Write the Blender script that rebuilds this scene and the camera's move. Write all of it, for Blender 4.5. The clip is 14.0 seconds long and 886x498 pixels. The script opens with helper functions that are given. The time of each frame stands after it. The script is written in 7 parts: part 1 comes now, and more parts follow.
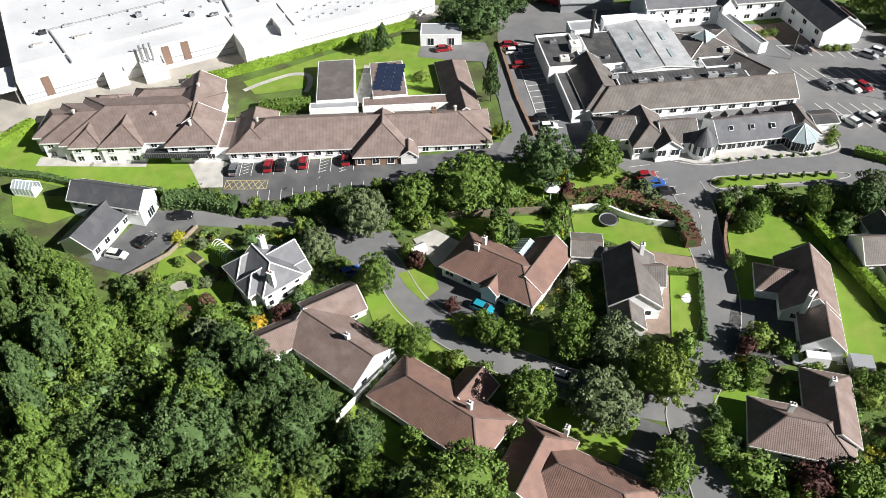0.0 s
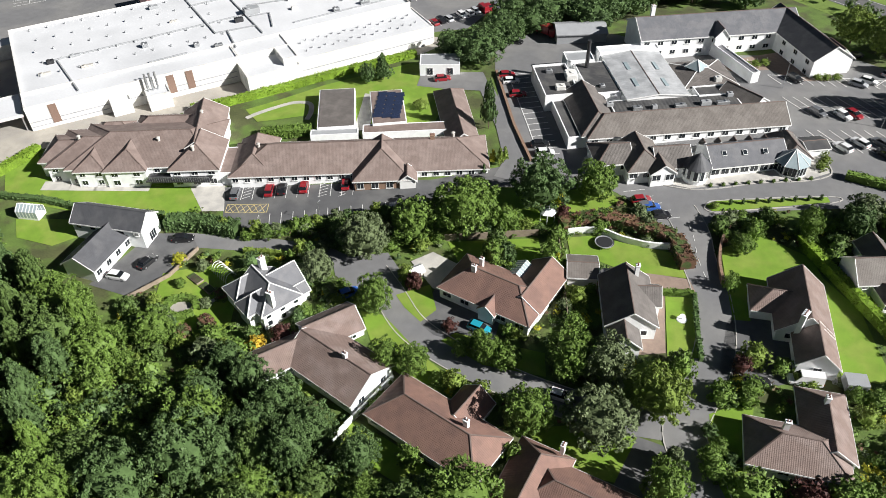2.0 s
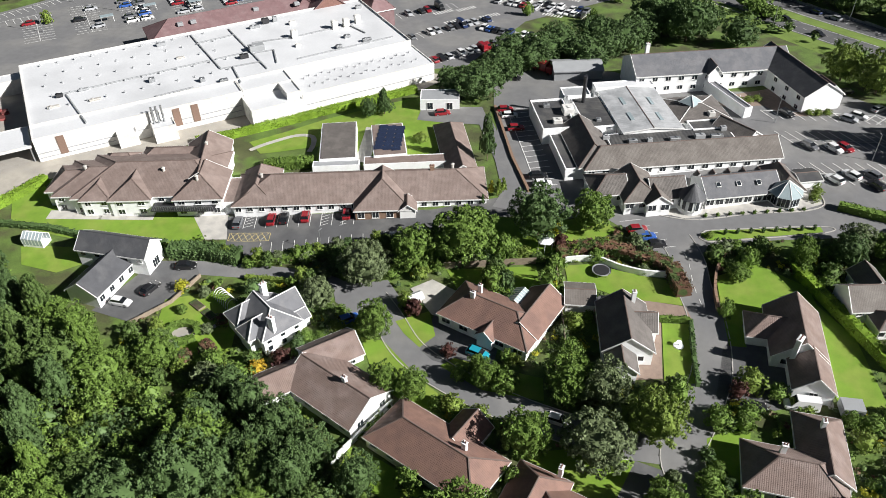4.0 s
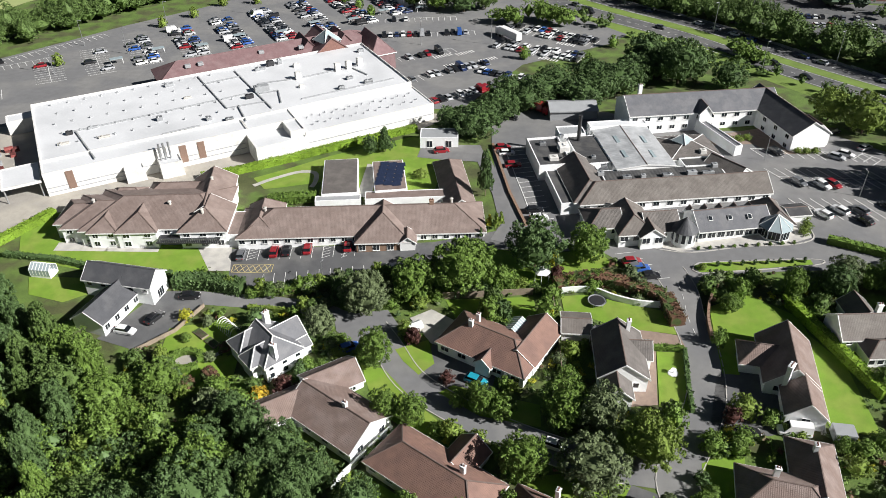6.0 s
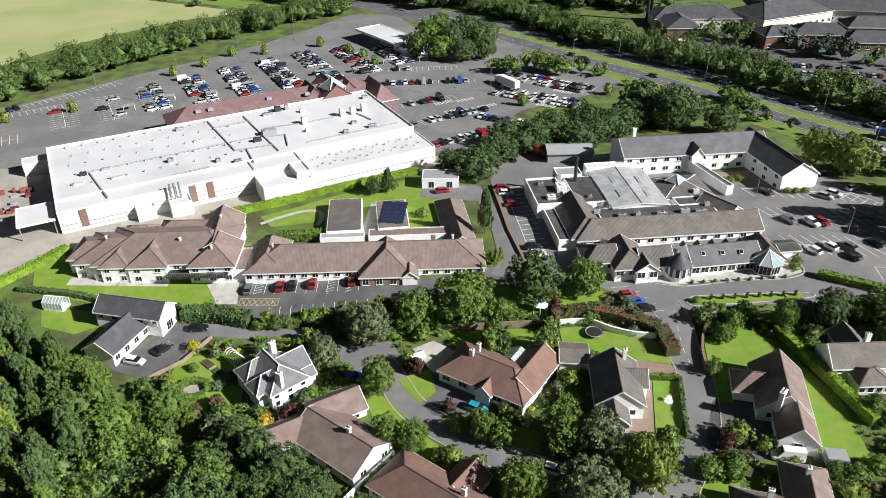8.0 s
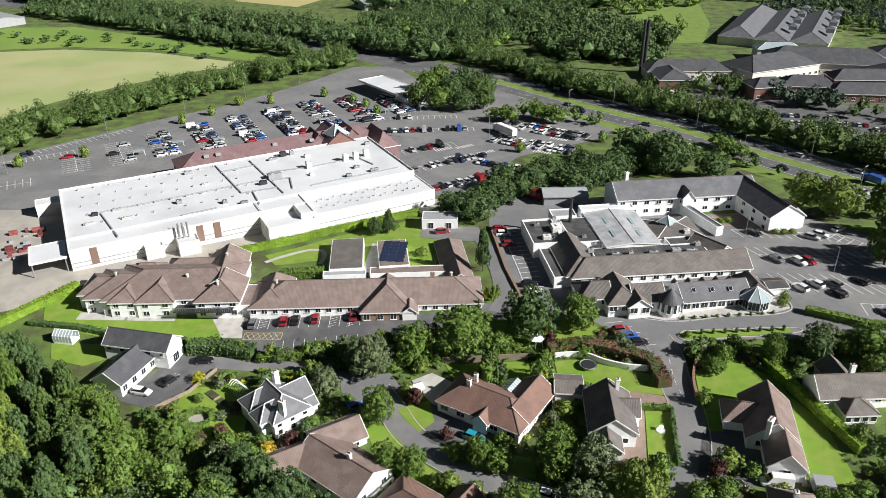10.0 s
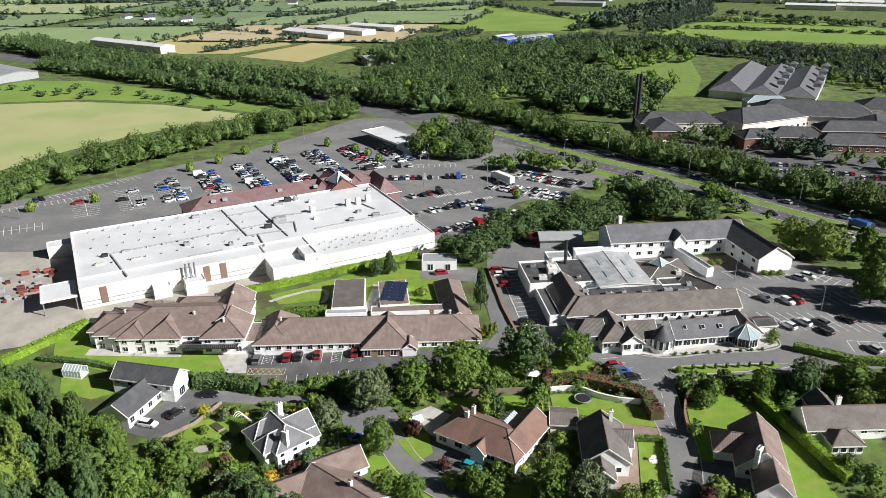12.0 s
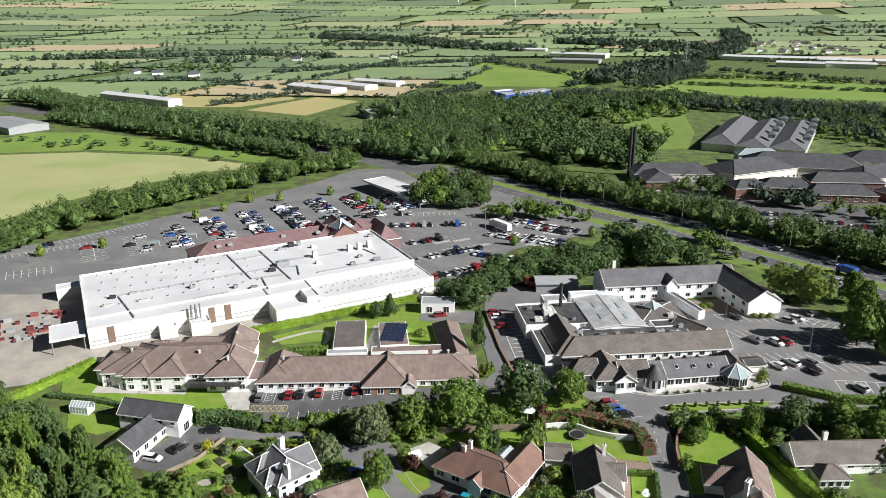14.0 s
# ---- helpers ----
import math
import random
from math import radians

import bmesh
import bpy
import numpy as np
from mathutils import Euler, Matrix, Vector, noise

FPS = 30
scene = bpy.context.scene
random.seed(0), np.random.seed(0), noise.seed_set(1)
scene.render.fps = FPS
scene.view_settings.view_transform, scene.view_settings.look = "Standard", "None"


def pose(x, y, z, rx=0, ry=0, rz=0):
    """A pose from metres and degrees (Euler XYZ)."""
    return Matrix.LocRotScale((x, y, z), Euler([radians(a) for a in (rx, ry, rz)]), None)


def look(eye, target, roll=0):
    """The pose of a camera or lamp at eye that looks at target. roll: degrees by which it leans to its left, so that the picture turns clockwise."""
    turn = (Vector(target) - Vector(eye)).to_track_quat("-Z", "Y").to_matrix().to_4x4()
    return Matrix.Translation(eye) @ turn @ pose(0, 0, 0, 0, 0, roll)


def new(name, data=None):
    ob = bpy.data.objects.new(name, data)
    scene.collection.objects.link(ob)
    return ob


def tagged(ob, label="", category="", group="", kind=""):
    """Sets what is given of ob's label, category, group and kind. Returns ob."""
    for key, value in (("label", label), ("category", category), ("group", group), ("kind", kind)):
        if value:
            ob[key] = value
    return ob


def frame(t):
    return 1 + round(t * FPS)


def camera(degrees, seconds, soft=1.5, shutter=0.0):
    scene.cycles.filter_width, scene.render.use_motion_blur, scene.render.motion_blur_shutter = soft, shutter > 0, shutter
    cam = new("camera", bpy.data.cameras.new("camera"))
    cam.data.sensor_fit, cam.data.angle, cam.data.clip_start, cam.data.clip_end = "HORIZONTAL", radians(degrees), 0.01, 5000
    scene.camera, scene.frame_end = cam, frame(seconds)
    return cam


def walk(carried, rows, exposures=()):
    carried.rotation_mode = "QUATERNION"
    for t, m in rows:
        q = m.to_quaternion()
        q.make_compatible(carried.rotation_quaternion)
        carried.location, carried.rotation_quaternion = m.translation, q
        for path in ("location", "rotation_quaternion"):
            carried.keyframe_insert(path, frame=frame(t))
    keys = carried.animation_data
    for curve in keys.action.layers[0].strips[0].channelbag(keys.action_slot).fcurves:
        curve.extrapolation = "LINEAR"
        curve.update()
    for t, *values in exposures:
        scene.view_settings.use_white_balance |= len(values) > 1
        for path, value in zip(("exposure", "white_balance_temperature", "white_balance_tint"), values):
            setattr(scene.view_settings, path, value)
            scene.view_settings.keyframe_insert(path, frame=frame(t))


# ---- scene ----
cam = camera(62.2, 14.0, soft=0.85)
PATH = [
    (0, (-0.24, 6.29, 97.076), (-0.289, 7.709, 95.668), -1.5),
    (0.5, (-0.149, 5.641, 96.836), (-0.199, 7.077, 95.445), -1.5),
    (1, (0.251, 4.838, 96.467), (0.196, 6.292, 95.095), -1.6),
    (1.5, (0.204, 4.029, 96.313), (0.152, 5.501, 94.96), -1.5),
    (2, (0.37, 3.305, 96.23), (0.319, 4.792, 94.893), -1.4),
    (2.5, (0.293, 2.417, 96.017), (0.244, 3.922, 94.701), -1.3),
    (3, (0.478, 1.642, 95.555), (0.427, 3.166, 94.26), -1.2),
    (5.5, (0.551, -3.062, 95.59), (0.504, -1.448, 94.409), -1.0),
    (6, (0.568, -4.425, 95.431), (0.521, -2.792, 94.277), -0.9),
    (6.5, (0.643, -5.805, 95.331), (0.595, -4.153, 94.204), -1.0),
    (7, (0.647, -7.545, 95.075), (0.599, -5.872, 93.979), -0.8),
    (7.5, (0.54, -8.947, 95.375), (0.492, -7.257, 94.306), -0.9),
    (8, (0.563, -10.55, 95.363), (0.514, -8.842, 94.323), -0.9),
    (10.5, (1.153, -19.201, 95.264), (1.103, -17.409, 94.378), -0.7),
    (11, (1.247, -21.093, 95.268), (1.196, -19.285, 94.414), -0.7),
    (11.5, (1.383, -22.884, 95.067), (1.333, -21.06, 94.247), -0.6),
    (12, (1.45, -24.721, 94.967), (1.4, -22.883, 94.18), -0.6),
    (12.5, (1.54, -26.48, 94.922), (1.49, -24.629, 94.167), -0.6),
    (13, (1.819, -28.355, 94.88), (1.768, -26.49, 94.159), -0.5),
    (13.5, (1.956, -30.225, 94.704), (1.905, -28.347, 94.018), -0.5),
    (14, (1.965, -31.969, 94.76), (1.915, -30.079, 94.107), -0.4),
]
EXPOSURES = [(0, 0.86), (3, 0.74), (8, 0.7), (14, 0.64)]
walk(cam, [(t, look(eye, target, roll)) for t, eye, target, roll in PATH], EXPOSURES)

# ---- world, sun and exposure ----
SUN_DIR = Vector((0.82, -0.3, 0.53)).normalized()      # towards the sun
world = bpy.data.worlds.new("sky")
scene.world = world
world.use_nodes = True
wn = world.node_tree.nodes
sky = wn.new("ShaderNodeTexSky")
sky.sky_type, sky.sun_disc = "NISHITA", False
sky.sun_elevation = math.asin(SUN_DIR.z)
sky.sun_rotation = math.atan2(SUN_DIR.x, SUN_DIR.y)
world.node_tree.links.new(sky.outputs[0], wn["Background"].inputs[0])
wn["Background"].inputs[1].default_value = 0.014
sun_data = bpy.data.lights.new("sun", "SUN")
sun_data.energy, sun_data.angle, sun_data.color = 5.0, radians(0.5), (1.0, 0.98, 0.955)
sun_ob = new("sun", sun_data)
sun_ob.matrix_world = look(SUN_DIR * 100, (0, 0, 0))


# ---- the lie of the land ----
def smooth(a, b, v):
    u = min(1.0, max(0.0, (v - a) / (b - a)))
    return u * u * (3 - 2 * u)


def gz(x, y):
    """Height of the ground."""
    c = 0.03 * min(x, 90) if x > -45 else -1.35 - 0.015 * (max(x, -110) + 45)
    f = 0.05 * max(y, 20) - 5.0 if y < 150 else 2.5
    near = (c + f) * (1 - smooth(165, 270, y))
    far = math.hypot(x, y)
    hills = 0.0
    if far > 1500:
        rise = smooth(2200, 4900, far)
        hills = rise * (108 + 26 * noise.noise((x / 1500, y / 1500, 3.1)) + 0.006 * x) + 6 * smooth(1500, 2500, far) * noise.noise((x / 500, y / 500, 0))
    return near + hills


# ---- materials ----
def mat(name, base, rough=0.8, metal=0.0, vary=0.12, scale=3.0, fine=40.0, bump=0.15, alt=None, alt_scale=0.6, alt_edge=(0.45, 0.6),
        per_object=0.0, per_island=0.0, spec=0.5, trans=0.0, coat=0.0, hue=0.0):
    """A surface with variation at two scales. alt: a second colour in patches."""
    m = bpy.data.materials.new(name)
    m.use_nodes = True
    nt = m.node_tree
    n, link = nt.nodes, nt.links.new
    b = n["Principled BSDF"]
    b.inputs["Roughness"].default_value, b.inputs["Metallic"].default_value = rough, metal
    b.inputs["Specular IOR Level"].default_value = spec
    b.inputs["Coat Weight"].default_value = coat
    geo = n.new("ShaderNodeNewGeometry")
    col = n.new("ShaderNodeRGB")
    col.outputs[0].default_value = (*base, 1)
    out = col.outputs[0]
    if alt:
        patch = n.new("ShaderNodeTexNoise")
        patch.inputs["Scale"].default_value, patch.inputs["Detail"].default_value = alt_scale, 5
        ramp = n.new("ShaderNodeMapRange")
        ramp.inputs[1].default_value, ramp.inputs[2].default_value = alt_edge
        mix = n.new("ShaderNodeMix")
        mix.data_type = "RGBA"
        mix.inputs[7].default_value = (*alt, 1)
        link(geo.outputs["Position"], patch.inputs["Vector"])
        link(patch.outputs[0], ramp.inputs[0])
        link(ramp.outputs[0], mix.inputs[0])
        link(out, mix.inputs[6])
        out = mix.outputs[2]
    value = None
    for sc, amount in ((scale, vary), (fine, vary * 0.8)):
        t = n.new("ShaderNodeTexNoise")
        t.inputs["Scale"].default_value, t.inputs["Detail"].default_value = sc, 4
        link(geo.outputs["Position"], t.inputs["Vector"])
        r = n.new("ShaderNodeMapRange")
        r.inputs[1].default_value, r.inputs[2].default_value = 0.25, 0.75
        r.inputs[3].default_value, r.inputs[4].default_value = 1 - amount, 1 + amount
        link(t.outputs[0], r.inputs[0])
        if value is None:
            value = r.outputs[0]
        else:
            mul = n.new("ShaderNodeMath")
            mul.operation = "MULTIPLY"
            link(value, mul.inputs[0]), link(r.outputs[0], mul.inputs[1])
            value = mul.outputs[0]
        last = t
    for amount, source in ((per_object, "o"), (per_island, "i")):
        if amount:
            src = n.new("ShaderNodeObjectInfo").outputs["Random"] if source == "o" else geo.outputs["Random Per Island"]
            r = n.new("ShaderNodeMapRange")
            r.inputs[3].default_value, r.inputs[4].default_value = 1 - amount, 1 + amount
            link(src, r.inputs[0])
            mul = n.new("ShaderNodeMath")
            mul.operation = "MULTIPLY"
            link(value, mul.inputs[0]), link(r.outputs[0], mul.inputs[1])
            value = mul.outputs[0]
    hsv = n.new("ShaderNodeHueSaturation")
    link(out, hsv.inputs["Color"]), link(value, hsv.inputs["Value"])
    if hue:
        r = n.new("ShaderNodeMapRange")
        r.inputs[3].default_value, r.inputs[4].default_value = 0.5 - hue, 0.5 + hue
        link((n.new("ShaderNodeObjectInfo").outputs["Random"] if per_object else geo.outputs["Random Per Island"]), r.inputs[0])
        link(r.outputs[0], hsv.inputs["Hue"])
    link(hsv.outputs[0], b.inputs["Base Color"])
    if bump:
        bp = n.new("ShaderNodeBump")
        bp.inputs["Strength"].default_value, bp.inputs["Distance"].default_value = bump, 0.03
        link(last.outputs[0], bp.inputs["Height"])
        link(bp.outputs[0], b.inputs["Normal"])
    if trans:
        b.inputs["Transmission Weight"].default_value = trans
    return m


def tiled(name, base, course=0.33, rib=0.3, depth=0.02, vary=0.13, alt=None, rough=0.75, metal=0.0, spec=0.4):
    """Roofing: courses that follow the height and ribs that run down the slope, in the part's own axes."""
    m = mat(name, base, rough, metal, vary, 0.8, 9.0, 0.0, alt=alt, alt_scale=0.35, per_object=0.06, spec=spec)
    n, link = m.node_tree.nodes, m.node_tree.links.new
    b = n["Principled BSDF"]
    co = n.new("ShaderNodeTexCoord")
    sep = n.new("ShaderNodeSeparateXYZ")
    link(co.outputs["Object"], sep.inputs[0])
    total = None
    for axis, step in ((2, course * 0.45), (0, rib), (1, rib * 3 if course else rib)):
        if not step:
            continue
        k = n.new("ShaderNodeMath")
        k.operation = "MULTIPLY"
        k.inputs[1].default_value = (1 if axis == 2 else 2 * math.pi) / step
        link(sep.outputs[axis], k.inputs[0])
        s = n.new("ShaderNodeMath")
        s.operation = "FRACT" if axis == 2 else "SINE"
        link(k.outputs[0], s.inputs[0])
        w = n.new("ShaderNodeMath")
        w.operation = "MULTIPLY"
        w.inputs[1].default_value = -1.0 if axis == 2 else (0.5 if axis == 0 else 0.0)
        link(s.outputs[0], w.inputs[0])
        if total is None:
            total = w.outputs[0]
        else:
            add = n.new("ShaderNodeMath")
            link(total, add.inputs[0]), link(w.outputs[0], add.inputs[1])
            total = add.outputs[0]
    bp = n.new("ShaderNodeBump")
    bp.inputs["Strength"].default_value, bp.inputs["Distance"].default_value = 1.0, depth
    link(total, bp.inputs["Height"]), link(bp.outputs[0], b.inputs["Normal"])
    return m


M = {}
M["rough_grass"] = mat("rough_grass", (0.1, 0.16, 0.03), 0.95, vary=0.3, scale=0.25, fine=4, bump=0.6, alt=(0.075, 0.085, 0.03), alt_scale=0.15)
M["lawn"] = mat("lawn", (0.16, 0.27, 0.025), 0.95, vary=0.12, scale=0.5, fine=14, bump=0.4, alt=(0.2, 0.28, 0.04), alt_scale=0.2)
M["verge"] = mat("verge", (0.15, 0.225, 0.04), 0.95, vary=0.2, scale=0.2, fine=3, bump=0.4)
M["soil"] = mat("soil", (0.07, 0.055, 0.035), 0.95, vary=0.35, scale=0.6, fine=6, bump=0.6, alt=(0.05, 0.09, 0.02), alt_scale=0.5)
M["asphalt"] = mat("asphalt", (0.172, 0.172, 0.175), 0.85, vary=0.1, scale=0.5, fine=20, bump=0.2, alt=(0.21, 0.207, 0.202), alt_scale=0.07)
M["asphalt_dark"] = mat("asphalt_dark", (0.1, 0.101, 0.104), 0.85, vary=0.14, scale=0.4, fine=20, bump=0.2, alt=(0.135, 0.134, 0.132), alt_scale=0.1)
M["concrete"] = mat("concrete", (0.4, 0.37, 0.32), 0.85, vary=0.12, scale=0.6, fine=15, bump=0.15, alt=(0.32, 0.3, 0.27), alt_scale=0.15)
M["paving"] = mat("paving", (0.5, 0.48, 0.44), 0.85, vary=0.1, scale=1.0, fine=10, bump=0.15, alt=(0.4, 0.385, 0.36), alt_scale=0.5)
M["brick_paving"] = mat("brick_paving", (0.27, 0.2, 0.16), 0.85, vary=0.15, scale=1.0, fine=9, bump=0.2)
M["paint_line"] = mat("paint_line", (0.7, 0.7, 0.68), 0.7, vary=0.15, scale=1.5, fine=12, bump=0.0)
M["yellow_line"] = mat("yellow_line", (0.6, 0.5, 0.22), 0.7, vary=0.15, scale=1.5, fine=12, bump=0.0)
M["render_white"] = mat("render_white", (0.85, 0.86, 0.86), 0.85, vary=0.06, scale=0.7, fine=8, bump=0.1, alt=(0.77, 0.77, 0.76), alt_scale=0.3, alt_edge=(0.5, 0.75))
M["render_cream"] = mat("render_cream", (0.72, 0.68, 0.6), 0.85, vary=0.07, scale=0.7, fine=8, bump=0.1, alt=(0.6, 0.57, 0.5), alt_scale=0.2)
M["brown_brick"] = mat("brown_brick", (0.25, 0.16, 0.11), 0.9, vary=0.18, scale=2, fine=12, bump=0.2)
M["red_brick"] = mat("red_brick", (0.2, 0.105, 0.085), 0.9, vary=0.18, scale=2, fine=12, bump=0.2)
M["tile_brown"] = tiled("tile_brown", (0.2, 0.145, 0.125), alt=(0.24, 0.185, 0.165))
M["tile_care"] = tiled("tile_care", (0.2, 0.152, 0.134), alt=(0.235, 0.183, 0.163), depth=0.008)
M["tile_red"] = tiled("tile_red", (0.215, 0.127, 0.1), alt=(0.18, 0.108, 0.088))
M["tile_grey"] = tiled("tile_grey", (0.125, 0.113, 0.105), alt=(0.155, 0.14, 0.13))
M["tile_hotel"] = tiled("tile_hotel", (0.145, 0.128, 0.115), alt=(0.175, 0.157, 0.142), depth=0.009)
M["slate"] = tiled("slate", (0.135, 0.138, 0.15), 0.25, 0.0, 0.012, alt=(0.165, 0.166, 0.175), rough=0.55)
M["slate_dark"] = tiled("slate_dark", (0.075, 0.077, 0.084), 0.25, 0.0, 0.012, alt=(0.095, 0.096, 0.102), rough=0.6)
M["roof_plum"] = tiled("roof_plum", (0.19, 0.115, 0.118), 0.35, 0.3, 0.008, alt=(0.215, 0.14, 0.142))
M["flat_roof"] = mat("flat_roof", (0.055, 0.055, 0.058), 0.7, vary=0.2, scale=0.4, fine=5, bump=0.15, alt=(0.09, 0.088, 0.085), alt_scale=0.25)
M["ribbed_roof"] = tiled("ribbed_roof", (0.06, 0.06, 0.062), 0, 0.9, 0.03, alt=(0.095, 0.093, 0.09), rough=0.7)
M["metal_roof"] = tiled("metal_roof", (0.46, 0.47, 0.48), 0, 0.9, 0.02, alt=(0.36, 0.37, 0.38), rough=0.5, metal=0.0)
M["membrane"] = mat("membrane", (0.66, 0.67, 0.685), 0.6, vary=0.05, scale=0.15, fine=2, bump=0.05, alt=(0.55, 0.56, 0.575), alt_scale=0.08, alt_edge=(0.45, 0.75))
M["clad_white"] = tiled("clad_white", (0.7, 0.69, 0.66), 0, 0.5, 0.006, alt=(0.6, 0.59, 0.56))
M["clad_grey"] = mat("clad_grey", (0.32, 0.33, 0.34), 0.5, vary=0.08, scale=0.5, fine=6, bump=0.05)
M["trim_white"] = mat("trim_white", (0.8, 0.8, 0.78), 0.5, vary=0.05, scale=1, fine=10, bump=0.0)
M["ridge"] = mat("ridge", (0.15, 0.11, 0.095), 0.8, vary=0.2, scale=2, fine=12, bump=0.1)
M["door_brown"] = mat("door_brown", (0.2, 0.13, 0.1), 0.6, vary=0.1, bump=0.0)
M["dark_metal"] = mat("dark_metal", (0.03, 0.03, 0.033), 0.5, vary=0.15, bump=0.0)
M["steel"] = mat("steel", (0.42, 0.43, 0.44), 0.4, metal=0.7, vary=0.15, scale=1, fine=10, bump=0.03)
M["pane"] = mat("pane", (0.02, 0.025, 0.03), 0.06, vary=0.2, scale=0.4, fine=3, bump=0.0, spec=0.8)
M["glass_roof"] = mat("glass_roof", (0.35, 0.42, 0.44), 0.08, vary=0.08, scale=0.6, fine=4, bump=0.0, spec=0.9)
M["solar"] = mat("solar", (0.025, 0.035, 0.07), 0.12, vary=0.12, scale=0.5, fine=5, bump=0.0, spec=0.9)
M["timber"] = mat("timber", (0.25, 0.2, 0.15), 0.85, vary=0.2, scale=1.5, fine=14, bump=0.2)
M["bark"] = mat("bark", (0.1, 0.075, 0.05), 0.95, vary=0.3, scale=1.5, fine=14, bump=0.6)
# The far leaves' blue-grey cast is distance haze put into their colour.
LEAVES = {"leaf_mid": (0.115, 0.185, 0.036), "leaf_dark": (0.075, 0.125, 0.042), "leaf_light": (0.15, 0.21, 0.04), "leaf_grey": (0.125, 0.16, 0.075),
          "leaf_lime": (0.17, 0.27, 0.03), "leaf_yellow": (0.32, 0.32, 0.03), "leaf_purple": (0.07, 0.03, 0.025), "leaf_rust": (0.16, 0.08, 0.045), "leaf_gold": (0.4, 0.27, 0.03), "leaf_far_haze": (0.06, 0.092, 0.058), "leaf_belt": (0.085, 0.135, 0.036)}
for leaf, rgb in LEAVES.items():
    M[leaf] = mat(leaf, rgb, 0.6, vary=0.2, scale=0.5, fine=2.5, bump=0.0, per_island=0.24, per_object=0.0, spec=0.2)
M["leaf_rust"] = mat("leaf_rust", (0.15, 0.085, 0.055), 0.6, vary=0.25, scale=0.8, fine=3, bump=0.0, per_island=0.3, spec=0.2, alt=(0.075, 0.11, 0.035), alt_scale=0.55, alt_edge=(0.48, 0.56))
M["field"] = mat("field", (0.15, 0.22, 0.06), 0.95, vary=0.1, scale=0.02, fine=0.4, bump=0.0)
def field_colours():
    """Green, bright, dark and straw parcels, one colour each, greyed to stand for haze."""
    n, link = M["field"].node_tree.nodes, M["field"].node_tree.links.new
    ramp = n.new("ShaderNodeValToRGB")
    ramp.color_ramp.interpolation = "CONSTANT"
    ramp.color_ramp.elements[0].color, ramp.color_ramp.elements[1].position = (0.2, 0.275, 0.125, 1), 0.3
    ramp.color_ramp.elements[1].color = (0.26, 0.35, 0.155, 1)
    for at, rgb in ((0.5, (0.15, 0.215, 0.11)), (0.68, (0.31, 0.355, 0.18)), (0.8, (0.22, 0.3, 0.13)), (0.91, (0.45, 0.38, 0.23))):
        ramp.color_ramp.elements.new(at).color = (*rgb, 1)
    link(n.new("ShaderNodeNewGeometry").outputs["Random Per Island"], ramp.inputs[0])
    for node in n:
        if node.bl_idname == "ShaderNodeHueSaturation":
            link(ramp.outputs[0], node.inputs["Color"])


field_colours()


# ---- building blocks ----
def mesh_of(name, verts, faces, material, smooth_shade=False):
    me = bpy.data.meshes.new(name)
    me.from_pydata(verts, [], faces)
    me.materials.append(material)
    if smooth_shade:
        me.polygons.foreach_set("use_smooth", [True] * len(me.polygons))
    me.update()
    return me


def part(name, data, material, parent, label="", at=None):
    """Links a bmesh (or a mesh) as one object under a thing or a part. at: its pose in the parent's axes."""
    if isinstance(data, bmesh.types.BMesh):
        me = bpy.data.meshes.new(name)
        bmesh.ops.recalc_face_normals(data, faces=data.faces)
        data.to_mesh(me)
        data.free()
        me.materials.append(material)
    else:
        me = data
    ob = new(name, me)
    ob.parent = parent
    if at is not None:
        ob.matrix_basis = at
    return tagged(ob, label)


def thing(name, x, y, angle, label, category, group="", kind="", z=None):
    ob = new(name)
    ob.empty_display_size = 0.5
    ob.matrix_basis = pose(x, y, gz(x, y) if z is None else z, 0, 0, angle)
    return tagged(ob, label, category, group, kind)


def box(bm, x0, y0, z0, x1, y1, z1, bevel=0.0):
    made = bmesh.ops.create_cube(bm, size=1, matrix=Matrix.LocRotScale(((x0 + x1) / 2, (y0 + y1) / 2, (z0 + z1) / 2), None, (x1 - x0, y1 - y0, z1 - z0)))
    if bevel:
        edges = list({e for v in made["verts"] for e in v.link_edges})
        bmesh.ops.bevel(bm, geom=edges, offset=bevel, segments=1, affect="EDGES")


def tube(bm, x, y, z0, z1, r0, r1=None, sides=10):
    bmesh.ops.create_cone(bm, cap_ends=True, segments=sides, radius1=r0, radius2=r0 if r1 is None else r1, depth=z1 - z0, matrix=Matrix.Translation((x, y, (z0 + z1) / 2)))


def loft(bm, rings):
    """A skin from ring to ring, closed at both ends."""
    rows = [[bm.verts.new(p) for p in ring] for ring in rings]
    n = len(rows[0])
    for a, b in zip(rows, rows[1:]):
        for i in range(n):
            j = (i + 1) % n
            bm.faces.new((a[i], a[j], b[j], b[i]))
    bm.faces.new(rows[0][::-1]), bm.faces.new(rows[-1])


def slab(bm, top, thick):
    """A flat piece from its upper corners, thickened straight downwards."""
    up = [bm.verts.new(v) for v in top]
    low = [bm.verts.new((v[0], v[1], v[2] - thick)) for v in top]
    bm.faces.new(up), bm.faces.new(low[::-1])
    for i in range(len(top)):
        j = (i + 1) % len(top)
        bm.faces.new((up[j], up[i], low[i], low[j]))


WINDOWS = {}
TAKEN, PLOTS = [], []         # footprints of buildings, outlines of paved and mown ground


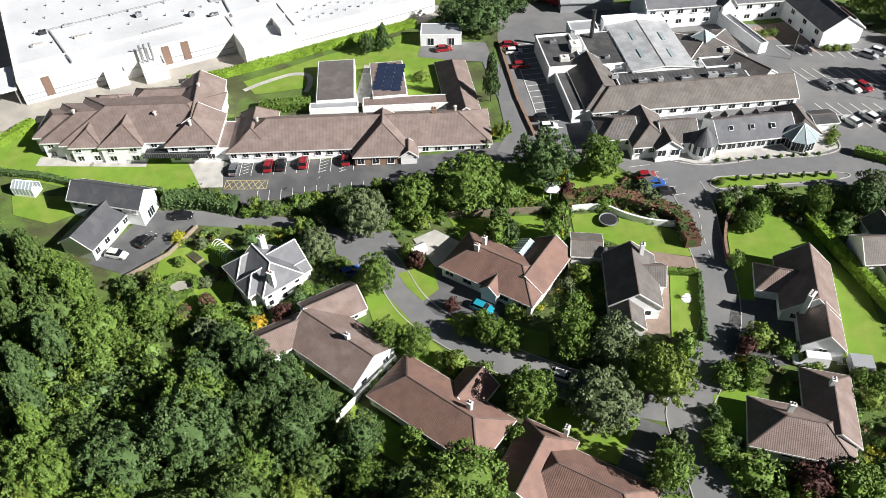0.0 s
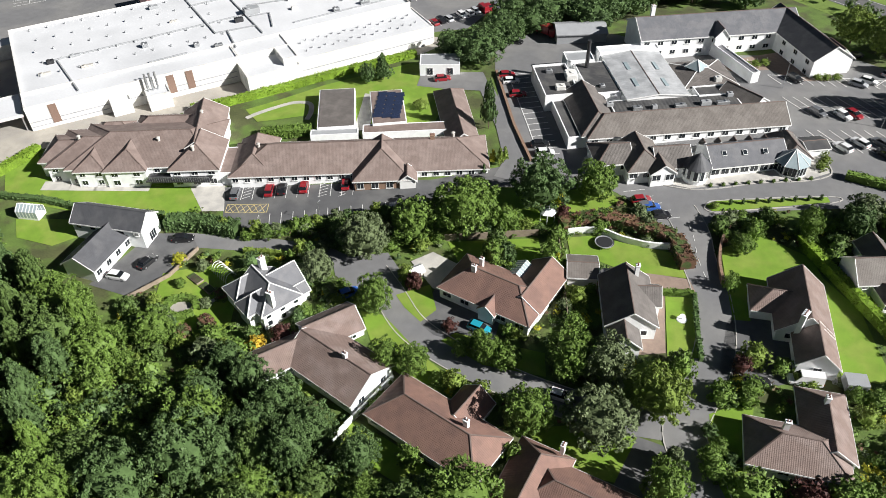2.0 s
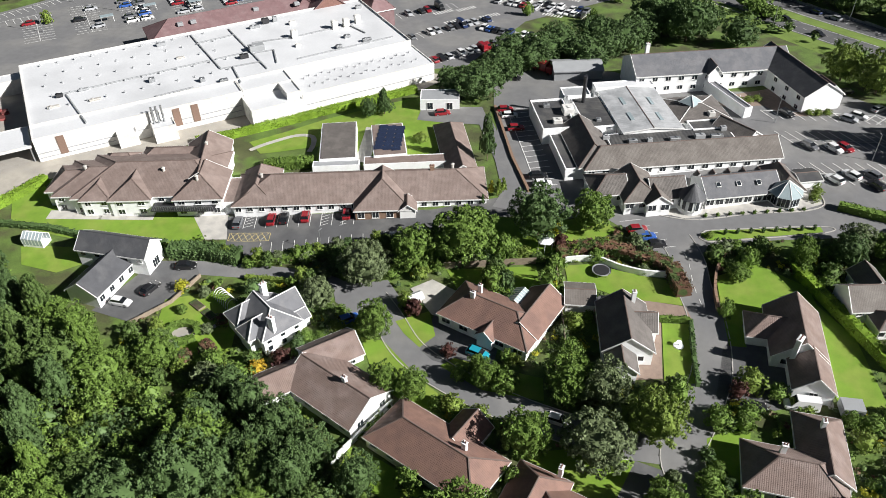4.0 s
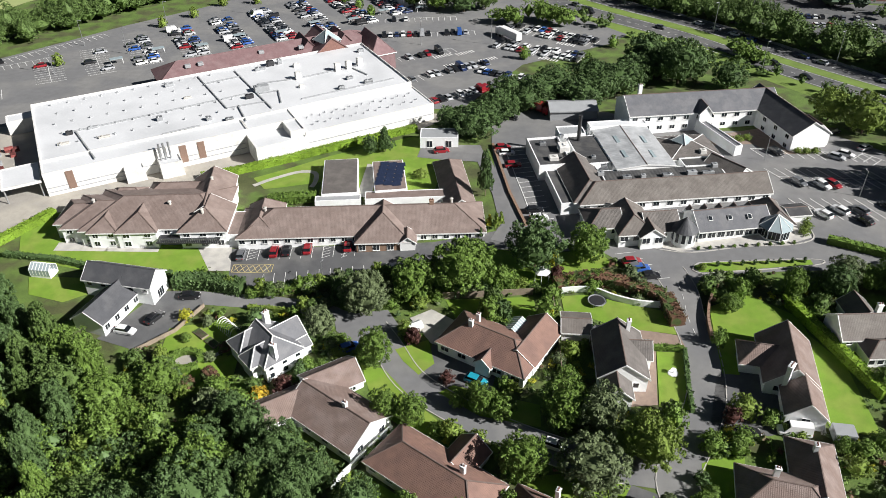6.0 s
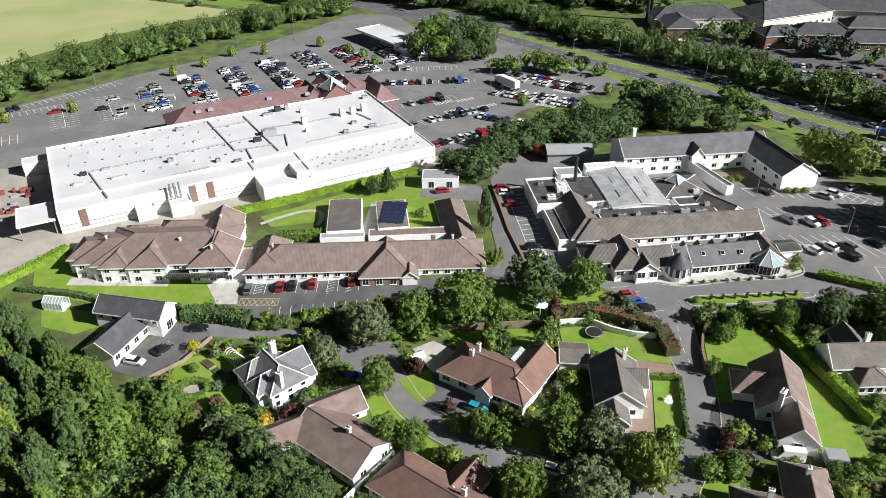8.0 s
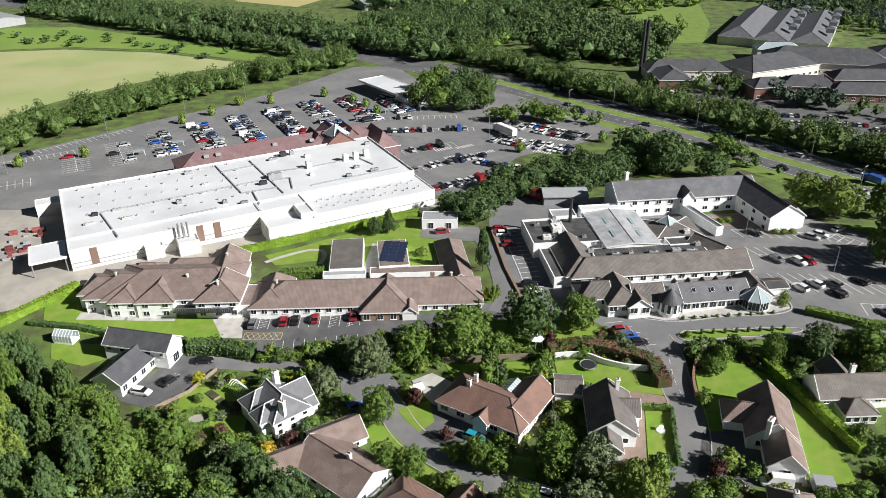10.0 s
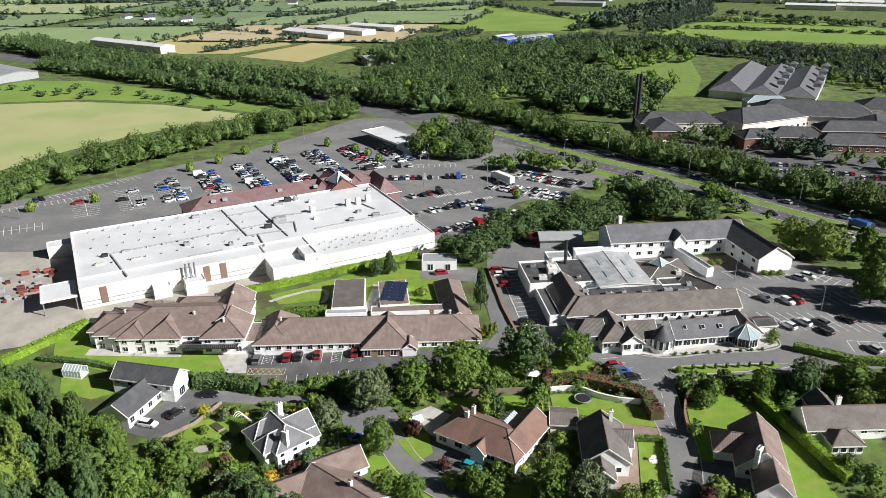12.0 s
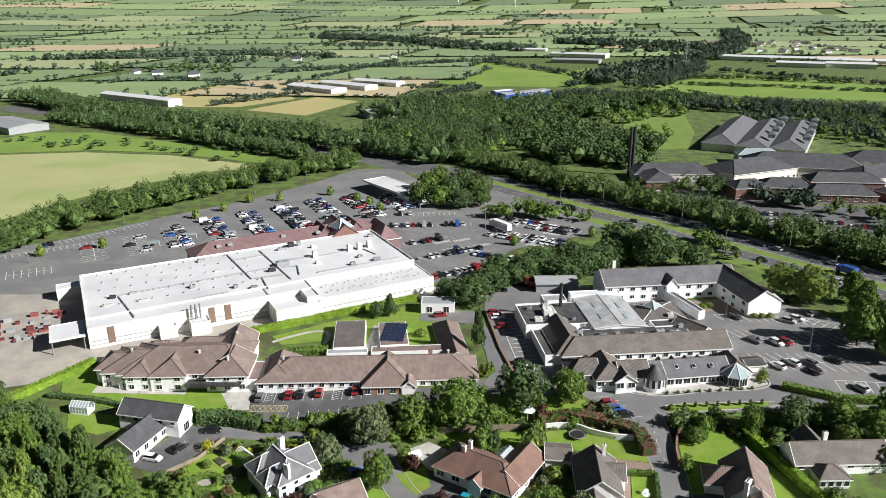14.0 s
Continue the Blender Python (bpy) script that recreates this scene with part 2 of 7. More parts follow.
def window(parent, at, w, h, style="trim_white"):
    """A framed window on a wall; its own axes: x along the wall, y out of it, z up, from the middle of its sill."""
    key = (round(w, 2), round(h, 2), style)
    if key not in WINDOWS:
        bm = bmesh.new()
        f = 0.07
        rings = [[bm.verts.new((sx * (w / 2 - d), y, d if sz < 0 else h - d)) for sx, sz in ((-1, -1), (1, -1), (1, 1), (-1, 1))] for d, y in ((0, -0.05), (0, 0.06), (f, 0.06), (f, -0.05))]
        for a, b in zip(rings, rings[1:] + rings[:1]):
            for k in range(4):
                bm.faces.new((a[k], a[(k + 1) % 4], b[(k + 1) % 4], b[k]))
        bmesh.ops.recalc_face_normals(bm, faces=bm.faces)
        frame_me = bpy.data.meshes.new("window_frame")
        bm.to_mesh(frame_me), bm.free()
        frame_me.materials.append(M[style])
        bm = bmesh.new()
        box(bm, -w / 2 + f, -0.04, f, w / 2 - f, 0.03, h - f)
        pane_me = bpy.data.meshes.new("pane")
        bm.to_mesh(pane_me), bm.free()
        pane_me.materials.append(M["pane"])
        bars = []
        for x0, y0, z0, x1, y1, z1 in ((-0.03, 0.031, f, 0.03, 0.05, h - f), (-w / 2 - 0.1, -0.05, -0.08, w / 2 + 0.1, 0.14, -0.003)):
            bm = bmesh.new()
            box(bm, x0, y0, z0, x1, y1, z1)
            me = bpy.data.meshes.new("bar")
            bm.to_mesh(me), bm.free()
            me.materials.append(M[style])
            bars.append(me)
        WINDOWS[key] = frame_me, pane_me, bars[0], bars[1]
    a = part("window", WINDOWS[key][0], None, parent, at=at)
    part("pane", WINDOWS[key][1], None, a)
    part("sill", WINDOWS[key][3], None, a)
    n = max(1, round(w / 0.8))
    for k in range(1, n):
        part("mullion", WINDOWS[key][2], None, a, at=pose(-w / 2 + k * w / n, 0, 0))
    return a


def wing(parent, x, y, angle, length, width, eave, rise, hip=(0, 0), roof="tile_brown", wall="render_white", over=0.4, base=-2.5, openings=(), trim="trim_white", ridge="ridge", z=0.0):
    """A wing of a house under a pitched roof, ridge along its own x axis. hip: how far each end of the ridge is drawn in.
    openings: (side, count, width, sill, height); side n, s, e, w."""
    at = parent.matrix_basis.inverted() @ pose(x, y, parent.matrix_basis.translation.z + z, 0, 0, angle)
    o = over
    hl, hw = length / 2 - 0.25, width / 2 - o * 0.8
    TAKEN.append((x, y, radians(angle), hl, hw))
    bm = bmesh.new()
    ring = [(-hl, -hw), (hl, -hw), (hl, hw), (-hl, hw)]
    low, up = [bm.verts.new((*p, base)) for p in ring], [bm.verts.new((*p, eave)) for p in ring]
    for i in range(4):
        j = (i + 1) % 4
        bm.faces.new((low[i], low[j], up[j], up[i]))
    bm.faces.new(low[::-1]), bm.faces.new(up)
    for end, sgn in ((0, -1), (1, 1)):
        if not hip[end]:
            tri = [bm.verts.new(p) for p in ((sgn * hl, -hw, eave), (sgn * hl, hw, eave), (sgn * hl, 0, eave + rise - 0.06), (sgn * (hl - 0.3), -hw, eave), (sgn * (hl - 0.3), hw, eave), (sgn * (hl - 0.3), 0, eave + rise - 0.06))]
            for f in ((0, 1, 2), (3, 5, 4), (0, 2, 5, 3), (1, 4, 5, 2)):
                bm.faces.new([tri[k] for k in f])
    part("wall", bm, M[wall], parent, at=at)
    slope = rise / hw
    drop = -o * slope
    lx, rx = -hl - (o if hip[0] else 0.25), hl + (o if hip[1] else 0.25)
    e = eave + drop + 0.1
    r0 = -hl + hip[0] if hip[0] else lx
    r1 = hl - hip[1] if hip[1] else rx
    top = eave + rise + 0.1
    for sgn in (-1, 1):
        bm = bmesh.new()
        slab(bm, [(lx, sgn * (hw + o), e), (rx, sgn * (hw + o), e), (r1, 0, top), (r0, 0, top)][::-sgn], 0.14)
        part("roof_slope", bm, M[roof], parent, at=at)
    for end, sgn in ((0, -1), (1, 1)):
        if hip[end]:
            bm = bmesh.new()
            xe, xr = (lx, r0) if end == 0 else (rx, r1)
            slab(bm, [(xe, -hw - o, e), (xe, hw + o, e), (xr, 0, top)], 0.14)
            turned = at @ pose(0, 0, 0, 0, 0, 90)
            bmesh.ops.transform(bm, matrix=pose(0, 0, 0, 0, 0, -90), verts=bm.verts)
            part("roof_slope", bm, M[roof], parent, at=turned)
    for sgn in (-1, 1):
        bm = bmesh.new()
        box(bm, lx, sgn * (hw + o) - 0.06, e - 0.3, rx, sgn * (hw + o) + 0.06, e - 0.02)
        part("fascia", bm, M[trim], parent, at=at)
    for end, xe in ((0, lx), (1, rx)):
        if hip[end]:
            bm = bmesh.new()
            box(bm, xe - 0.06, -hw - o, e - 0.3, xe + 0.06, hw + o, e - 0.02)
            part("fascia", bm, M[trim], parent, at=at)
        else:
            for sgn in (-1, 1):
                bm = bmesh.new()
                slab(bm, [(xe - 0.05, sgn * (hw + o), e + 0.03), (xe + 0.07, sgn * (hw + o), e + 0.03), (xe + 0.07, 0, top + 0.03), (xe - 0.05, 0, top + 0.03)], 0.26)
                part("barge_board", bm, M[trim], parent, at=at)
    bm = bmesh.new()
    box(bm, r0, -0.13, top - 0.06, r1, 0.13, top + 0.07, 0.05)
    for end, xe, xr in ((0, lx, r0), (1, rx, r1)):
        if hip[end]:
            for sgn in (-1, 1):
                a, b = Vector((xe, sgn * (hw + o), e)), Vector((xr, 0, top))
                d = (b - a).normalized()
                side = d.cross(Vector((0, 0, 1))).normalized() * 0.11
                slab(bm, [a - side + Vector((0, 0, 0.07)), a + side + Vector((0, 0, 0.07)), b + side + Vector((0, 0, 0.07)), b - side + Vector((0, 0, 0.07))], 0.12)
    part("ridge_cap", bm, M[ridge], parent, at=at)
    for side, count, w, sill, h in openings:
        span = length if side in "ns" else width
        for k in range(count):
            u = -span / 2 + (k + 0.5) * span / count
            place = {"s": (u, -hw - 0.02, 180), "n": (u, hw + 0.02, 0), "e": (hl + 0.02, u, -90), "w": (-hl - 0.02, u, 90)}[side]
            window(parent, at @ pose(place[0], place[1], sill, 0, 0, place[2]), w, h)
    return at


def flat_block(parent, x, y, angle, length, width, height, wall="render_white", roof="flat_roof", parapet=0.35, base=-2.5, openings=(), z=0.0):
    at = parent.matrix_basis.inverted() @ pose(x, y, parent.matrix_basis.translation.z + z, 0, 0, angle)
    hl, hw = length / 2, width / 2
    bm = bmesh.new()
    rings = []
    for inset, z in ((0, base), (0, height + parapet), (0.25, height + parapet), (0.25, height - 0.1)):
        a, b = hl - inset, hw - inset
        rings.append([(-a, -b, z), (a, -b, z), (a, b, z), (-a, b, z)])
    loft(bm, rings)
    part("wall", bm, M[wall], parent, at=at)
    bm = bmesh.new()
    box(bm, -hl + 0.26, -hw + 0.26, height - 0.09, hl - 0.26, hw - 0.26, height + 0.02)
    part("flat_roof", bm, M[roof], parent, at=at)
    for side, count, w, sill, h in openings:
        span = length if side in "ns" else width
        for k in range(count):
            u = -span / 2 + (k + 0.5) * span / count
            place = {"s": (u, -hw - 0.02, 180), "n": (u, hw + 0.02, 0), "e": (hl + 0.02, u, -90), "w": (-hl - 0.02, u, 90)}[side]
            window(parent, at @ pose(place[0], place[1], sill, 0, 0, place[2]), w, h)
    return at


def chimney(parent, x, y, z0, z1, w=0.9, d=0.6, angle=0, wall="render_white", pots=2):
    """z0 and z1 above the parent's base."""
    at = parent.matrix_basis.inverted() @ pose(x, y, parent.matrix_basis.translation.z, 0, 0, angle)
    bm = bmesh.new()
    box(bm, -w / 2, -d / 2, z0, w / 2, d / 2, z1)
    box(bm, -w / 2 - 0.08, -d / 2 - 0.08, z1, w / 2 + 0.08, d / 2 + 0.08, z1 + 0.14, 0.03)
    ch = part("chimney", bm, M[wall], parent, at=at)
    for k in range(pots):
        bm = bmesh.new()
        tube(bm, (k + 0.5) * w / pots - w / 2, 0, z1 + 0.14, z1 + 0.55, 0.13, 0.1, 8)
        part("chimney_pot", bm, M["red_brick"], ch)


def drape(name, outline, material, lift, label="", category="", kind="structure", step=4.0, thick=0.0):
    """A sheet with this outline that follows the ground."""
    PLOTS.append(outline)
    bm = bmesh.new()
    bm.faces.new([bm.verts.new((x, y, 0)) for x, y in outline])
    bmesh.ops.triangulate(bm, faces=bm.faces)
    xs, ys = [p[0] for p in outline], [p[1] for p in outline]
    for axis, a, b in ((0, min(xs), max(xs)), (1, min(ys), max(ys))):
        v = math.ceil(a / step) * step
        while v < b:
            co, no = ((v, 0, 0), (1, 0, 0)) if axis == 0 else ((0, v, 0), (0, 1, 0))
            bmesh.ops.bisect_plane(bm, geom=bm.verts[:] + bm.edges[:] + bm.faces[:], plane_co=co, plane_no=no)
            v += step
    for v in bm.verts:
        v.co.z = gz(v.co.x, v.co.y) + lift
    if thick:
        made = bmesh.ops.extrude_face_region(bm, geom=bm.faces[:])
        for v in made["geom"]:
            if isinstance(v, bmesh.types.BMVert):
                v.co.z += thick
    bmesh.ops.recalc_face_normals(bm, faces=bm.faces)
    if not thick and sum(f.normal.z for f in bm.faces) < 0:
        bmesh.ops.reverse_faces(bm, faces=bm.faces)
    me = bpy.data.meshes.new(name)
    bm.to_mesh(me), bm.free()
    me.materials.append(material)
    return tagged(new(name, me), label, category, "", kind)


def along(points, width):
    """The outline of a strip of this width along a line."""
    left, right = [], []
    for i, p in enumerate(points):
        a, b = Vector(points[max(0, i - 1)]), Vector(points[min(len(points) - 1, i + 1)])
        d = (b - a).normalized()
        n = Vector((-d.y, d.x)) * width / 2
        left.append((p[0] + n.x, p[1] + n.y)), right.append((p[0] - n.x, p[1] - n.y))
    return left + right[::-1]


def curved(points, per=5):
    """A smooth line through points."""
    out = []
    for i in range(len(points) - 1):
        p = [Vector(points[max(0, min(len(points) - 1, i + k))]) for k in (-1, 0, 1, 2)]
        for k in range(per):
            t = k / per
            v = 0.5 * (2 * p[1] + (p[2] - p[0]) * t + (2 * p[0] - 5 * p[1] + 4 * p[2] - p[3]) * t * t + (3 * p[1] - p[0] - 3 * p[2] + p[3]) * t ** 3)
            out.append((v.x, v.y))
    return out + [tuple(points[-1])]


# ---- plants ----
def profile(shape, z):
    """Radius of a crown at a height between 0 and 1."""
    if shape == "tall":
        return 0.95 * min(1.0, 0.45 + 2.4 * z) * (1.02 - z) ** 0.62
    if shape == "cone":
        return 1.05 - z
    mid = 0.46 if shape == "round" else 0.36
    return math.sqrt(max(0.02, 1 - ((z - mid) / (mid if z < mid else 1 - mid)) ** 2))


def crown_mesh(seed, shape, leaf, count=4200, size=0.05):
    """A crown of height about 1 and radius about 1 (scaled later): boughs of leaf sprays with dark gaps between, round a hidden core."""
    rng = np.random.default_rng(seed)
    n = max(22, count // 44)
    per = count // n
    low = 0.12 if shape != "bush" else 0.1
    boughs = []
    for k in range(n):
        z = low + (0.97 - low) * (k + rng.uniform(0, 1)) / n
        a = k * 2.39996 + rng.uniform(-0.35, 0.35)
        lobe = noise.noise((math.cos(a) * 1.5 + seed, math.sin(a) * 1.5, z * 3.0 + seed * 0.7))
        r = profile(shape, z) * (0.84 + 0.3 * lobe + rng.normal(0, 0.06))
        boughs.append((r * math.cos(a), r * math.sin(a), z + 0.12 * lobe * (1 if z > 0.6 else 0), rng.uniform(0.75, 1.3)))
    for k in range(max(3, n // 16)):
        r, a = rng.uniform(0, 0.26), k * 2.4
        boughs.append((r * math.cos(a), r * math.sin(a), 0.93 - 0.5 * r * r, rng.uniform(0.9, 1.3)))
    boughs = np.array(boughs)
    n = len(boughs)
    reach = 1.45 / math.sqrt(n) * (0.8 if shape in ("tall", "cone") else 1.0)
    which = np.repeat(np.arange(n), per)
    c = boughs[which]
    out = np.stack([c[:, 0], c[:, 1], (c[:, 2] - 0.4) * 1.6], 1)
    out /= np.linalg.norm(out, axis=1)[:, None] + 1e-6
    d = rng.normal(size=(len(c), 3))
    d /= np.linalg.norm(d, axis=1)[:, None]
    d = d + out * 0.55 + np.array([0, 0, 0.25])
    d /= np.linalg.norm(d, axis=1)[:, None]
    p = c[:, :3] + d * (c[:, 3:] * reach * rng.uniform(0.55, 1.12, (len(c), 1))) * np.array([1, 1, 0.6])
    nrm = d + rng.normal(0, 0.42, d.shape)
    nrm /= np.linalg.norm(nrm, axis=1)[:, None]
    u = np.cross(nrm, rng.normal(size=d.shape))
    u /= np.linalg.norm(u, axis=1)[:, None]
    v = np.cross(nrm, u) * np.array([1, 1, 0.7])
    u = u * np.array([1, 1, 0.7])
    s = size * rng.uniform(0.55, 1.35, (len(c), 1))
    bend = nrm * s * 0.25
    v1 = np.stack([p - u * s - bend, p + u * s * 0.6 - v * s * 0.7, p + u * s * 0.6 + v * s * 0.7 - bend], 1).reshape(-1, 3)
    v1[:, 2] = np.maximum(v1[:, 2], 0.02)
    f1 = np.arange(len(v1)).reshape(-1, 3).tolist()
    rings, sides, v2, f2 = 8, 12, [], []
    for i in range(rings + 1):
        z = 0.12 + 0.72 * i / rings
        for j in range(sides):
            a = 2 * math.pi * j / sides
            lobe = noise.noise((math.cos(a) * 1.5 + seed, math.sin(a) * 1.5, z * 3.0 + seed * 0.7))
            r = profile(shape, z) * (0.62 + 0.26 * lobe) * (1 if i < rings else 0.3)
            v2.append((r * math.cos(a), r * math.sin(a), z))
    for i in range(rings):
        for j in range(sides):
            k = len(v1) + i * sides
            f2.append((k + j, k + (j + 1) % sides, k + sides + (j + 1) % sides, k + sides + j))
    f2.append([len(v1) + rings * sides + j for j in range(sides)])
    return mesh_of("crown", v1.tolist() + v2, f1 + f2, M[leaf])


def trunk_mesh(seed):
    rng = np.random.default_rng(seed)
    bm = bmesh.new()
    tube(bm, 0, 0, -0.1, 0.5, 0.07, 0.045, 8)
    for k in range(5):
        a, t = k * 1.26 + rng.uniform(-0.3, 0.3), rng.uniform(0.4, 0.9)
        end = Vector((math.cos(a) * t * 0.6, math.sin(a) * t * 0.6, rng.uniform(0.55, 0.8)))
        start = Vector((0, 0, rng.uniform(0.25, 0.45)))
        d = end - start
        m = Matrix.Translation((start + end) / 2) @ d.to_track_quat("Z", "Y").to_matrix().to_4x4()
        bmesh.ops.create_cone(bm, cap_ends=True, segments=6, radius1=0.035, radius2=0.012, depth=d.length, matrix=m)
    me = bpy.data.meshes.new("trunk")
    bm.to_mesh(me), bm.free()
    me.materials.append(M["bark"])
    return me


TRUNKS = [trunk_mesh(s) for s in range(3)]
CROWNS = {}


def crown(shape, leaf, variant, count):
    key = shape, leaf, variant % 4, count
    if key not in CROWNS:
        CROWNS[key] = crown_mesh(len(CROWNS) + 11, shape, leaf, count, 0.039 if count > 4500 else 0.046 if count > 2000 else 0.1)
    return CROWNS[key]


TREES = [0]


def tree(x, y, radius, height, leaf="leaf_mid", shape="round", name="tree", label="", group="", count=4200):
    k = TREES[0] = TREES[0] + 1
    t = thing(name, x, y, (k * 77) % 360, label or "broad-leaved green tree with a full uneven crown", "shrub" if name == "shrub" else "tree", group)
    if shape != "bush":
        part("trunk", TRUNKS[k % 3], None, t, at=Matrix.Diagonal((radius * 0.75, radius * 0.75, height, 1)))
    lift = 0.0 if shape == "bush" else 0.1 * height
    part("crown", crown(shape, leaf, k, count), None, t, at=Matrix.Translation((0, 0, lift)) @ Matrix.Diagonal((radius, radius, height - lift, 1)))
    return t


def hedge(name, points, width, height, leaf, label, size=0.22, density=9.0):
    """A clipped hedge along a line."""
    rng = np.random.default_rng(len(points) * 7 + int(width * 10))
    bm, sprays = bmesh.new(), []
    for (x0, y0), (x1, y1) in zip(points, points[1:]):
        n = max(1, int(math.hypot(x1 - x0, y1 - y0) / 3))
        for k in range(n):
            ax, ay, bx, by = x0 + (x1 - x0) * k / n, y0 + (y1 - y0) * k / n, x0 + (x1 - x0) * (k + 1) / n, y0 + (y1 - y0) * (k + 1) / n
            ln, ang = math.hypot(bx - ax, by - ay), math.atan2(by - ay, bx - ax)
            mx, my = (ax + bx) / 2, (ay + by) / 2
            m = Matrix.LocRotScale((mx, my, gz(mx, my) + height / 2 - 0.2), Euler((0, 0, ang)), (ln * 1.04, width * 0.86, height * 0.95 + 0.3))
            bmesh.ops.create_cube(bm, size=1, matrix=m)
            c = int(ln * (width + 2 * height) * density)
            u, v = rng.uniform(-0.5, 0.5, c) * ln, rng.uniform(-0.5, 0.5, c) * (width + 2 * height)
            top = np.abs(v) < width / 2
            lx, lz = np.where(top, v, np.sign(v) * width / 2), np.where(top, height, height - (np.abs(v) - width / 2))
            lx, lz = lx + rng.normal(0, 0.09, c), lz + rng.normal(0, 0.09, c)
            px, py = mx + u * math.cos(ang) - lx * math.sin(ang), my + u * math.sin(ang) + lx * math.cos(ang)
            sprays.append(np.stack([px, py, gz(mx, my) + lz], 1))
    c = np.concatenate(sprays)
    n = len(c)
    a, b = rng.normal(size=(n, 3)), rng.normal(size=(n, 3))
    a /= np.linalg.norm(a, axis=1)[:, None]
    b = np.cross(a, b)
    b /= np.linalg.norm(b, axis=1)[:, None]
    s = size * rng.uniform(0.6, 1.3, (n, 1))
    v1 = np.stack([c - a * s, c - b * s * 0.6, c + a * s, c + b * s * 0.6], 1).reshape(-1, 3).tolist()
    f1 = (np.arange(n)[:, None] * 4 + np.arange(4)).tolist()
    bm.verts.index_update()
    v2, f2 = [tuple(v.co) for v in bm.verts], [[v.index + len(v1) for v in f.verts] for f in bm.faces]
    bm.free()
    return tagged(new(name, mesh_of(name, v1 + v2, f1 + f2, M[leaf])), label, "hedge")


# ---- ground ----
def ground_sheet():
    xs = sorted({*range(-200, 201, 4), *[s * int(200 * 1.13 ** k) for k in range(1, 28) for s in (-1, 1)]})
    ys = sorted({*range(-60, 321, 4), *[-60 - int(40 * 1.35 ** k) for k in range(1, 16)], *[320 + int(30 * 1.12 ** k) for k in range(1, 45)]})
    xs, ys = [x for x in xs if abs(x) < 5200], [y for y in ys if -2500 < y < 5000]
    verts = [(x, y, gz(x, y)) for y in ys for x in xs]
    w = len(xs)
    faces = [(j * w + i, j * w + i + 1, (j + 1) * w + i + 1, (j + 1) * w + i) for j in range(len(ys) - 1) for i in range(w - 1)]
    return tagged(new("ground", mesh_of("ground", verts, faces, M["rough_grass"])), "green rough grassland reaching the hills", "ground", kind="structure")


ground_sheet()
A, D, LN, PV = M["asphalt"], M["asphalt_dark"], M["lawn"], M["paving"]
R1 = curved([(36, 40), (35.7, 55.4), (34.7, 63.4), (34.6, 69.5), (39.0, 77.1), (43.3, 85.9), (45.1, 97.1), (44.8, 105.4), (45.3, 113.5), (44, 121)])
drape("estate_road", along(R1, 6.4), A, 0.07, "grey asphalt estate road with a gentle bend", "road")
R2 = curved([(35, 69.5), (24.7, 71.6), (17.1, 74.3), (7.5, 78.8), (-1.8, 84.6), (-8.8, 90.9), (-13.3, 98.9), (-17, 105)])
drape("side_road", along(R2, 5.6), A, 0.065, "grey asphalt side road curving past bungalows", "road")
R3 = curved([(-17, 105), (-23.6, 107.5), (-28.4, 110.0), (-42.4, 112.6), (-56.1, 113.8)])
drape("lane", along(R3, 4.0), A, 0.06, "narrow asphalt lane behind the hedge", "road")
drape("turning_head", [(-24.8, 107.8), (-14.0, 109.2), (-10.6, 103.0), (-11.5, 97.5), (-18.5, 99.0), (-23.7, 103.4)], A, 0.075, "asphalt turning head of the side road", "road")
drape("house_yard", [(-62.5, 115.5), (-54.5, 115.6), (-52.0, 111.0), (-55.7, 103.9), (-61.5, 98.2), (-70.5, 101.3), (-66.0, 109.3)], D, 0.07, "dark asphalt yard beside a house", "yard")
drape("care_home_car_park", [(-49.2, 120.4), (-51.6, 130.2), (-5.7, 131.2), (8.5, 134.8), (13.1, 137.8), (20, 131), (12, 128), (7.4, 128.0), (-5.6, 124.6), (-13.6, 120.7), (-29.5, 117.8), (-41.7, 115.2)], D, 0.055, "dark asphalt car park in front of the care home", "car park")
drape("hotel_grounds", [(9.1, 176), (9.8, 192), (22, 200), (44, 196), (60, 182), (100, 178), (125, 150), (122, 122), (83.2, 118.6), (64.9, 118.4), (50.4, 117.4), (48.2, 113), (44.5, 110), (40.9, 113.6), (34.5, 123.0), (30, 128), (19.5, 126.2), (12, 130), (13, 138), (9.6, 160)], A, 0.05, "grey asphalt drive and car park round the hotel", "car park")
drape("supermarket_yard", [(-150, 118), (-103, 134), (-97, 143), (-66, 160), (-37, 175), (-10, 188), (-2, 196), (-20, 204), (-105, 190), (-160, 190)], M["concrete"], 0.06, "pale concrete service yard behind the supermarket", "yard")
drape("supermarket_car_park", [(-215, 190), (-110, 186), (-20, 200), (2, 203), (22, 240), (56, 262), (64, 272), (30, 318), (18, 345), (-20, 352), (-34, 384), (-58, 384), (-78, 350), (-104, 314), (-134, 286), (-166, 250), (-200, 226)], A, 0.05, "large grey asphalt supermarket car park", "car park")
MAIN = curved([(-420, 640), (-266, 552), (-96, 452), (-36, 398), (18, 352), (60, 305), (92, 272), (116, 234), (138, 195), (152, 160), (170, 100), (182, 30)], 6)
drape("main_road", along(MAIN, 26), D, 0.06, "dark asphalt dual carriageway between tree belts", "road", step=12)
drape("central_reservation", along(MAIN[24:], 5.5), M["verge"], 0.12, "strip of mown grass between the carriageways", "verge", step=12)
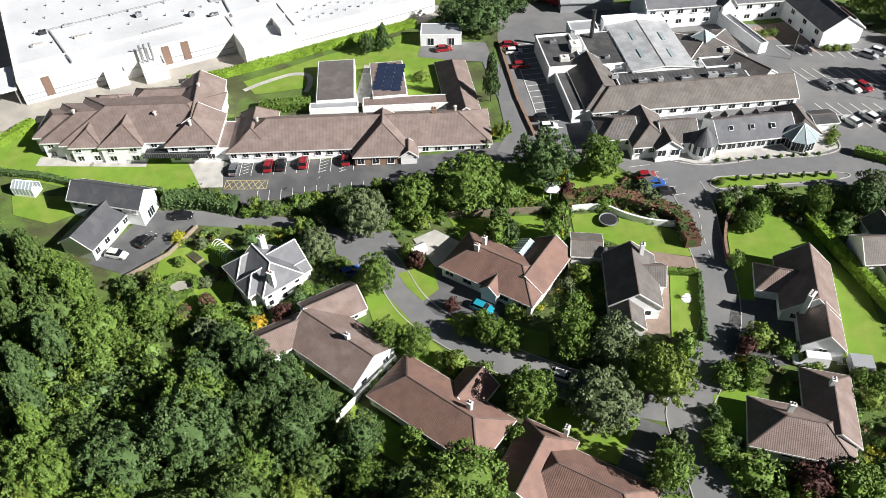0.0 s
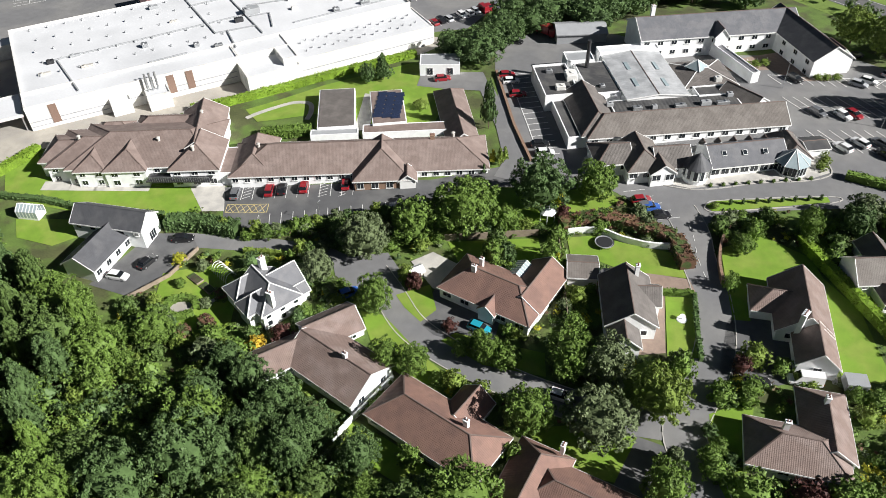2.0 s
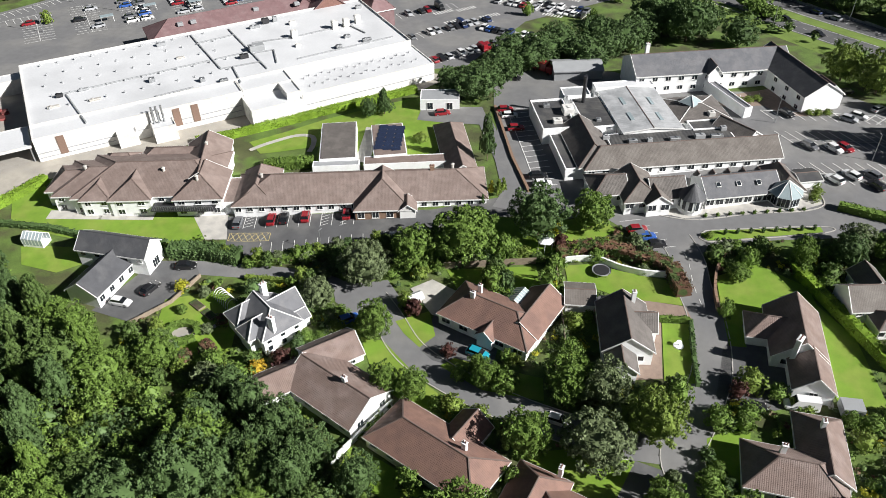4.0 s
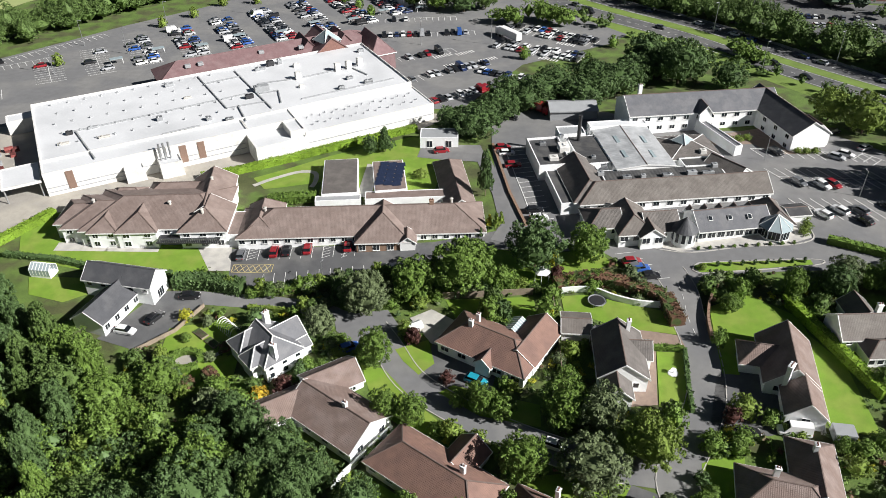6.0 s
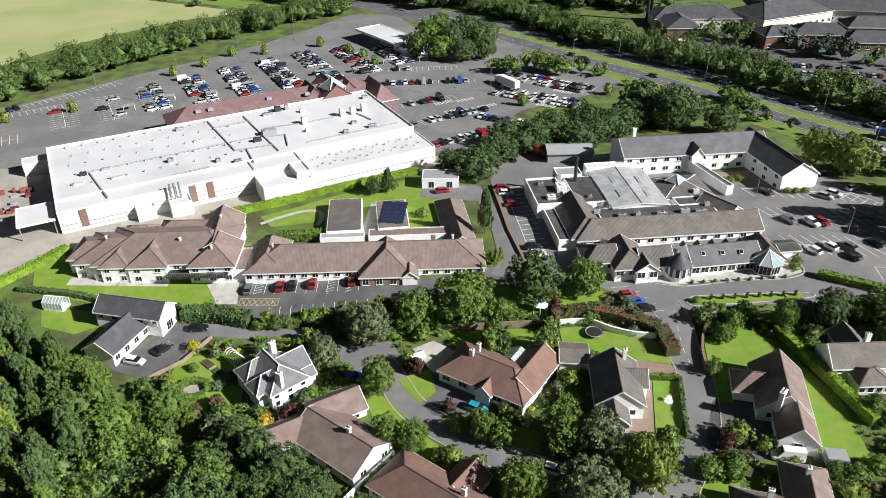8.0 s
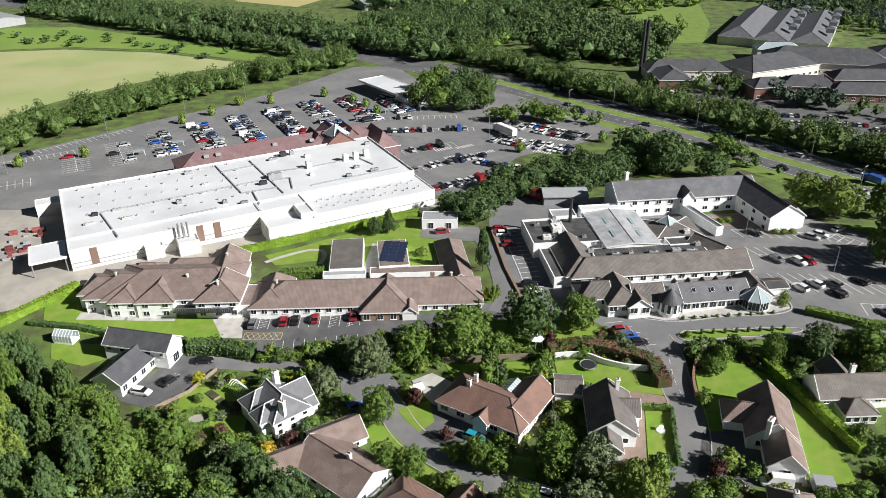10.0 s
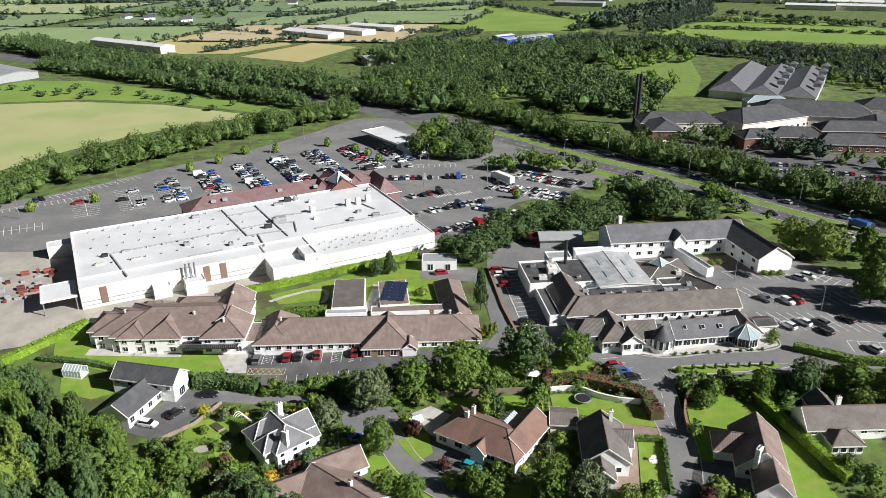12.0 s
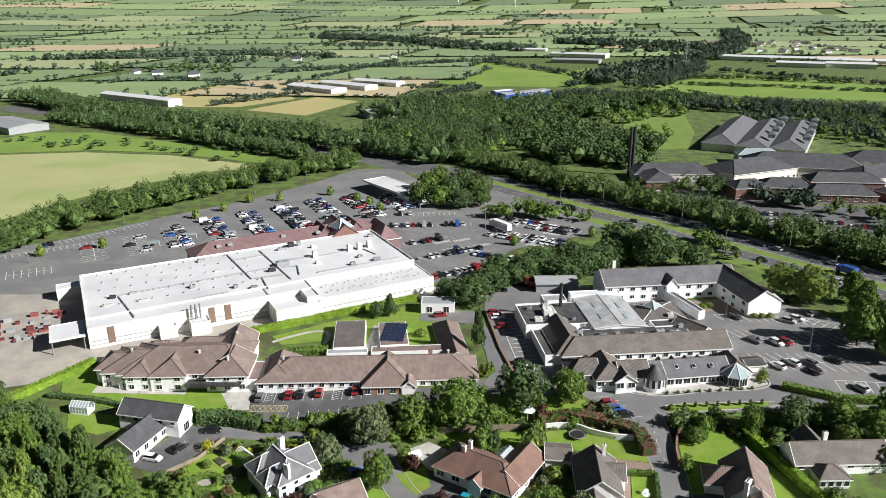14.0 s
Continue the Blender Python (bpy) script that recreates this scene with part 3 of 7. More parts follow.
drape("care_home_lawn", [(-101.3, 134.7), (-97.2, 142.0), (-91.7, 133.4), (-86, 131), (-57, 131.5), (-54.6, 122.3), (-60, 121.3), (-81.9, 122.0), (-97.6, 125.9)], LN, 0.09, "bright green mown lawn before the care home", "lawn")
drape("care_home_patio", [(-59.5, 131.5), (-51.3, 131.5), (-49.5, 122.4), (-54.1, 122.3)], PV, 0.11, "pale paved patio at the care home corner", "patio")
drape("trampoline_lawn", [(21.0, 112.2), (26.4, 112.5), (35.4, 108.9), (40.5, 107.2), (41.9, 100.6), (34, 102.3), (30.4, 103.0), (26.5, 105.4), (21.2, 105.6)], LN, 0.09, "bright green lawn with a trampoline", "lawn")
drape("house_drive", [(33.3, 102.6), (42.0, 100.4), (42.5, 97.2), (36.8, 96.6), (34.5, 83.8), (27.3, 83.4), (24.5, 100)], M["brick_paving"], 0.075, "brown block-paved driveway", "drive")
drape("side_lawn", [(36.9, 96.4), (41.6, 95.9), (40.0, 82.6), (34.6, 82.7)], LN, 0.09, "bright green lawn edged by a low hedge", "lawn")
drape("corner_lawn", [(48.3, 98.4), (49.6, 108.2), (58.2, 111.5), (65.6, 104.8), (66, 96), (57, 96), (51.0, 95.7), (50.3, 90.3), (47.4, 90.7)], LN, 0.09, "bright green corner lawn with small trees", "lawn")
drape("back_lawn", [(64.0, 104), (69.5, 92), (69.0, 76.6), (61.5, 78.0), (61.0, 95.0)], LN, 0.085, "bright green lawn behind a bungalow", "lawn")
drape("bungalow_drive", [(46.2, 90.1), (51.0, 95.6), (54.5, 95.2), (58.0, 82.3), (57.9, 78.5), (51, 77), (42.3, 79.6)], D, 0.07, "dark asphalt driveway", "drive")
drape("front_lawn", [(42.6, 73.4), (46.0, 73.0), (42.5, 63), (38.6, 55), (37.5, 60), (37.8, 66.2), (38.9, 71.9)], LN, 0.09, "green front lawn beside the road", "lawn")
drape("kerb_lawn", [(-11.8, 98.1), (-5.5, 100.5), (-4.2, 94.3), (-7.0, 91.6), (-10, 95)], LN, 0.09, "small bright lawn between drive and road", "lawn")
drape("drive", [(-6.9, 91.0), (-4.6, 99.6), (7.5, 92.8), (6.0, 87.3), (1, 86.5), (-4.6, 88.6)], D, 0.075, "dark asphalt driveway before a bungalow", "drive")
drape("bed_lawn", [(-3.3, 87.3), (-0.8, 89.0), (14.4, 84.2), (14.2, 79.4), (3.9, 82.0)], LN, 0.08, "green lawn with shrubs beside the road", "lawn")
drape("north_lawn", [(-2.4, 111.7), (15.4, 112.2), (16.0, 105.0), (0.2, 104.9)], LN, 0.09, "green back lawn below a fence", "lawn")
drape("garden_lawn", [(-57.2, 104.4), (-46.3, 107.5), (-41.8, 101), (-41.3, 91.7), (-47.8, 86.6), (-56.5, 90.7)], LN, 0.08, "green garden lawn with beds", "lawn")
drape("verge_lawn", [(-17.9, 94.4), (-13.6, 93.3), (-6.6, 84.4), (-0.8, 78.9), (-7.4, 78.1), (-14.4, 84.2)], LN, 0.08, "green lawn between bungalows and road", "lawn")
drape("south_lawn", [(-17.1, 71.8), (-10.5, 67.7), (-2.5, 61.9), (-6.7, 59.2), (-18.7, 66.8)], LN, 0.08, "green strip of lawn behind a bungalow", "lawn")
drape("plot_lawn", [(7.8, 69.4), (16.7, 70.3), (27.1, 68.0), (22.6, 60.6), (16.0, 62.6)], LN, 0.08, "green lawn on a corner plot", "lawn")
drape("garage_drive", [(26.6, 68.4), (33.0, 65.5), (32, 56), (24.0, 56), (22.4, 60.3)], D, 0.07, "dark asphalt driveway in shade", "drive")
drape("tree_island", [(1, 127), (9, 128), (17.5, 125.5), (30, 127.5), (33, 122.5), (27, 118.8), (18, 116), (8, 113), (-4, 112.5), (-6, 121)], LN, 0.085, "green lawn under trees", "lawn")
drape("greenhouse_lawn", [(-92.3, 119.4), (-86.7, 119.6), (-80.5, 119.4), (-76.8, 114.6), (-81.6, 111.6), (-89.8, 113.9)], LN, 0.09, "bright green lawn beside a greenhouse", "lawn")
drape("courtyard_lawn", [(-53, 160.5), (-35, 172), (-12, 183), (-1, 176), (-6, 152), (-34.5, 149), (-35, 158), (-49, 155)], LN, 0.085, "green courtyard lawn behind the care home", "lawn")
drape("island_bed", [(49.4, 120.6), (52.2, 121.8), (74.3, 122.0), (74.3, 120.4), (53.9, 118.7), (50.6, 118.7)], LN, 0.1, "long grass island with a kerb", "lawn")
drape("hotel_terrace", [(27.1, 137.0), (32.6, 132.4), (47.7, 125.9), (61.8, 127.3), (72.2, 127.6), (77.4, 129.6), (77.6, 134.5), (72, 140), (30, 140)], PV, 0.1, "pale paved terrace before the hotel", "terrace")
drape("hotel_court", [(66, 177), (84, 182), (86.5, 169), (92, 168), (90, 165.5), (82, 166), (78, 172), (68, 172)], M["brick_paving"], 0.08, "brown brick paving at the hotel entrance", "court")

WALL, BR = "render_white", "tile_brown"
def on(parent, x, y, z, angle=0):
    """A pose in the world, given in the parent's axes; z above the parent's base."""
    return parent.matrix_basis.inverted() @ pose(x, y, parent.matrix_basis.translation.z + z, 0, 0, angle)


def turret(parent, x, y, radius, eave, peak, sides, wall, roof, label="", glazed=False):
    bm = bmesh.new()
    tube(bm, 0, 0, -1.5, eave if not glazed else 0.5, radius, radius, sides)
    part("turret_wall", bm, M[wall], parent, label, on(parent, x, y, 0))
    bm = bmesh.new()
    bmesh.ops.create_cone(bm, cap_ends=True, segments=sides, radius1=radius + 0.45, radius2=0.06, depth=peak - eave, matrix=Matrix.Translation((0, 0, (peak + eave) / 2)))
    part("turret_roof", bm, M[roof], parent, at=on(parent, x, y, 0))
    for k in range(sides if glazed else 6):
        a = 360 * (k + 0.5) / sides if glazed else 190 + 32 * k
        r = radius * (math.cos(math.pi / sides) if glazed else 1.0)
        w = 2 * radius * math.sin(math.pi / sides) - 0.1 if glazed else 0.9
        window(parent, on(parent, x + (r + 0.0) * math.cos(radians(a)), y + r * math.sin(radians(a)), 0.5, a - 90), w, eave - 0.55)
    if glazed:
        for k in range(sides):
            a = 2 * math.pi * k / sides
            p, q = Vector((math.cos(a) * (radius + 0.45), math.sin(a) * (radius + 0.45), eave)), Vector((0, 0, peak))
            d = q - p
            bm = bmesh.new()
            bmesh.ops.create_cone(bm, cap_ends=True, segments=6, radius1=0.09, radius2=0.09, depth=d.length, matrix=Matrix.Translation((p + q) / 2) @ d.to_track_quat("Z", "Y").to_matrix().to_4x4())
            part("glazing_bar", bm, M["trim_white"], parent, at=on(parent, x, y, 0))


# ---- care home ----
care = thing("care_home", -30, 137, 0, "long white care home with brown tiled hipped roofs", "care home", z=gz(-35, 132) + 0.2)
wing(care, -22.0, 137.6, 3.0, 56, 13.0, 2.7, 3.6, (8, 6.5), "tile_care", WALL, openings=(("s", 22, 1.3, 0.9, 1.2),))
wing(care, -16.8, 134.2, 93.0, 12, 12.5, 2.8, 3.7, (6.0, 0), "tile_care", "brown_brick", openings=(("w", 4, 1.5, 0.5, 1.8),))
wing(care, -11.2, 130.4, 93.0, 4.5, 4.0, 2.6, 1.3, (0, 0), "tile_care", "trim_white")
wing(care, -69.4, 140.2, 3.0, 32, 18.4, 4.3, 3.3, (8, 6), "tile_care", WALL, openings=(("s", 9, 1.3, 0.5, 1.3), ("s", 9, 1.3, 2.7, 1.2)))
wing(care, -82.4, 139.0, 3.0, 15, 15, 4.25, 2.6, (6.5, 0), "tile_care", WALL, openings=(("s", 4, 1.3, 0.5, 1.3), ("s", 4, 1.3, 2.7, 1.2)))
wing(care, -88.6, 138.8, 3.0, 7, 11, 4.2, 1.9, (3, 0), "tile_care", WALL, openings=(("s", 1, 1.2, 0.6, 1.2), ("w", 2, 1.2, 2.6, 1.2)))
wing(care, -72.0, 134.6, 93.0, 9.8, 9.4, 4.35, 2.5, (4.2, 0), "tile_care", WALL, openings=(("w", 2, 1.5, 0.5, 1.3), ("w", 2, 1.5, 2.7, 1.2)))
wing(care, -79.6, 134.4, 93.0, 9.4, 7.0, 4.3, 1.9, (3.2, 0), "tile_care", WALL, openings=(("w", 2, 1.3, 0.5, 1.3), ("w", 2, 1.3, 2.7, 1.2)))
wing(care, -57.2, 135.8, 93.0, 11.5, 11, 4.35, 2.9, (5.2, 0), "tile_care", WALL, openings=(("w", 3, 1.5, 0.4, 1.4), ("w", 3, 1.5, 2.8, 1.3)))
wing(care, -59.0, 145.4, 98.0, 19, 10.4, 4.35, 2.9, (0, 0), "tile_care", WALL)
wing(care, -68.4, 149.6, 3.0, 14, 7, 4.0, 1.6, (3, 0), "tile_care", WALL)
wing(care, -79.8, 147.6, 3.0, 8, 5, 4.0, 1.3, (2.0, 2.0), "tile_care", WALL)
flat_block(care, -51.0, 136, 2, 4.4, 10, 2.7, WALL, "tile_care", 0.05)
wing(care, -45.0, 137.6, 93.0, 14, 8.6, 2.7, 2.8, (3.5, 2), "tile_care", WALL)
flat_block(care, -29.6, 156.8, 96.0, 17.5, 8.8, 3.4, WALL, "tile_grey", -0.06)
flat_block(care, -17.3, 156.8, 98.0, 15, 8.0, 3.6, WALL, "tile_care", -0.06)
wing(care, -1.0, 154.0, 99.0, 24, 7.5, 2.7, 2.4, (0, 3.5), "tile_care", WALL, openings=(("n", 6, 1.2, 0.9, 1.2),))
flat_block(care, -12.5, 148.3, 4, 20, 3.6, 3.0, WALL, "tile_care", 0.1)
flat_block(care, -29.0, 147.0, 4, 11, 2.4, 2.7, WALL, "clad_grey", 0.1)

# ---- hotel ----
hotel = thing("hotel", 48, 150, 0, "low white hotel with grey-brown tiled and flat roofs", "hotel", z=gz(48, 140))
wing(hotel, 50.4, 147.0, 6.6, 46, 9.8, 2.8, 2.9, (4.4, 0), "tile_hotel", WALL, openings=(("s", 14, 1.5, 0.9, 1.2),))
wing(hotel, 30.2, 150.6, 98.0, 19, 9.6, 2.8, 2.9, (4.4, 0), "tile_grey", WALL, openings=(("n", 5, 1.2, 0.9, 1.1),))
flat_block(hotel, 23.2, 163.8, 98.0, 15, 8.4, 3.4, WALL, "flat_roof", 0.6)
flat_block(hotel, 33.4, 165.2, 98.0, 15, 7.6, 3.6, WALL, "ribbed_roof", 0.03)
flat_block(hotel, 49.8, 153.2, 6.6, 30, 5.4, 3.4, WALL, "ribbed_roof", 0.03)
flat_block(hotel, 24.2, 150.6, 98, 20, 3.4, 2.2, WALL, "flat_roof", 0.25)
flat_block(hotel, 30.0, 174.6, 6.6, 7, 5, 4.2, WALL, "clad_grey", 0.3)
wing(hotel, 44.8, 165.6, 97.6, 22, 15, 3.9, 0.8, (0, 0), "metal_roof", WALL, over=0.2)
flat_block(hotel, 42.9, 178.2, 7.6, 15.6, 3.4, 4.6, WALL, "membrane", 0.2)
wing(hotel, 59.3, 167.2, 7.6, 13.4, 13, 3.2, 1.5, (5.4, 5.4), "tile_grey", WALL, ridge="trim_white")
flat_block(hotel, 59.6, 158.6, 7.6, 8, 4.6, 3.3, WALL, "flat_roof", 0.3)
wing(hotel, 66.4, 156.6, -52, 10, 6.6, 3.0, 1.9, (0, 0), "tile_grey", WALL)
for k, side in enumerate((-3.6, -3.6, 3.4, 3.4)):
    bm = bmesh.new()
    box(bm, -1.9, -0.45, -0.04, 1.9, 0.45, 0.04)
    part("rooflight", bm, M["glass_roof"], hotel, "pale translucent roof sheet", hotel.matrix_basis.inverted() @ pose(44.8 + side + 0.6 * (1 - k % 2), 161.0 + 8.0 * (k % 2), hotel.matrix_basis.translation.z + 4.52, 0, 0, 97.6) @ pose(0, 0, 0, -6 if side < 0 else 6))
wing(hotel, 32.2, 134.6, 6.6, 8.0, 8.6, 2.5, 2.1, (3.4, 0), "tile_grey", WALL, openings=(("s", 2, 1.6, 0.7, 1.3),))
wing(hotel, 38.4, 133.4, 96.6, 11, 8.6, 2.5, 2.5, (3.5, 0), "tile_hotel", WALL, openings=(("w", 3, 1.8, 0.6, 1.5),))
wing(hotel, 41.8, 129.4, 96.6, 5.2, 5.6, 2.5, 1.8, (0, 0), "tile_hotel", WALL, openings=(("w", 2, 1.8, 0.6, 1.5),))
wing(hotel, 44.4, 133.2, 6.6, 8, 8.6, 2.5, 2.5, (0, 0), "tile_grey", WALL, openings=(("s", 3, 1.8, 0.6, 1.5),))
wing(hotel, 60.0, 134.3, 9.0, 17, 9.0, 2.6, 2.5, (0, 0), "slate", WALL, openings=(("s", 8, 1.8, 0.5, 1.7),))
wing(hotel, 70.5, 136.5, 96.0, 10, 6.5, 2.6, 2.2, (2, 2), "tile_grey", WALL)

bed = thing("hotel_bedroom_block", 70, 188, 0, "two-storey white bedroom block with grey slate roof", "hotel", z=gz(70, 184))
wing(bed, 66.8, 188.2, 7.0, 43, 13, 5.4, 3.2, (0, 0), "slate", WALL, openings=(("s", 12, 1.5, 0.9, 1.2), ("s", 12, 1.5, 3.5, 1.2)))
wing(bed, 88.0, 181.0, -77.0, 26, 11, 5.4, 3.2, (0, 0), "slate_dark", WALL, openings=(("s", 5, 1.5, 0.9, 1.2), ("s", 5, 1.5, 3.5, 1.2)))
wing(bed, 93.0, 173.0, -77.0, 6.5, 7, 4.6, 2.6, (0, 0), "slate_dark", WALL, openings=(("e", 1, 1.2, 3.2, 1.2),))
wing(bed, 67.0, 183.0, 97.0, 5, 4, 5.6, 2.0, (0, 0), "slate", WALL)
flat_block(bed, 69.0, 174.5, -70, 18, 2.2, 3.0, WALL, "slate", 0.3)

# ---- supermarket ----
SMX, SMY, SMA = -100.8, 149.6, 29.0
def sm(u, v):
    c, s = math.cos(radians(SMA)), math.sin(radians(SMA))
    return SMX + u * c - v * s, SMY + u * s + v * c
market = thing("supermarket", *sm(52, 25), 0, "large white flat-roofed supermarket with a plum-red tiled front", "supermarket", z=1.9)
flat_block(market, *sm(51.5, 27.4), SMA, 103.5, 39.2, 6.2, "clad_white", "membrane", 0.5, -4)
flat_block(market, *sm(25.2, 4.4), SMA, 51, 7.2, 6.1, "clad_white", "membrane", 0.3, -4)
flat_block(market, *sm(57.6, 4.4), SMA, 13.6, 7.2, 6.1, "clad_white", "membrane", 0.3, -4)
flat_block(market, *sm(84.0, 0.7), SMA, 39, 14.2, 4.9, "clad_white", "membrane", 0.25, -4)
wing(market, *sm(73, 55.5), SMA, 74, 14, 5.0, 3.6, (7, 7), "roof_plum", "red_brick", base=-4, trim="roof_plum", ridge="roof_plum")
wing(market, *sm(92.5, 54), SMA + 90, 16, 13, 5.6, 4.8, (0, 0), "roof_plum", "red_brick", base=-4, trim="roof_plum", ridge="roof_plum")

# ---- houses ----
def house(x, y, label, category="house", name="house"):
    return thing(name, x, y, 0, label, category)

h1 = house(-68, 112, "white house with a dark grey slate roof in two wings")
wing(h1, -69.2, 115.6, -11.5, 15.8, 6.6, 4.6, 2.2, roof="slate_dark", openings=(("s", 5, 1.2, 3.0, 1.0), ("e", 1, 2.2, 0.2, 2.1)), ridge="slate_dark")
wing(h1, -70.6, 108.2, 73, 11.5, 7.6, 2.7, 2.3, roof="slate_dark", openings=(("s", 4, 1.3, 0.6, 1.5),), ridge="slate_dark")
h2 = house(-35, 95, "white villa with grey slate hipped roofs and two tall chimneys", "villa", "villa")
wing(h2, -34.6, 96.3, -48, 9.6, 8.4, 3.9, 3.0, (0, 3), "slate", openings=(("e", 3, 1.0, 2.3, 1.1), ("e", 3, 1.0, 0.5, 1.2), ("s", 3, 1.0, 2.3, 1.1)), ridge="trim_white")
wing(h2, -32.8, 99.5, 42, 6.4, 6.0, 3.9, 2.4, (0, 0), "slate", openings=(("e", 1, 1.2, 2.3, 1.1),), ridge="trim_white")
wing(h2, -36.6, 93.6, 42, 5.2, 4.6, 3.8, 2.0, (2.2, 0), "slate", ridge="trim_white")
wing(h2, -39.0, 97.9, 42, 6.8, 5.2, 3.8, 2.1, (2.6, 0), "slate", ridge="trim_white")
wing(h2, -29.6, 97.9, 42, 3.4, 3.2, 2.8, 1.0, (0, 0), "slate", ridge="trim_white")
chimney(h2, -35.9, 100.1, 4.5, 8.4, 1.2, 0.8, 55)
chimney(h2, -33.0, 92.3, 4, 7.4, 1.1, 0.8, -27)
h3 = house(-22, 82, "white bungalow with brown tiled roofs in three wings", "bungalow", "bungalow")
wing(h3, -20.4, 81.2, -37, 16, 10.5, 2.5, 2.7, (0, 0), "tile_brown", openings=(("e", 2, 1.4, 0.8, 1.2), ("s", 4, 1.5, 0.8, 1.2)))
wing(h3, -30.2, 82.8, 32, 9, 6.5, 2.5, 1.9, (0, 0), "tile_brown")
wing(h3, -22.6, 89.4, 32, 10, 7.5, 2.5, 2.3, (0, 0), "tile_brown", openings=(("s", 2, 1.4, 0.8, 1.2), ("e", 1, 1.4, 0.8, 1.2)))
chimney(h3, -18.6, 80.0, 4, 6.2, 0.8, 0.6, -37)
h4 = house(-3, 69, "bungalow with a reddish-brown hipped tiled roof", "bungalow", "bungalow")
wing(h4, -3.5, 69.0, -36, 21, 10.0, 2.5, 2.8, (4, 4), "tile_red", "render_cream", openings=(("s", 6, 1.5, 0.8, 1.2),))
wing(h4, 1.2, 72.2, 54, 7, 6.0, 2.5, 2.0, (0, 0), "tile_red", "render_cream")
chimney(h4, 1.0, 67.3, 4.3, 6.2, 0.8, 0.6, -36)
h5 = house(13, 57, "bungalow with a wide reddish-brown tiled roof", "bungalow", "bungalow")
wing(h5, 10.2, 59.5, 62, 13, 8.5, 2.5, 2.6, (0, 3), "tile_red", "render_cream")
wing(h5, 17.5, 56.0, -28, 18, 9.5, 2.5, 2.6, (4, 4), "tile_red", "render_cream")
chimney(h5, 15.0, 63.4, 4.0, 6.0, 0.8, 0.6, 62)
h6 = house(7, 97, "white bungalow with a red-brown tiled roof and a small porch", "bungalow", "bungalow")
wing(h6, 6.6, 97.0, -31.5, 18.5, 10.5, 2.5, 2.8, (4, 4.5), "tile_red", openings=(("s", 5, 1.8, 0.6, 1.4), ("e", 2, 1.4, 0.8, 1.2)))
wing(h6, 13.8, 97.6, 58, 12, 7.5, 2.5, 2.3, (0, 0), "tile_red", openings=(("s", 2, 1.4, 0.8, 1.2),))
wing(h6, 5.4, 92.8, 58.5, 4, 3.6, 2.4, 1.3, (0, 0), "tile_red")
chimney(h6, 2.6, 98.8, 4.3, 6.3, 0.8, 0.6, -31.5)
chimney(h6, 4.0, 101.0, 4.0, 6.0, 0.7, 0.6, -31.5)
h7 = house(30, 92, "white house with steep dark grey tiled roof", "house")
wing(h7, 29.2, 93.0, 87, 12.5, 9.0, 3.2, 3.0, (0, 0), "tile_grey", openings=(("w", 2, 1.1, 0.8, 1.2), ("n", 4, 1.0, 0.8, 1.2)))
wing(h7, 32.6, 94.5, -3, 5, 5.5, 3.0, 2.0, (0, 0), "tile_grey")
wing(h7, 27.4, 85.4, 87, 5.5, 5.5, 2.5, 2.0, (0, 0), "tile_grey")
chimney(h7, 31.2, 97.4, 4.0, 7.2, 0.8, 0.7, 87)
g1 = house(22.5, 102, "small garage with a grey-brown tiled roof", "garage", "garage")
wing(g1, 22.6, 102.2, -5, 5.8, 6.2, 2.2, 1.0, roof="tile_hotel")
h8 = house(57, 88, "white chalet bungalow with a steep brown tiled roof", "bungalow", "bungalow")
wing(h8, 58.4, 91.4, 78, 13, 9.4, 2.5, 3.9, (0, 0), "tile_brown", openings=(("w", 2, 1.2, 0.8, 1.2), ("n", 3, 1.4, 0.8, 1.2)))
wing(h8, 57.7, 81.9, 78, 7.6, 6.8, 2.5, 2.8, (0, 0), "tile_brown", openings=(("w", 1, 1.4, 0.8, 1.2),))
wing(h8, 54.2, 93.2, -12, 7.4, 6.4, 2.5, 2.3, (3.0, 0), "tile_brown", openings=(("w", 1, 1.6, 0.7, 1.4),))
chimney(h8, 56.0, 85.6, 0.0, 7.0, 1.6, 0.8, 48, pots=3)
h9 = house(49, 66, "white bungalow with a dark brown hipped roof", "bungalow", "bungalow")
wing(h9, 49.2, 64.4, -14, 14.5, 8.6, 2.4, 2.7, (4.3, 4.3), "tile_brown", openings=(("s", 4, 1.5, 0.8, 1.2),))
wing(h9, 54.8, 68.5, 77, 13, 7.4, 2.4, 2.5, (0, 3.4), "tile_brown")
chimney(h9, 47.6, 66.4, 4.0, 6.0, 0.8, 0.6, -14), chimney(h9, 55.0, 70.8, 4.2, 6.0, 0.8, 0.6, 77)
h10 = house(77, 96, "white bungalow with a grey-brown tiled roof behind a hedge", "bungalow", "bungalow")
wing(h10, 79.0, 99.4, 3, 20, 7.4, 3.0, 2.8, (0, 0), "tile_hotel", openings=(("s", 6, 1.3, 1.6, 1.1),))
wing(h10, 75.6, 94.2, 3, 6.4, 5.6, 2.3, 1.5, (2.4, 2.4), "tile_hotel", openings=(("s", 4, 1.2, 0.4, 1.7),))
wing(h10, 76.0, 104.0, 93, 6.5, 5.5, 2.8, 2.0, (0, 0), "tile_grey")
chimney(h10, 76.5, 99.6, 5, 7.6, 0.9, 0.7, 3)
shed = house(-5, 178, "small white flat-roofed outbuilding with a grey roof", "outbuilding", "outbuilding")
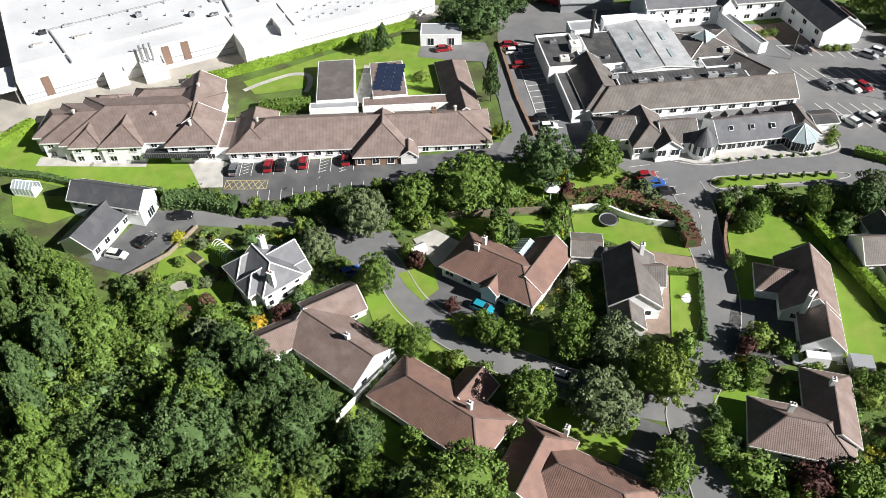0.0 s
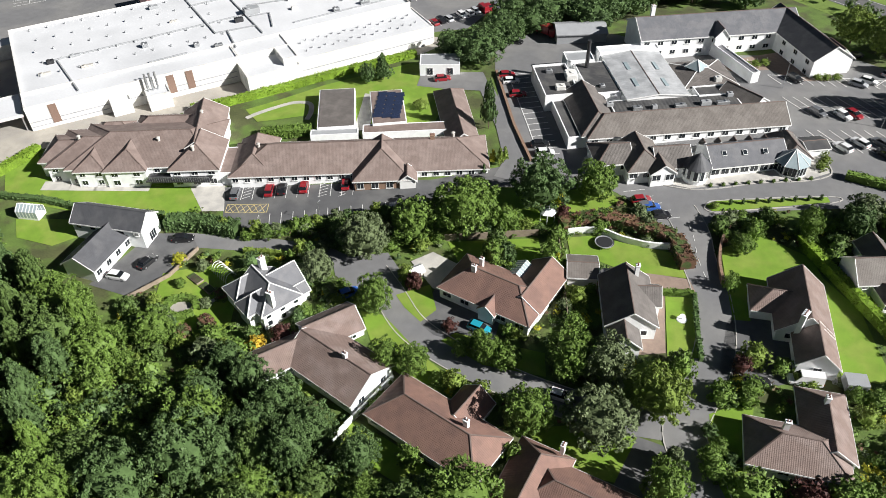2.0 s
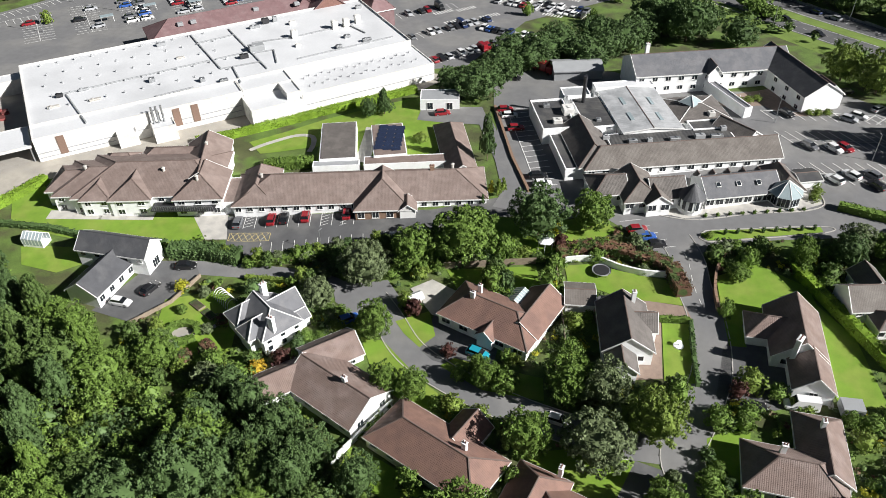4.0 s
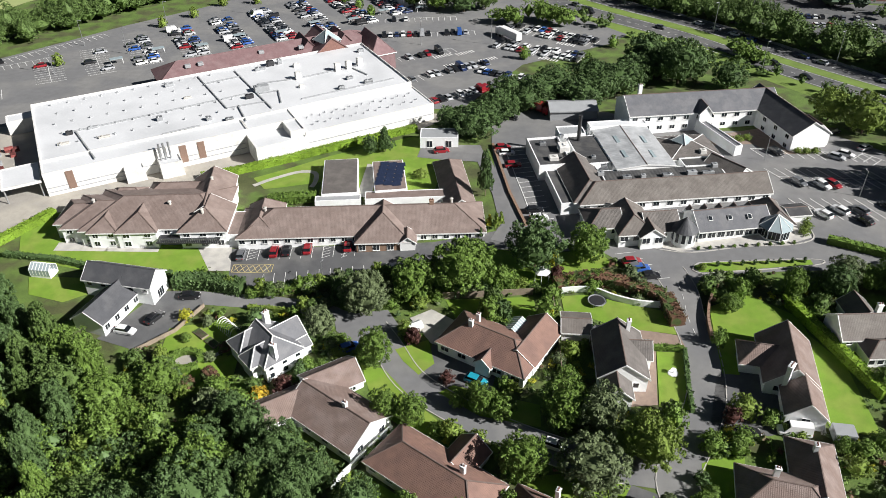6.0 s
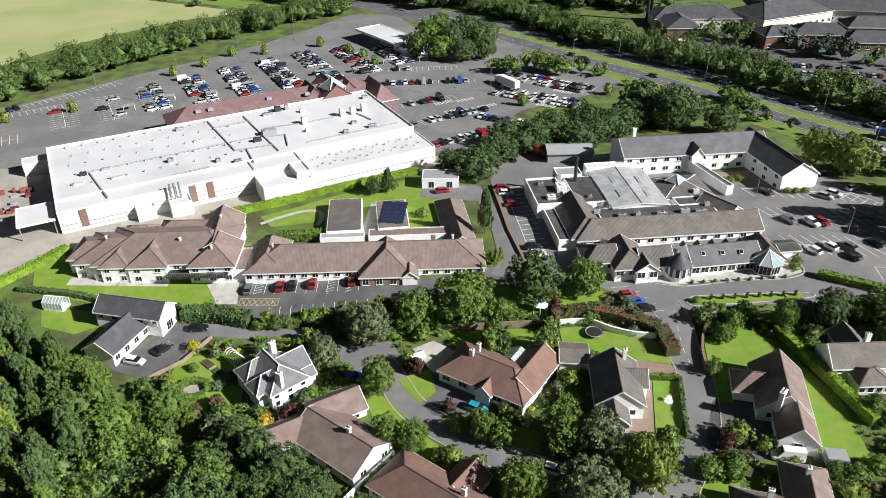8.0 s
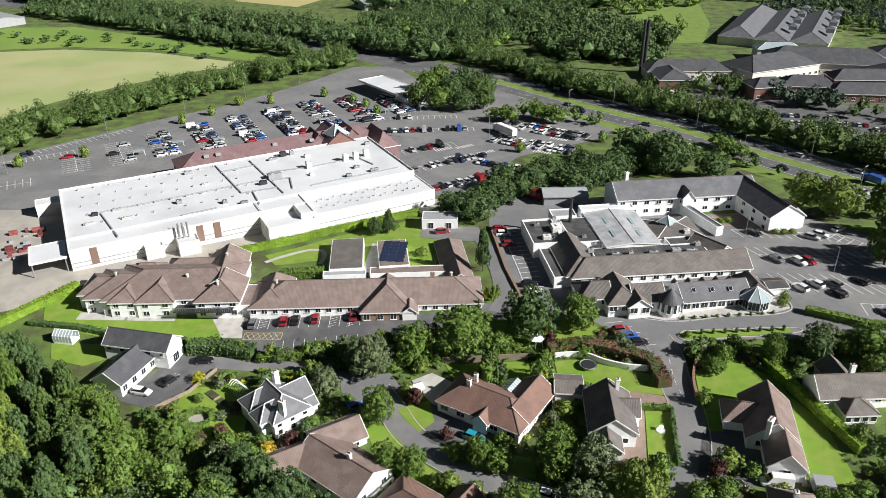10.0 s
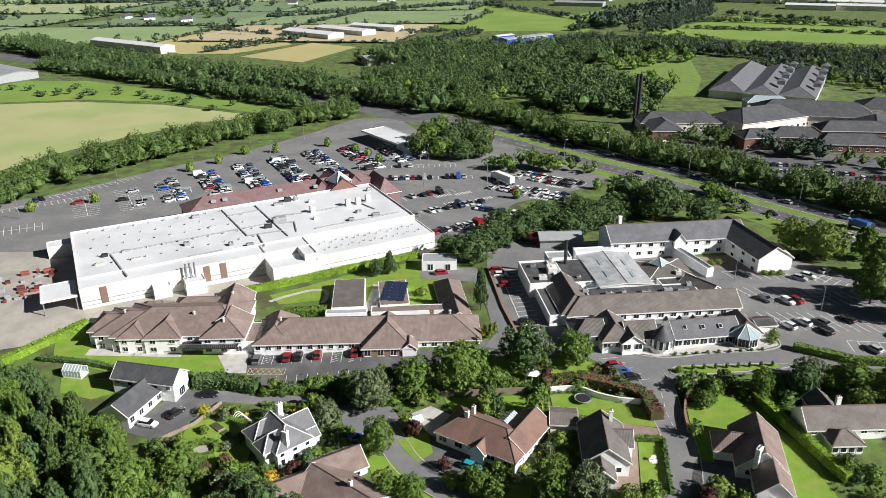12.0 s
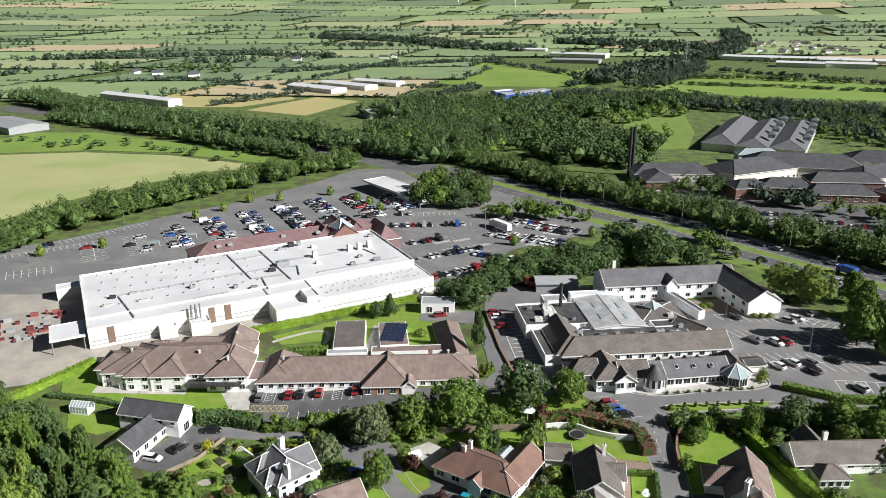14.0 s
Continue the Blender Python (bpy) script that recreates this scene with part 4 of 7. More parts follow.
flat_block(shed, -5.2, 178.2, 0, 10.4, 6, 3.0, WALL, "clad_grey", 0.1, openings=(("s", 2, 1.6, 0.2, 2.0),))
barn = house(33, 194, "dark metal store shed behind the hotel", "shed", "store_shed")
wing(barn, 33.0, 195.0, 3, 14, 8, 2.9, 1.2, roof="clad_grey", wall="clad_grey", trim="clad_grey", ridge="clad_grey")
petrol = house(-31, 322, "white petrol station canopy and shop", "petrol station", "petrol_station")
flat_block(petrol, -33, 328, -52, 34, 14, 4.8, "trim_white", "membrane", 0.2, 4.0)
flat_block(petrol, -20, 316, -52, 10, 16, 3.6, WALL, "membrane", 0.2, -2)

# ---- trees ----
def group_of(rows, leaf, shape="round", name="tree", label="", count=4200):
    for x, y, r, h in rows:
        tree(x, y, r * 1.1, h, leaf, shape, name, label, count=count)

group_of([(1.3, 116, 6.0, 11), (27.9, 124.1, 4.1, 8), (-8.9, 113, 4.3, 9), (66.0, 110.5, 2.2, 7), (57.4, 112.2, 1.6, 3), (18.1, 80.6, 4.1, 9), (10.3, 70.2, 3.7, 8), (-7.7, 80.9, 2.6, 6), (-12.4, 82.1, 2.4, 6), (4.3, 82.9, 2.2, 6), (-15.2, 94.6, 3, 8), (53.4, 107.4, 2.1, 3.2), (28.9, 57.7, 3.2, 8), (0, 55.4, 5.7, 10), (-53.6, 88.7, 3.4, 6)], "leaf_mid")
group_of([(16.4, 121.9, 5.4, 11), (74.6, 110.4, 3.2, 7), (-23.8, 172.9, 2.1, 5), (4.9, 182.2, 6.1, 8), (-2.4, 185.6, 3.9, 7), (12, 193.5, 6, 8), (24, 204.6, 6.5, 8), (37, 203, 6.5, 8), (50, 212, 6.5, 9), (61.3, 230, 6.4, 13), (69.7, 219, 7, 14), (30, 214, 6, 8), (15, 206, 5, 8), (43, 206, 5, 9), (56, 221, 6, 9), (76, 226, 6, 9), (84, 214, 5, 8), (8, 190, 5, 7), (42, 216, 6, 9), (20, 199, 4, 7), (64, 226, 6, 10)], "leaf_dark")
group_of([(-18.3, 108.8, 4.5, 9), (23.7, 78.8, 3.7, 9), (21.1, 68.6, 5.3, 8), (-26.9, 102.9, 3, 6), (77.9, 114.5, 3.4, 6)], "leaf_grey")
group_of([(30.8, 72.4, 4.1, 9), (108.8, 177.8, 5.5, 11), (103.3, 186.5, 5, 9)], "leaf_light")
group_of([(108.1, 148.6, 6, 15), (112, 140, 5, 12), (116, 152, 5, 11), (118, 165, 5, 12), (121, 178, 5, 10), (122, 140, 5, 11), (118, 128, 4.5, 9)], "leaf_mid", "tall")
group_of([(6.6, 149.4, 2.2, 12)], "leaf_dark", "tall", label="tall dark narrow conifer beside the drive")
group_of([(-34, 77, 3.4, 8), (-28, 72.5, 3.8, 9), (-22.5, 68, 3.4, 8), (-38.5, 81, 2.8, 7), (-31, 66.5, 4.2, 10), (-25, 64, 4, 10), (-41, 74, 3.2, 8), (-15, 63.5, 3.2, 8)], "leaf_dark", label="dark broad-leaved tree on the wood's edge by gardens", count=5600)
group_of([(-19.9, 174.1, 2.7, 7)], "leaf_dark", "cone", label="dark green conical conifer")

rng = np.random.default_rng(5)
EDGE = [(-140, 130), (-95, 113), (-84, 103), (-67, 92), (-59, 82), (-46, 75), (-38, 68), (-19, 60), (-7, 55), (8, 50)]
wood, tries = [], 0
while tries < 12000 and len(wood) < 190:
    tries += 1
    x, y = rng.uniform(-125, 5), rng.uniform(43, 125)
    if y > np.interp(x, [e[0] for e in EDGE], [e[1] for e in EDGE]) or x < -62 - (y - 50) * 0.8:
        continue
    if all((x - a) ** 2 + (y - b) ** 2 > 22 for a, b in wood):
        wood.append((x, y))
for k, (x, y) in enumerate(wood):
    if math.hypot(x + 52, y - 73) < 11:
        tree(x, y, rng.uniform(1.8, 2.6), rng.uniform(2.5, 4.0), "leaf_light", "bush", "shrub", "bright green undergrowth on the wood's edge", "wood", 600)
        continue
    spire = x < -62 and k % 3 != 0
    tree(x, y, rng.uniform(3.0, 4.2) if spire else rng.uniform(3.4, 6.2), rng.uniform(9, 13) if spire else rng.uniform(6, 13), ("leaf_mid", "leaf_dark", "leaf_belt", "leaf_belt", "leaf_mid", "leaf_dark", "leaf_light")[k % 7], "tall" if spire else "round", "tree", "dense green woodland tree", "wood", 5600)

drape("wood_floor", [(-128, 112), (-96, 112), (-84, 102), (-67, 91), (-59, 81), (-46, 74), (-38, 67), (-19, 59), (-7, 54), (2, 46), (-20, 40), (-60, 42), (-100, 90)], M["soil"], 0.05, "dark leaf-strewn woodland floor", "woodland floor")
group_of([(86, 112, 3.5, 7), (92, 106, 4, 7), (98, 113, 4, 8), (104, 106, 4, 7), (90, 98, 3, 5), (110, 114, 4, 8), (84.5, 105, 2.5, 5), (97, 99, 3.4, 6), (82, 113, 2.6, 5)], "leaf_mid", label="green garden tree beside a bungalow")
hedge("hedge", [(-109, 124), (-104.6, 130.6), (-100.6, 136.4), (-96.6, 142.6)], 2.2, 1.9, "leaf_lime", "short clipped bright green hedge beside a lawn")
hedge("hedge", [(-66.0, 159.5), (-57.5, 163.0), (-36.9, 174.5), (-12, 186.5)], 1.8, 1.9, "leaf_lime", "long clipped bright green hedge along the supermarket yard")
hedge("hedge", [(20, 114.6), (27.3, 117.0), (34, 114.5), (41.2, 110.4), (42.2, 103)], 3.2, 2.2, "leaf_rust", "broad rust-red hedge above a white garden wall")
hedge("hedge", [(64.5, 109.1), (68.8, 96.4), (72.6, 84.4)], 1.8, 2.2, "leaf_lime", "tall clipped green hedge between gardens")

# ---- vehicles ----
CARS = {"white_car": (0.75, 0.75, 0.75), "silver_car": (0.42, 0.43, 0.45), "grey_car": (0.13, 0.135, 0.145), "black_car": (0.015, 0.015, 0.017), "red_car": (0.27, 0.015, 0.022), "blue_car": (0.03, 0.1, 0.36), "teal_car": (0.02, 0.3, 0.4), "navy_car": (0.02, 0.035, 0.1)}
for key, rgb in CARS.items():
    M[key] = mat(key, rgb, 0.3, vary=0.05, scale=1, fine=6, bump=0.0, coat=0.6, spec=0.5)
M["tyre"] = mat("tyre", (0.02, 0.02, 0.02), 0.85, vary=0.2, bump=0.0)
M["car_glass"] = mat("car_glass", (0.012, 0.014, 0.016), 0.05, vary=0.1, bump=0.0, spec=0.8)
M["lamp_red"] = mat("lamp_red", (0.35, 0.01, 0.01), 0.25, vary=0.05, bump=0.0)
M["lamp_clear"] = mat("lamp_clear", (0.7, 0.7, 0.68), 0.15, vary=0.05, bump=0.0)


def car(kind, x, y, angle, detail=True, van=False, z=None, group="", label=""):
    """A parked car, nose along its own x axis."""
    name = "van" if van else "car"
    colour = kind.split("_")[0]
    t = thing(name, x, y, angle, label or f"{colour} {'panel van' if van else 'hatchback car'} parked on asphalt", name, group, z=(gz(x, y) + 0.06) if z is None else z)
    L, W, H = (5.4, 1.95, 2.2) if van else (4.3, 1.78, 1.46)
    key = (kind, van)
    if key not in CAR_MESH:
        h = W / 2
        bm = bmesh.new()
        shape = [(-L / 2, 0.32, 0.78, 0.86), (-L / 2 + 0.12, 0.24, 0.92, 0.95), (-L / 2 + 0.7, 0.22, 0.96, 1.0), (0.0, 0.22, 0.94, 1.0), (L / 2 - 1.1, 0.22, 0.93, 1.0), (L / 2 - 0.3, 0.24, 0.78, 0.94), (L / 2, 0.34, 0.62, 0.8)]
        loft(bm, [[(px, -h * k, zb), (px, h * k, zb), (px, h * k, zb + (zt - zb) * 0.7), (px, h * k * 0.9, zt), (px, -h * k * 0.9, zt), (px, -h * k, zb + (zt - zb) * 0.7)] for px, zb, zt, k in shape])
        bmesh.ops.recalc_face_normals(bm, faces=bm.faces)
        body = bpy.data.meshes.new("body")
        bm.to_mesh(body), bm.free()
        body.materials.append(M[kind])
        bm = bmesh.new()
        back, front, nose = (-L / 2 + 0.1, L / 2 - 1.75, L / 2 - 0.9) if van else (-L / 2 + 0.75, 0.35, 1.15)
        tail = -L / 2 + (0.05 if van else 0.2)
        loft(bm, [[(tail, -h * 0.9, 0.88), (nose, -h * 0.9, 0.88), (nose, h * 0.9, 0.88), (tail, h * 0.9, 0.88)], [(back, -h * 0.74, H - 0.05), (front, -h * 0.74, H - 0.05), (front, h * 0.74, H - 0.05), (back, h * 0.74, H - 0.05)]])
        glass = bpy.data.meshes.new("glasshouse")
        bm.to_mesh(glass), bm.free()
        glass.materials.append(M[kind if van else "car_glass"])
        bm = bmesh.new()
        box(bm, back - 0.05, -h * 0.77, H - 0.06, front + 0.06, h * 0.77, H, 0.03)
        top = bpy.data.meshes.new("roof")
        bm.to_mesh(top), bm.free()
        top.materials.append(M[kind])
        CAR_MESH[key] = body, glass, top
        if van:
            bm = bmesh.new()
            slab(bm, [(front + 0.12, -h * 0.72, H - 0.15), (front + 0.12, h * 0.72, H - 0.15), (nose + 0.05, h * 0.82, 1.1), (nose + 0.05, -h * 0.82, 1.1)], 0.1)
            screen = bpy.data.meshes.new("windscreen")
            bm.to_mesh(screen), bm.free()
            screen.materials.append(M["car_glass"])
            CAR_MESH["screen"] = screen
    body, glass, top = CAR_MESH[key]
    part("body", body, None, t)
    part("cab" if van else "glasshouse", glass, None, t)
    part("roof", top, None, t)
    if van:
        part("windscreen", CAR_MESH["screen"], None, t)
    if "wheel" not in CAR_MESH:
        bm = bmesh.new()
        bmesh.ops.create_cone(bm, cap_ends=True, segments=12, radius1=0.32, radius2=0.32, depth=0.2, matrix=pose(0, 0, 0, 90))
        me = bpy.data.meshes.new("wheel")
        bm.to_mesh(me), bm.free()
        me.materials.append(M["tyre"])
        CAR_MESH["wheel"] = me
        bm = bmesh.new()
        bmesh.ops.create_cone(bm, cap_ends=True, segments=10, radius1=0.2, radius2=0.2, depth=0.23, matrix=pose(0, 0, 0, 90))
        me = bpy.data.meshes.new("rim")
        bm.to_mesh(me), bm.free()
        me.materials.append(M["steel"])
        CAR_MESH["rim"] = me
        for nm, mt in (("headlight", "lamp_clear"), ("tail_light", "lamp_red")):
            bm = bmesh.new()
            box(bm, -0.08, -0.17, -0.08, 0.08, 0.17, 0.08, 0.02)
            me = bpy.data.meshes.new(nm)
            bm.to_mesh(me), bm.free()
            me.materials.append(M[mt])
            CAR_MESH[nm] = me
    for sx in (-1, 1):
        for sy in (-1, 1):
            w = part("wheel", CAR_MESH["wheel"], None, t, at=pose(sx * L * 0.3, sy * (W / 2 - 0.1), 0.32))
            if detail:
                part("rim", CAR_MESH["rim"], None, w)
    if detail:
        for sy in (-1, 1):
            part("headlight", CAR_MESH["headlight"], None, t, at=pose(L / 2 - 0.16, sy * (W / 2 - 0.32), 0.64))
            part("tail_light", CAR_MESH["tail_light"], None, t, at=pose(-L / 2 + 0.04, sy * (W / 2 - 0.3), 0.72))
    return t


CAR_MESH = {}
PAINT = {"paint_line": ([], []), "yellow_line": ([], [])}


def line(x0, y0, x1, y1, w=0.12, lift=0.12, paint="paint_line"):
    """A painted line on the road, gathered into one mesh."""
    verts, faces = PAINT[paint]
    ln = math.hypot(x1 - x0, y1 - y0)
    nx, ny = -(y1 - y0) / ln * w / 2, (x1 - x0) / ln * w / 2
    n = max(1, int(ln / 4))
    for k in range(n):
        i = len(verts)
        for u, s in ((k / n, 1), ((k + 1) / n, 1), ((k + 1) / n, -1), (k / n, -1)):
            px, py = x0 + (x1 - x0) * u, y0 + (y1 - y0) * u
            verts.append((px + s * nx, py + s * ny, gz(px, py) + lift))
        faces.append((i + 3, i + 2, i + 1, i))


crng = random.Random(8)
SHADES = ["white_car", "silver_car", "grey_car", "black_car", "red_car", "blue_car", "navy_car", "grey_car", "silver_car", "black_car", "white_car"]


def bays(x, y, along_deg, count, depth=4.8, pitch=2.4, slant=90, fill=0.0, both=False, spine=True, w=0.2):
    """A row of parking bays from (x, y) in the direction along_deg; the bays open to its right (both: to both sides). fill: share that hold a car."""
    a, b = radians(along_deg), radians(along_deg - slant)
    ux, uy, vx, vy = math.cos(a), math.sin(a), math.cos(b), math.sin(b)
    for side in ((1, -1) if both else (1,)):
        for k in range(count + 1):
            px, py = x + ux * pitch * k, y + uy * pitch * k
            line(px, py, px + vx * depth * side, py + vy * depth * side, w)
            if k < count and crng.random() < fill:
                cx, cy = px + ux * pitch / 2 + vx * depth / 2 * side, py + uy * pitch / 2 + vy * depth / 2 * side
                car(crng.choice(SHADES), cx, cy, along_deg - slant + crng.choice((0, 180)) + crng.uniform(-2, 2), False, crng.random() < 0.05, group="cars in the supermarket car park")
    if spine:
        line(x, y, x + ux * pitch * count, y + uy * pitch * count, w)


# supermarket car park: double rows square to its front, and rows on the east side
for u, v, n, fill in ((6, 84, 9, 0.05), (22, 84, 12, 0.2), (38, 86, 13, 0.55), (55, 86, 15, 0.75), (72, 86, 16, 0.75), (89, 86, 17, 0.8), (106, 86, 18, 0.75), (123, 88, 17, 0.75), (140, 92, 13, 0.7)):
    bays(*sm(u, v), SMA + 90, n, both=True, fill=fill)
for x, y, a, n, fill in ((-12, 207.5, 31, 13, 0.85), (-20, 226.5, 31, 14, 0.85), (-30, 274, 5, 15, 0.75), (-22, 248, 28, 9, 0.4), (8, 236, -30, 8, 0.8), (14, 262, -30, 14, 0.8), (20, 281, -32, 15, 0.8), (-30, 292, 5, 12, 0.3)):
    bays(x, y, a, n, fill=fill, both=n > 13 and x > 0)
bays(-196, 216, 36, 26, fill=0.04), bays(-160, 208, 29, 6, both=True, fill=0.0), bays(-168, 244, 48, 18, fill=0.1)
# care home car park
for k in range(11):
    px = -46.8 + 2.4 * k
    line(px, 126.0 + 0.08 * k, px - 0.2, 130.6 + 0.08 * k)
for k in range(13):
    px = -41.5 + 2.4 * k
    line(px, 116.6 + 0.26 * k, px - 0.5, 121.2 + 0.26 * k)
for x0, x1 in ((-46.6, -45.0), (-30.2, -28.4), (-25.8, -24.4)):
    for k in range(5):
        line(x0, 126.4 + k, x1, 127.2 + k)
for k in range(6):
    line(-49.0 + k * 1.35, 122.0, -47.6 + k * 1.35, 124.4, paint="yellow_line"), line(-49.0 + k * 1.35, 124.4, -47.6 + k * 1.35, 122.0, paint="yellow_line")
for seg in ((-49.2, 121.9, -40.4, 121.9), (-49.2, 124.5, -40.4, 124.5), (-49.2, 121.9, -49.2, 124.5), (-40.4, 121.9, -40.4, 124.5)):
    line(*seg, paint="yellow_line")
for kind, x, y, a in (("grey_car", -48.2, 127.6, 92), ("red_car", -41.0, 128.6, 92), ("black_car", -38.2, 128.9, 92), ("red_car", -33.6, 129.4, 92), ("red_car", -24.6, 130.0, 92), ("silver_car", -13.6, 121.5, 100)):
    car(kind, x, y, a, group="cars before the care home")
# hotel car parks
bays(12.4, 174, -82, 15, 4.8, 2.4, -90)
for kind, x, y, a in (("red_car", 12.0, 173.4, 5), ("white_car", 12.9, 170.2, 5), ("red_car", 14.2, 163.5, 5), ("black_car", 18.0, 142.0, 5), ("white_car", 18.8, 138.9, 5), ("black_car", 15.3, 192.7, -20), ("grey_car", 37.6, 120.4, 20)):
    car(kind, x, y, a, group="cars beside the hotel")
for kind, x, y in (("red_car", 37.0, 122.2), ("blue_car", 38.3, 119.9), ("black_car", 39.9, 117.4)):
    car(kind, x, y, 8, group="cars beside the hotel")
for k in range(5):
    line(34.0 + 1.35 * k, 125.4 - 2.2 * k, 38.5 + 1.35 * k, 126.0 - 2.2 * k)
bays(76.5, 169.5, -9, 11, 5.0, 2.5, 60)
bays(78.5, 154.5, -6, 12, 4.8, 2.5, 60), bays(78.5, 154.5, -6, 12, 4.8, 2.5, -120)
bays(79.5, 140.5, -4, 10, 4.8, 2.5, 60), bays(79.5, 140.5, -4, 10, 4.8, 2.5, -120)
bays(104, 166, -50, 8), bays(94, 131, -5, 8)
for kind, x, y, a in (("grey_car", 82.0, 151.0, -60), ("white_car", 87.1, 149.4, -62), ("red_car", 89.6, 149.6, -62), ("white_car", 82.8, 137.6, 120), ("white_car", 87.0, 139.0, 120), ("grey_car", 91.4, 138.8, 120), ("black_car", 90.6, 134.8, 120), ("black_car", 98.4, 140.2, 120), ("black_car", 82.0, 166.6, -60), ("silver_car", 96.0, 163.2, -40), ("white_car", 98.9, 164.6, -40), ("silver_car", 105.4, 168.2, 30), ("silver_car", 98.2, 127.0, 118), ("black_car", 101.2, 178.0, 20)):
    car(kind, x, y, a, group="cars in the hotel car park")
for k in range(4):
    line(70.5 + 2.6 * k, 173.5 + 0.4 * k, 71.6 + 2.6 * k, 178.0 + 0.4 * k)
# cars at the houses
car("white_car", -65.4, 103.2, -12, label="white hatchback car parked in a house yard")
car("black_car", -60.8, 107.0, 62, label="black estate car parked in a house yard")
car("black_car", -55.6, 113.6, 5, label="black car parked beside a hedge")
car("blue_car", -20.6, 98.4, 28, label="blue car parked in the shade of a hedge")
car("teal_car", 3.4, 89.6, -28, label="turquoise hatchback car parked before a bungalow")
car("white_car", 16.0, 75.4, -22, label="white car parked at the roadside under trees")
car("black_car", 27.9, 101.6, 0, label="black car parked beside a garage")
car("black_car", 47.6, 77.3, 2, label="black car parked on a driveway")
car("white_car", 55.2, 77.6, 172, True, True, label="white panel van parked beside a bungalow")
# traffic on the main road
mrng = random.Random(3)
for k in range(26, len(MAIN) - 8):
    for lane, chance in ((8.5, 0.7), (-6.0, 0.28), (-9.5, 0.15)):
        if mrng.random() < chance:
            (x0, y0), (x1, y1) = MAIN[k], MAIN[k + 1]
            d = Vector((x1 - x0, y1 - y0)).normalized()
            car(mrng.choice(SHADES), x0 - d.y * lane, y0 + d.x * lane, math.degrees(math.atan2(d.y, d.x)) + (180 if lane > 0 else 0), False, mrng.random() < 0.08, group="cars on the main road", label="car standing in traffic on the main road")
for k in range(20, len(MAIN) - 1):
    for lane in (-8.0, 7.8):
        (x0, y0), (x1, y1) = MAIN[k], MAIN[k + 1]
        d = Vector((x1 - x0, y1 - y0))
        for s in (0.1, 0.6):
            p, q = Vector((x0, y0)) + d * s, Vector((x0, y0)) + d * (s + 0.2)
            n = Vector((-d.y, d.x)).normalized() * lane
            line(p.x + n.x, p.y + n.y, q.x + n.x, q.y + n.y, 0.2, 0.14)
    for lane in (-12.4, -3.3, 3.3, 12.4):
        n = Vector((-d.y, d.x)).normalized() * lane
        line(x0 + n.x, y0 + n.y, x1 + n.x, y1 + n.y, 0.2, 0.14)
# zebra crossings and arrows in the supermarket car park
for x, y, a in ((-8, 247, 31), (0, 250, 31), (-4, 238, 31), (8, 243, 31), (28, 246, -30), (36, 262, -30)):
    for k in range(7):
        c, s = math.cos(radians(a)), math.sin(radians(a))
        line(x + c * k * 1.1, y + s * k * 1.1, x + c * k * 1.1 - s * 2.6, y + s * k * 1.1 + c * 2.6, 0.5)
# kerb and centre lines of the estate roads
for k in range(len(R1) - 14, len(R1) - 4, 2):
    line(*R1[k], *R1[k + 1], 0.1)
for paint, (verts, faces) in PAINT.items():
    tagged(new("road_marking", mesh_of("road_marking", verts, faces, M[paint])), "white painted bay and lane lines on asphalt" if paint == "paint_line" else "faded yellow cross-hatched box on asphalt", "road marking", kind="structure")

# ---- street lamps ----
bm = bmesh.new()
tube(bm, 0, 0, 0, 9.6, 0.13, 0.07, 8)
POLE = bpy.data.meshes.new("pole")
bm.to_mesh(POLE), bm.free()
POLE.materials.append(M["steel"])
bm = bmesh.new()
box(bm, -0.1, -0.06, 9.5, 1.1, 0.06, 9.6), box(bm, 0.7, -0.16, 9.44, 1.5, 0.16, 9.62, 0.04)
HEAD = bpy.data.meshes.new("lamp_head")
bm.to_mesh(HEAD), bm.free()
HEAD.materials.append(M["clad_grey"])
for x, y, a, s in ((-160, 223, 0, 1), (-139, 234, 0, 1), (-141, 263, 0, 1), (-117, 286, 0, 1), (-102, 325, 0, 1), (-86, 300, 0, 1), (-121, 254, 0, 1), (16, 318, 200, 1), (47, 292, 40, 1.2), (69, 306, 220, 1.2), (97, 274, 220, 1.2), (101, 232, 40, 1), (37, 352, 220, 1.2), (-78, 337, 0, 1), (12, 262, 0, 1), (-14, 262, 0, 1), (128, 238, 220, 1.2), (150, 205, 220, 1.2), (122, 192, 40, 1.1), (78, 163, 90, 0.7), (94, 145, 90, 0.7), (-40, 116, 60, 0.55), (-28.5, 118.5, 60, 0.55), (112, 160, 0, 0.9)):
    t = thing("street_lamp", x, y, a, "grey steel street lamp post with a single head", "street lamp", "street lamps")
    part("pole", POLE, None, t, at=Matrix.Scale(s, 4))
    part("lamp_head", HEAD, None, t, at=Matrix.Scale(s, 4))

# ---- fields, woods and far buildings ----
M["crop"] = mat("crop", (0.37, 0.38, 0.175), 0.95, vary=0.07, scale=0.03, fine=1.2, bump=0.1, alt=(0.3, 0.35, 0.135), alt_scale=0.02)
M["stubble"] = mat("stubble", (0.42, 0.36, 0.16), 0.95, vary=0.08, scale=0.03, fine=1.0, bump=0.1, alt=(0.36, 0.34, 0.14), alt_scale=0.015)
M["pasture"] = mat("pasture", (0.16, 0.26, 0.04), 0.95, vary=0.12, scale=0.02, fine=0.6, bump=0.1, alt=(0.2, 0.28, 0.05), alt_scale=0.012)


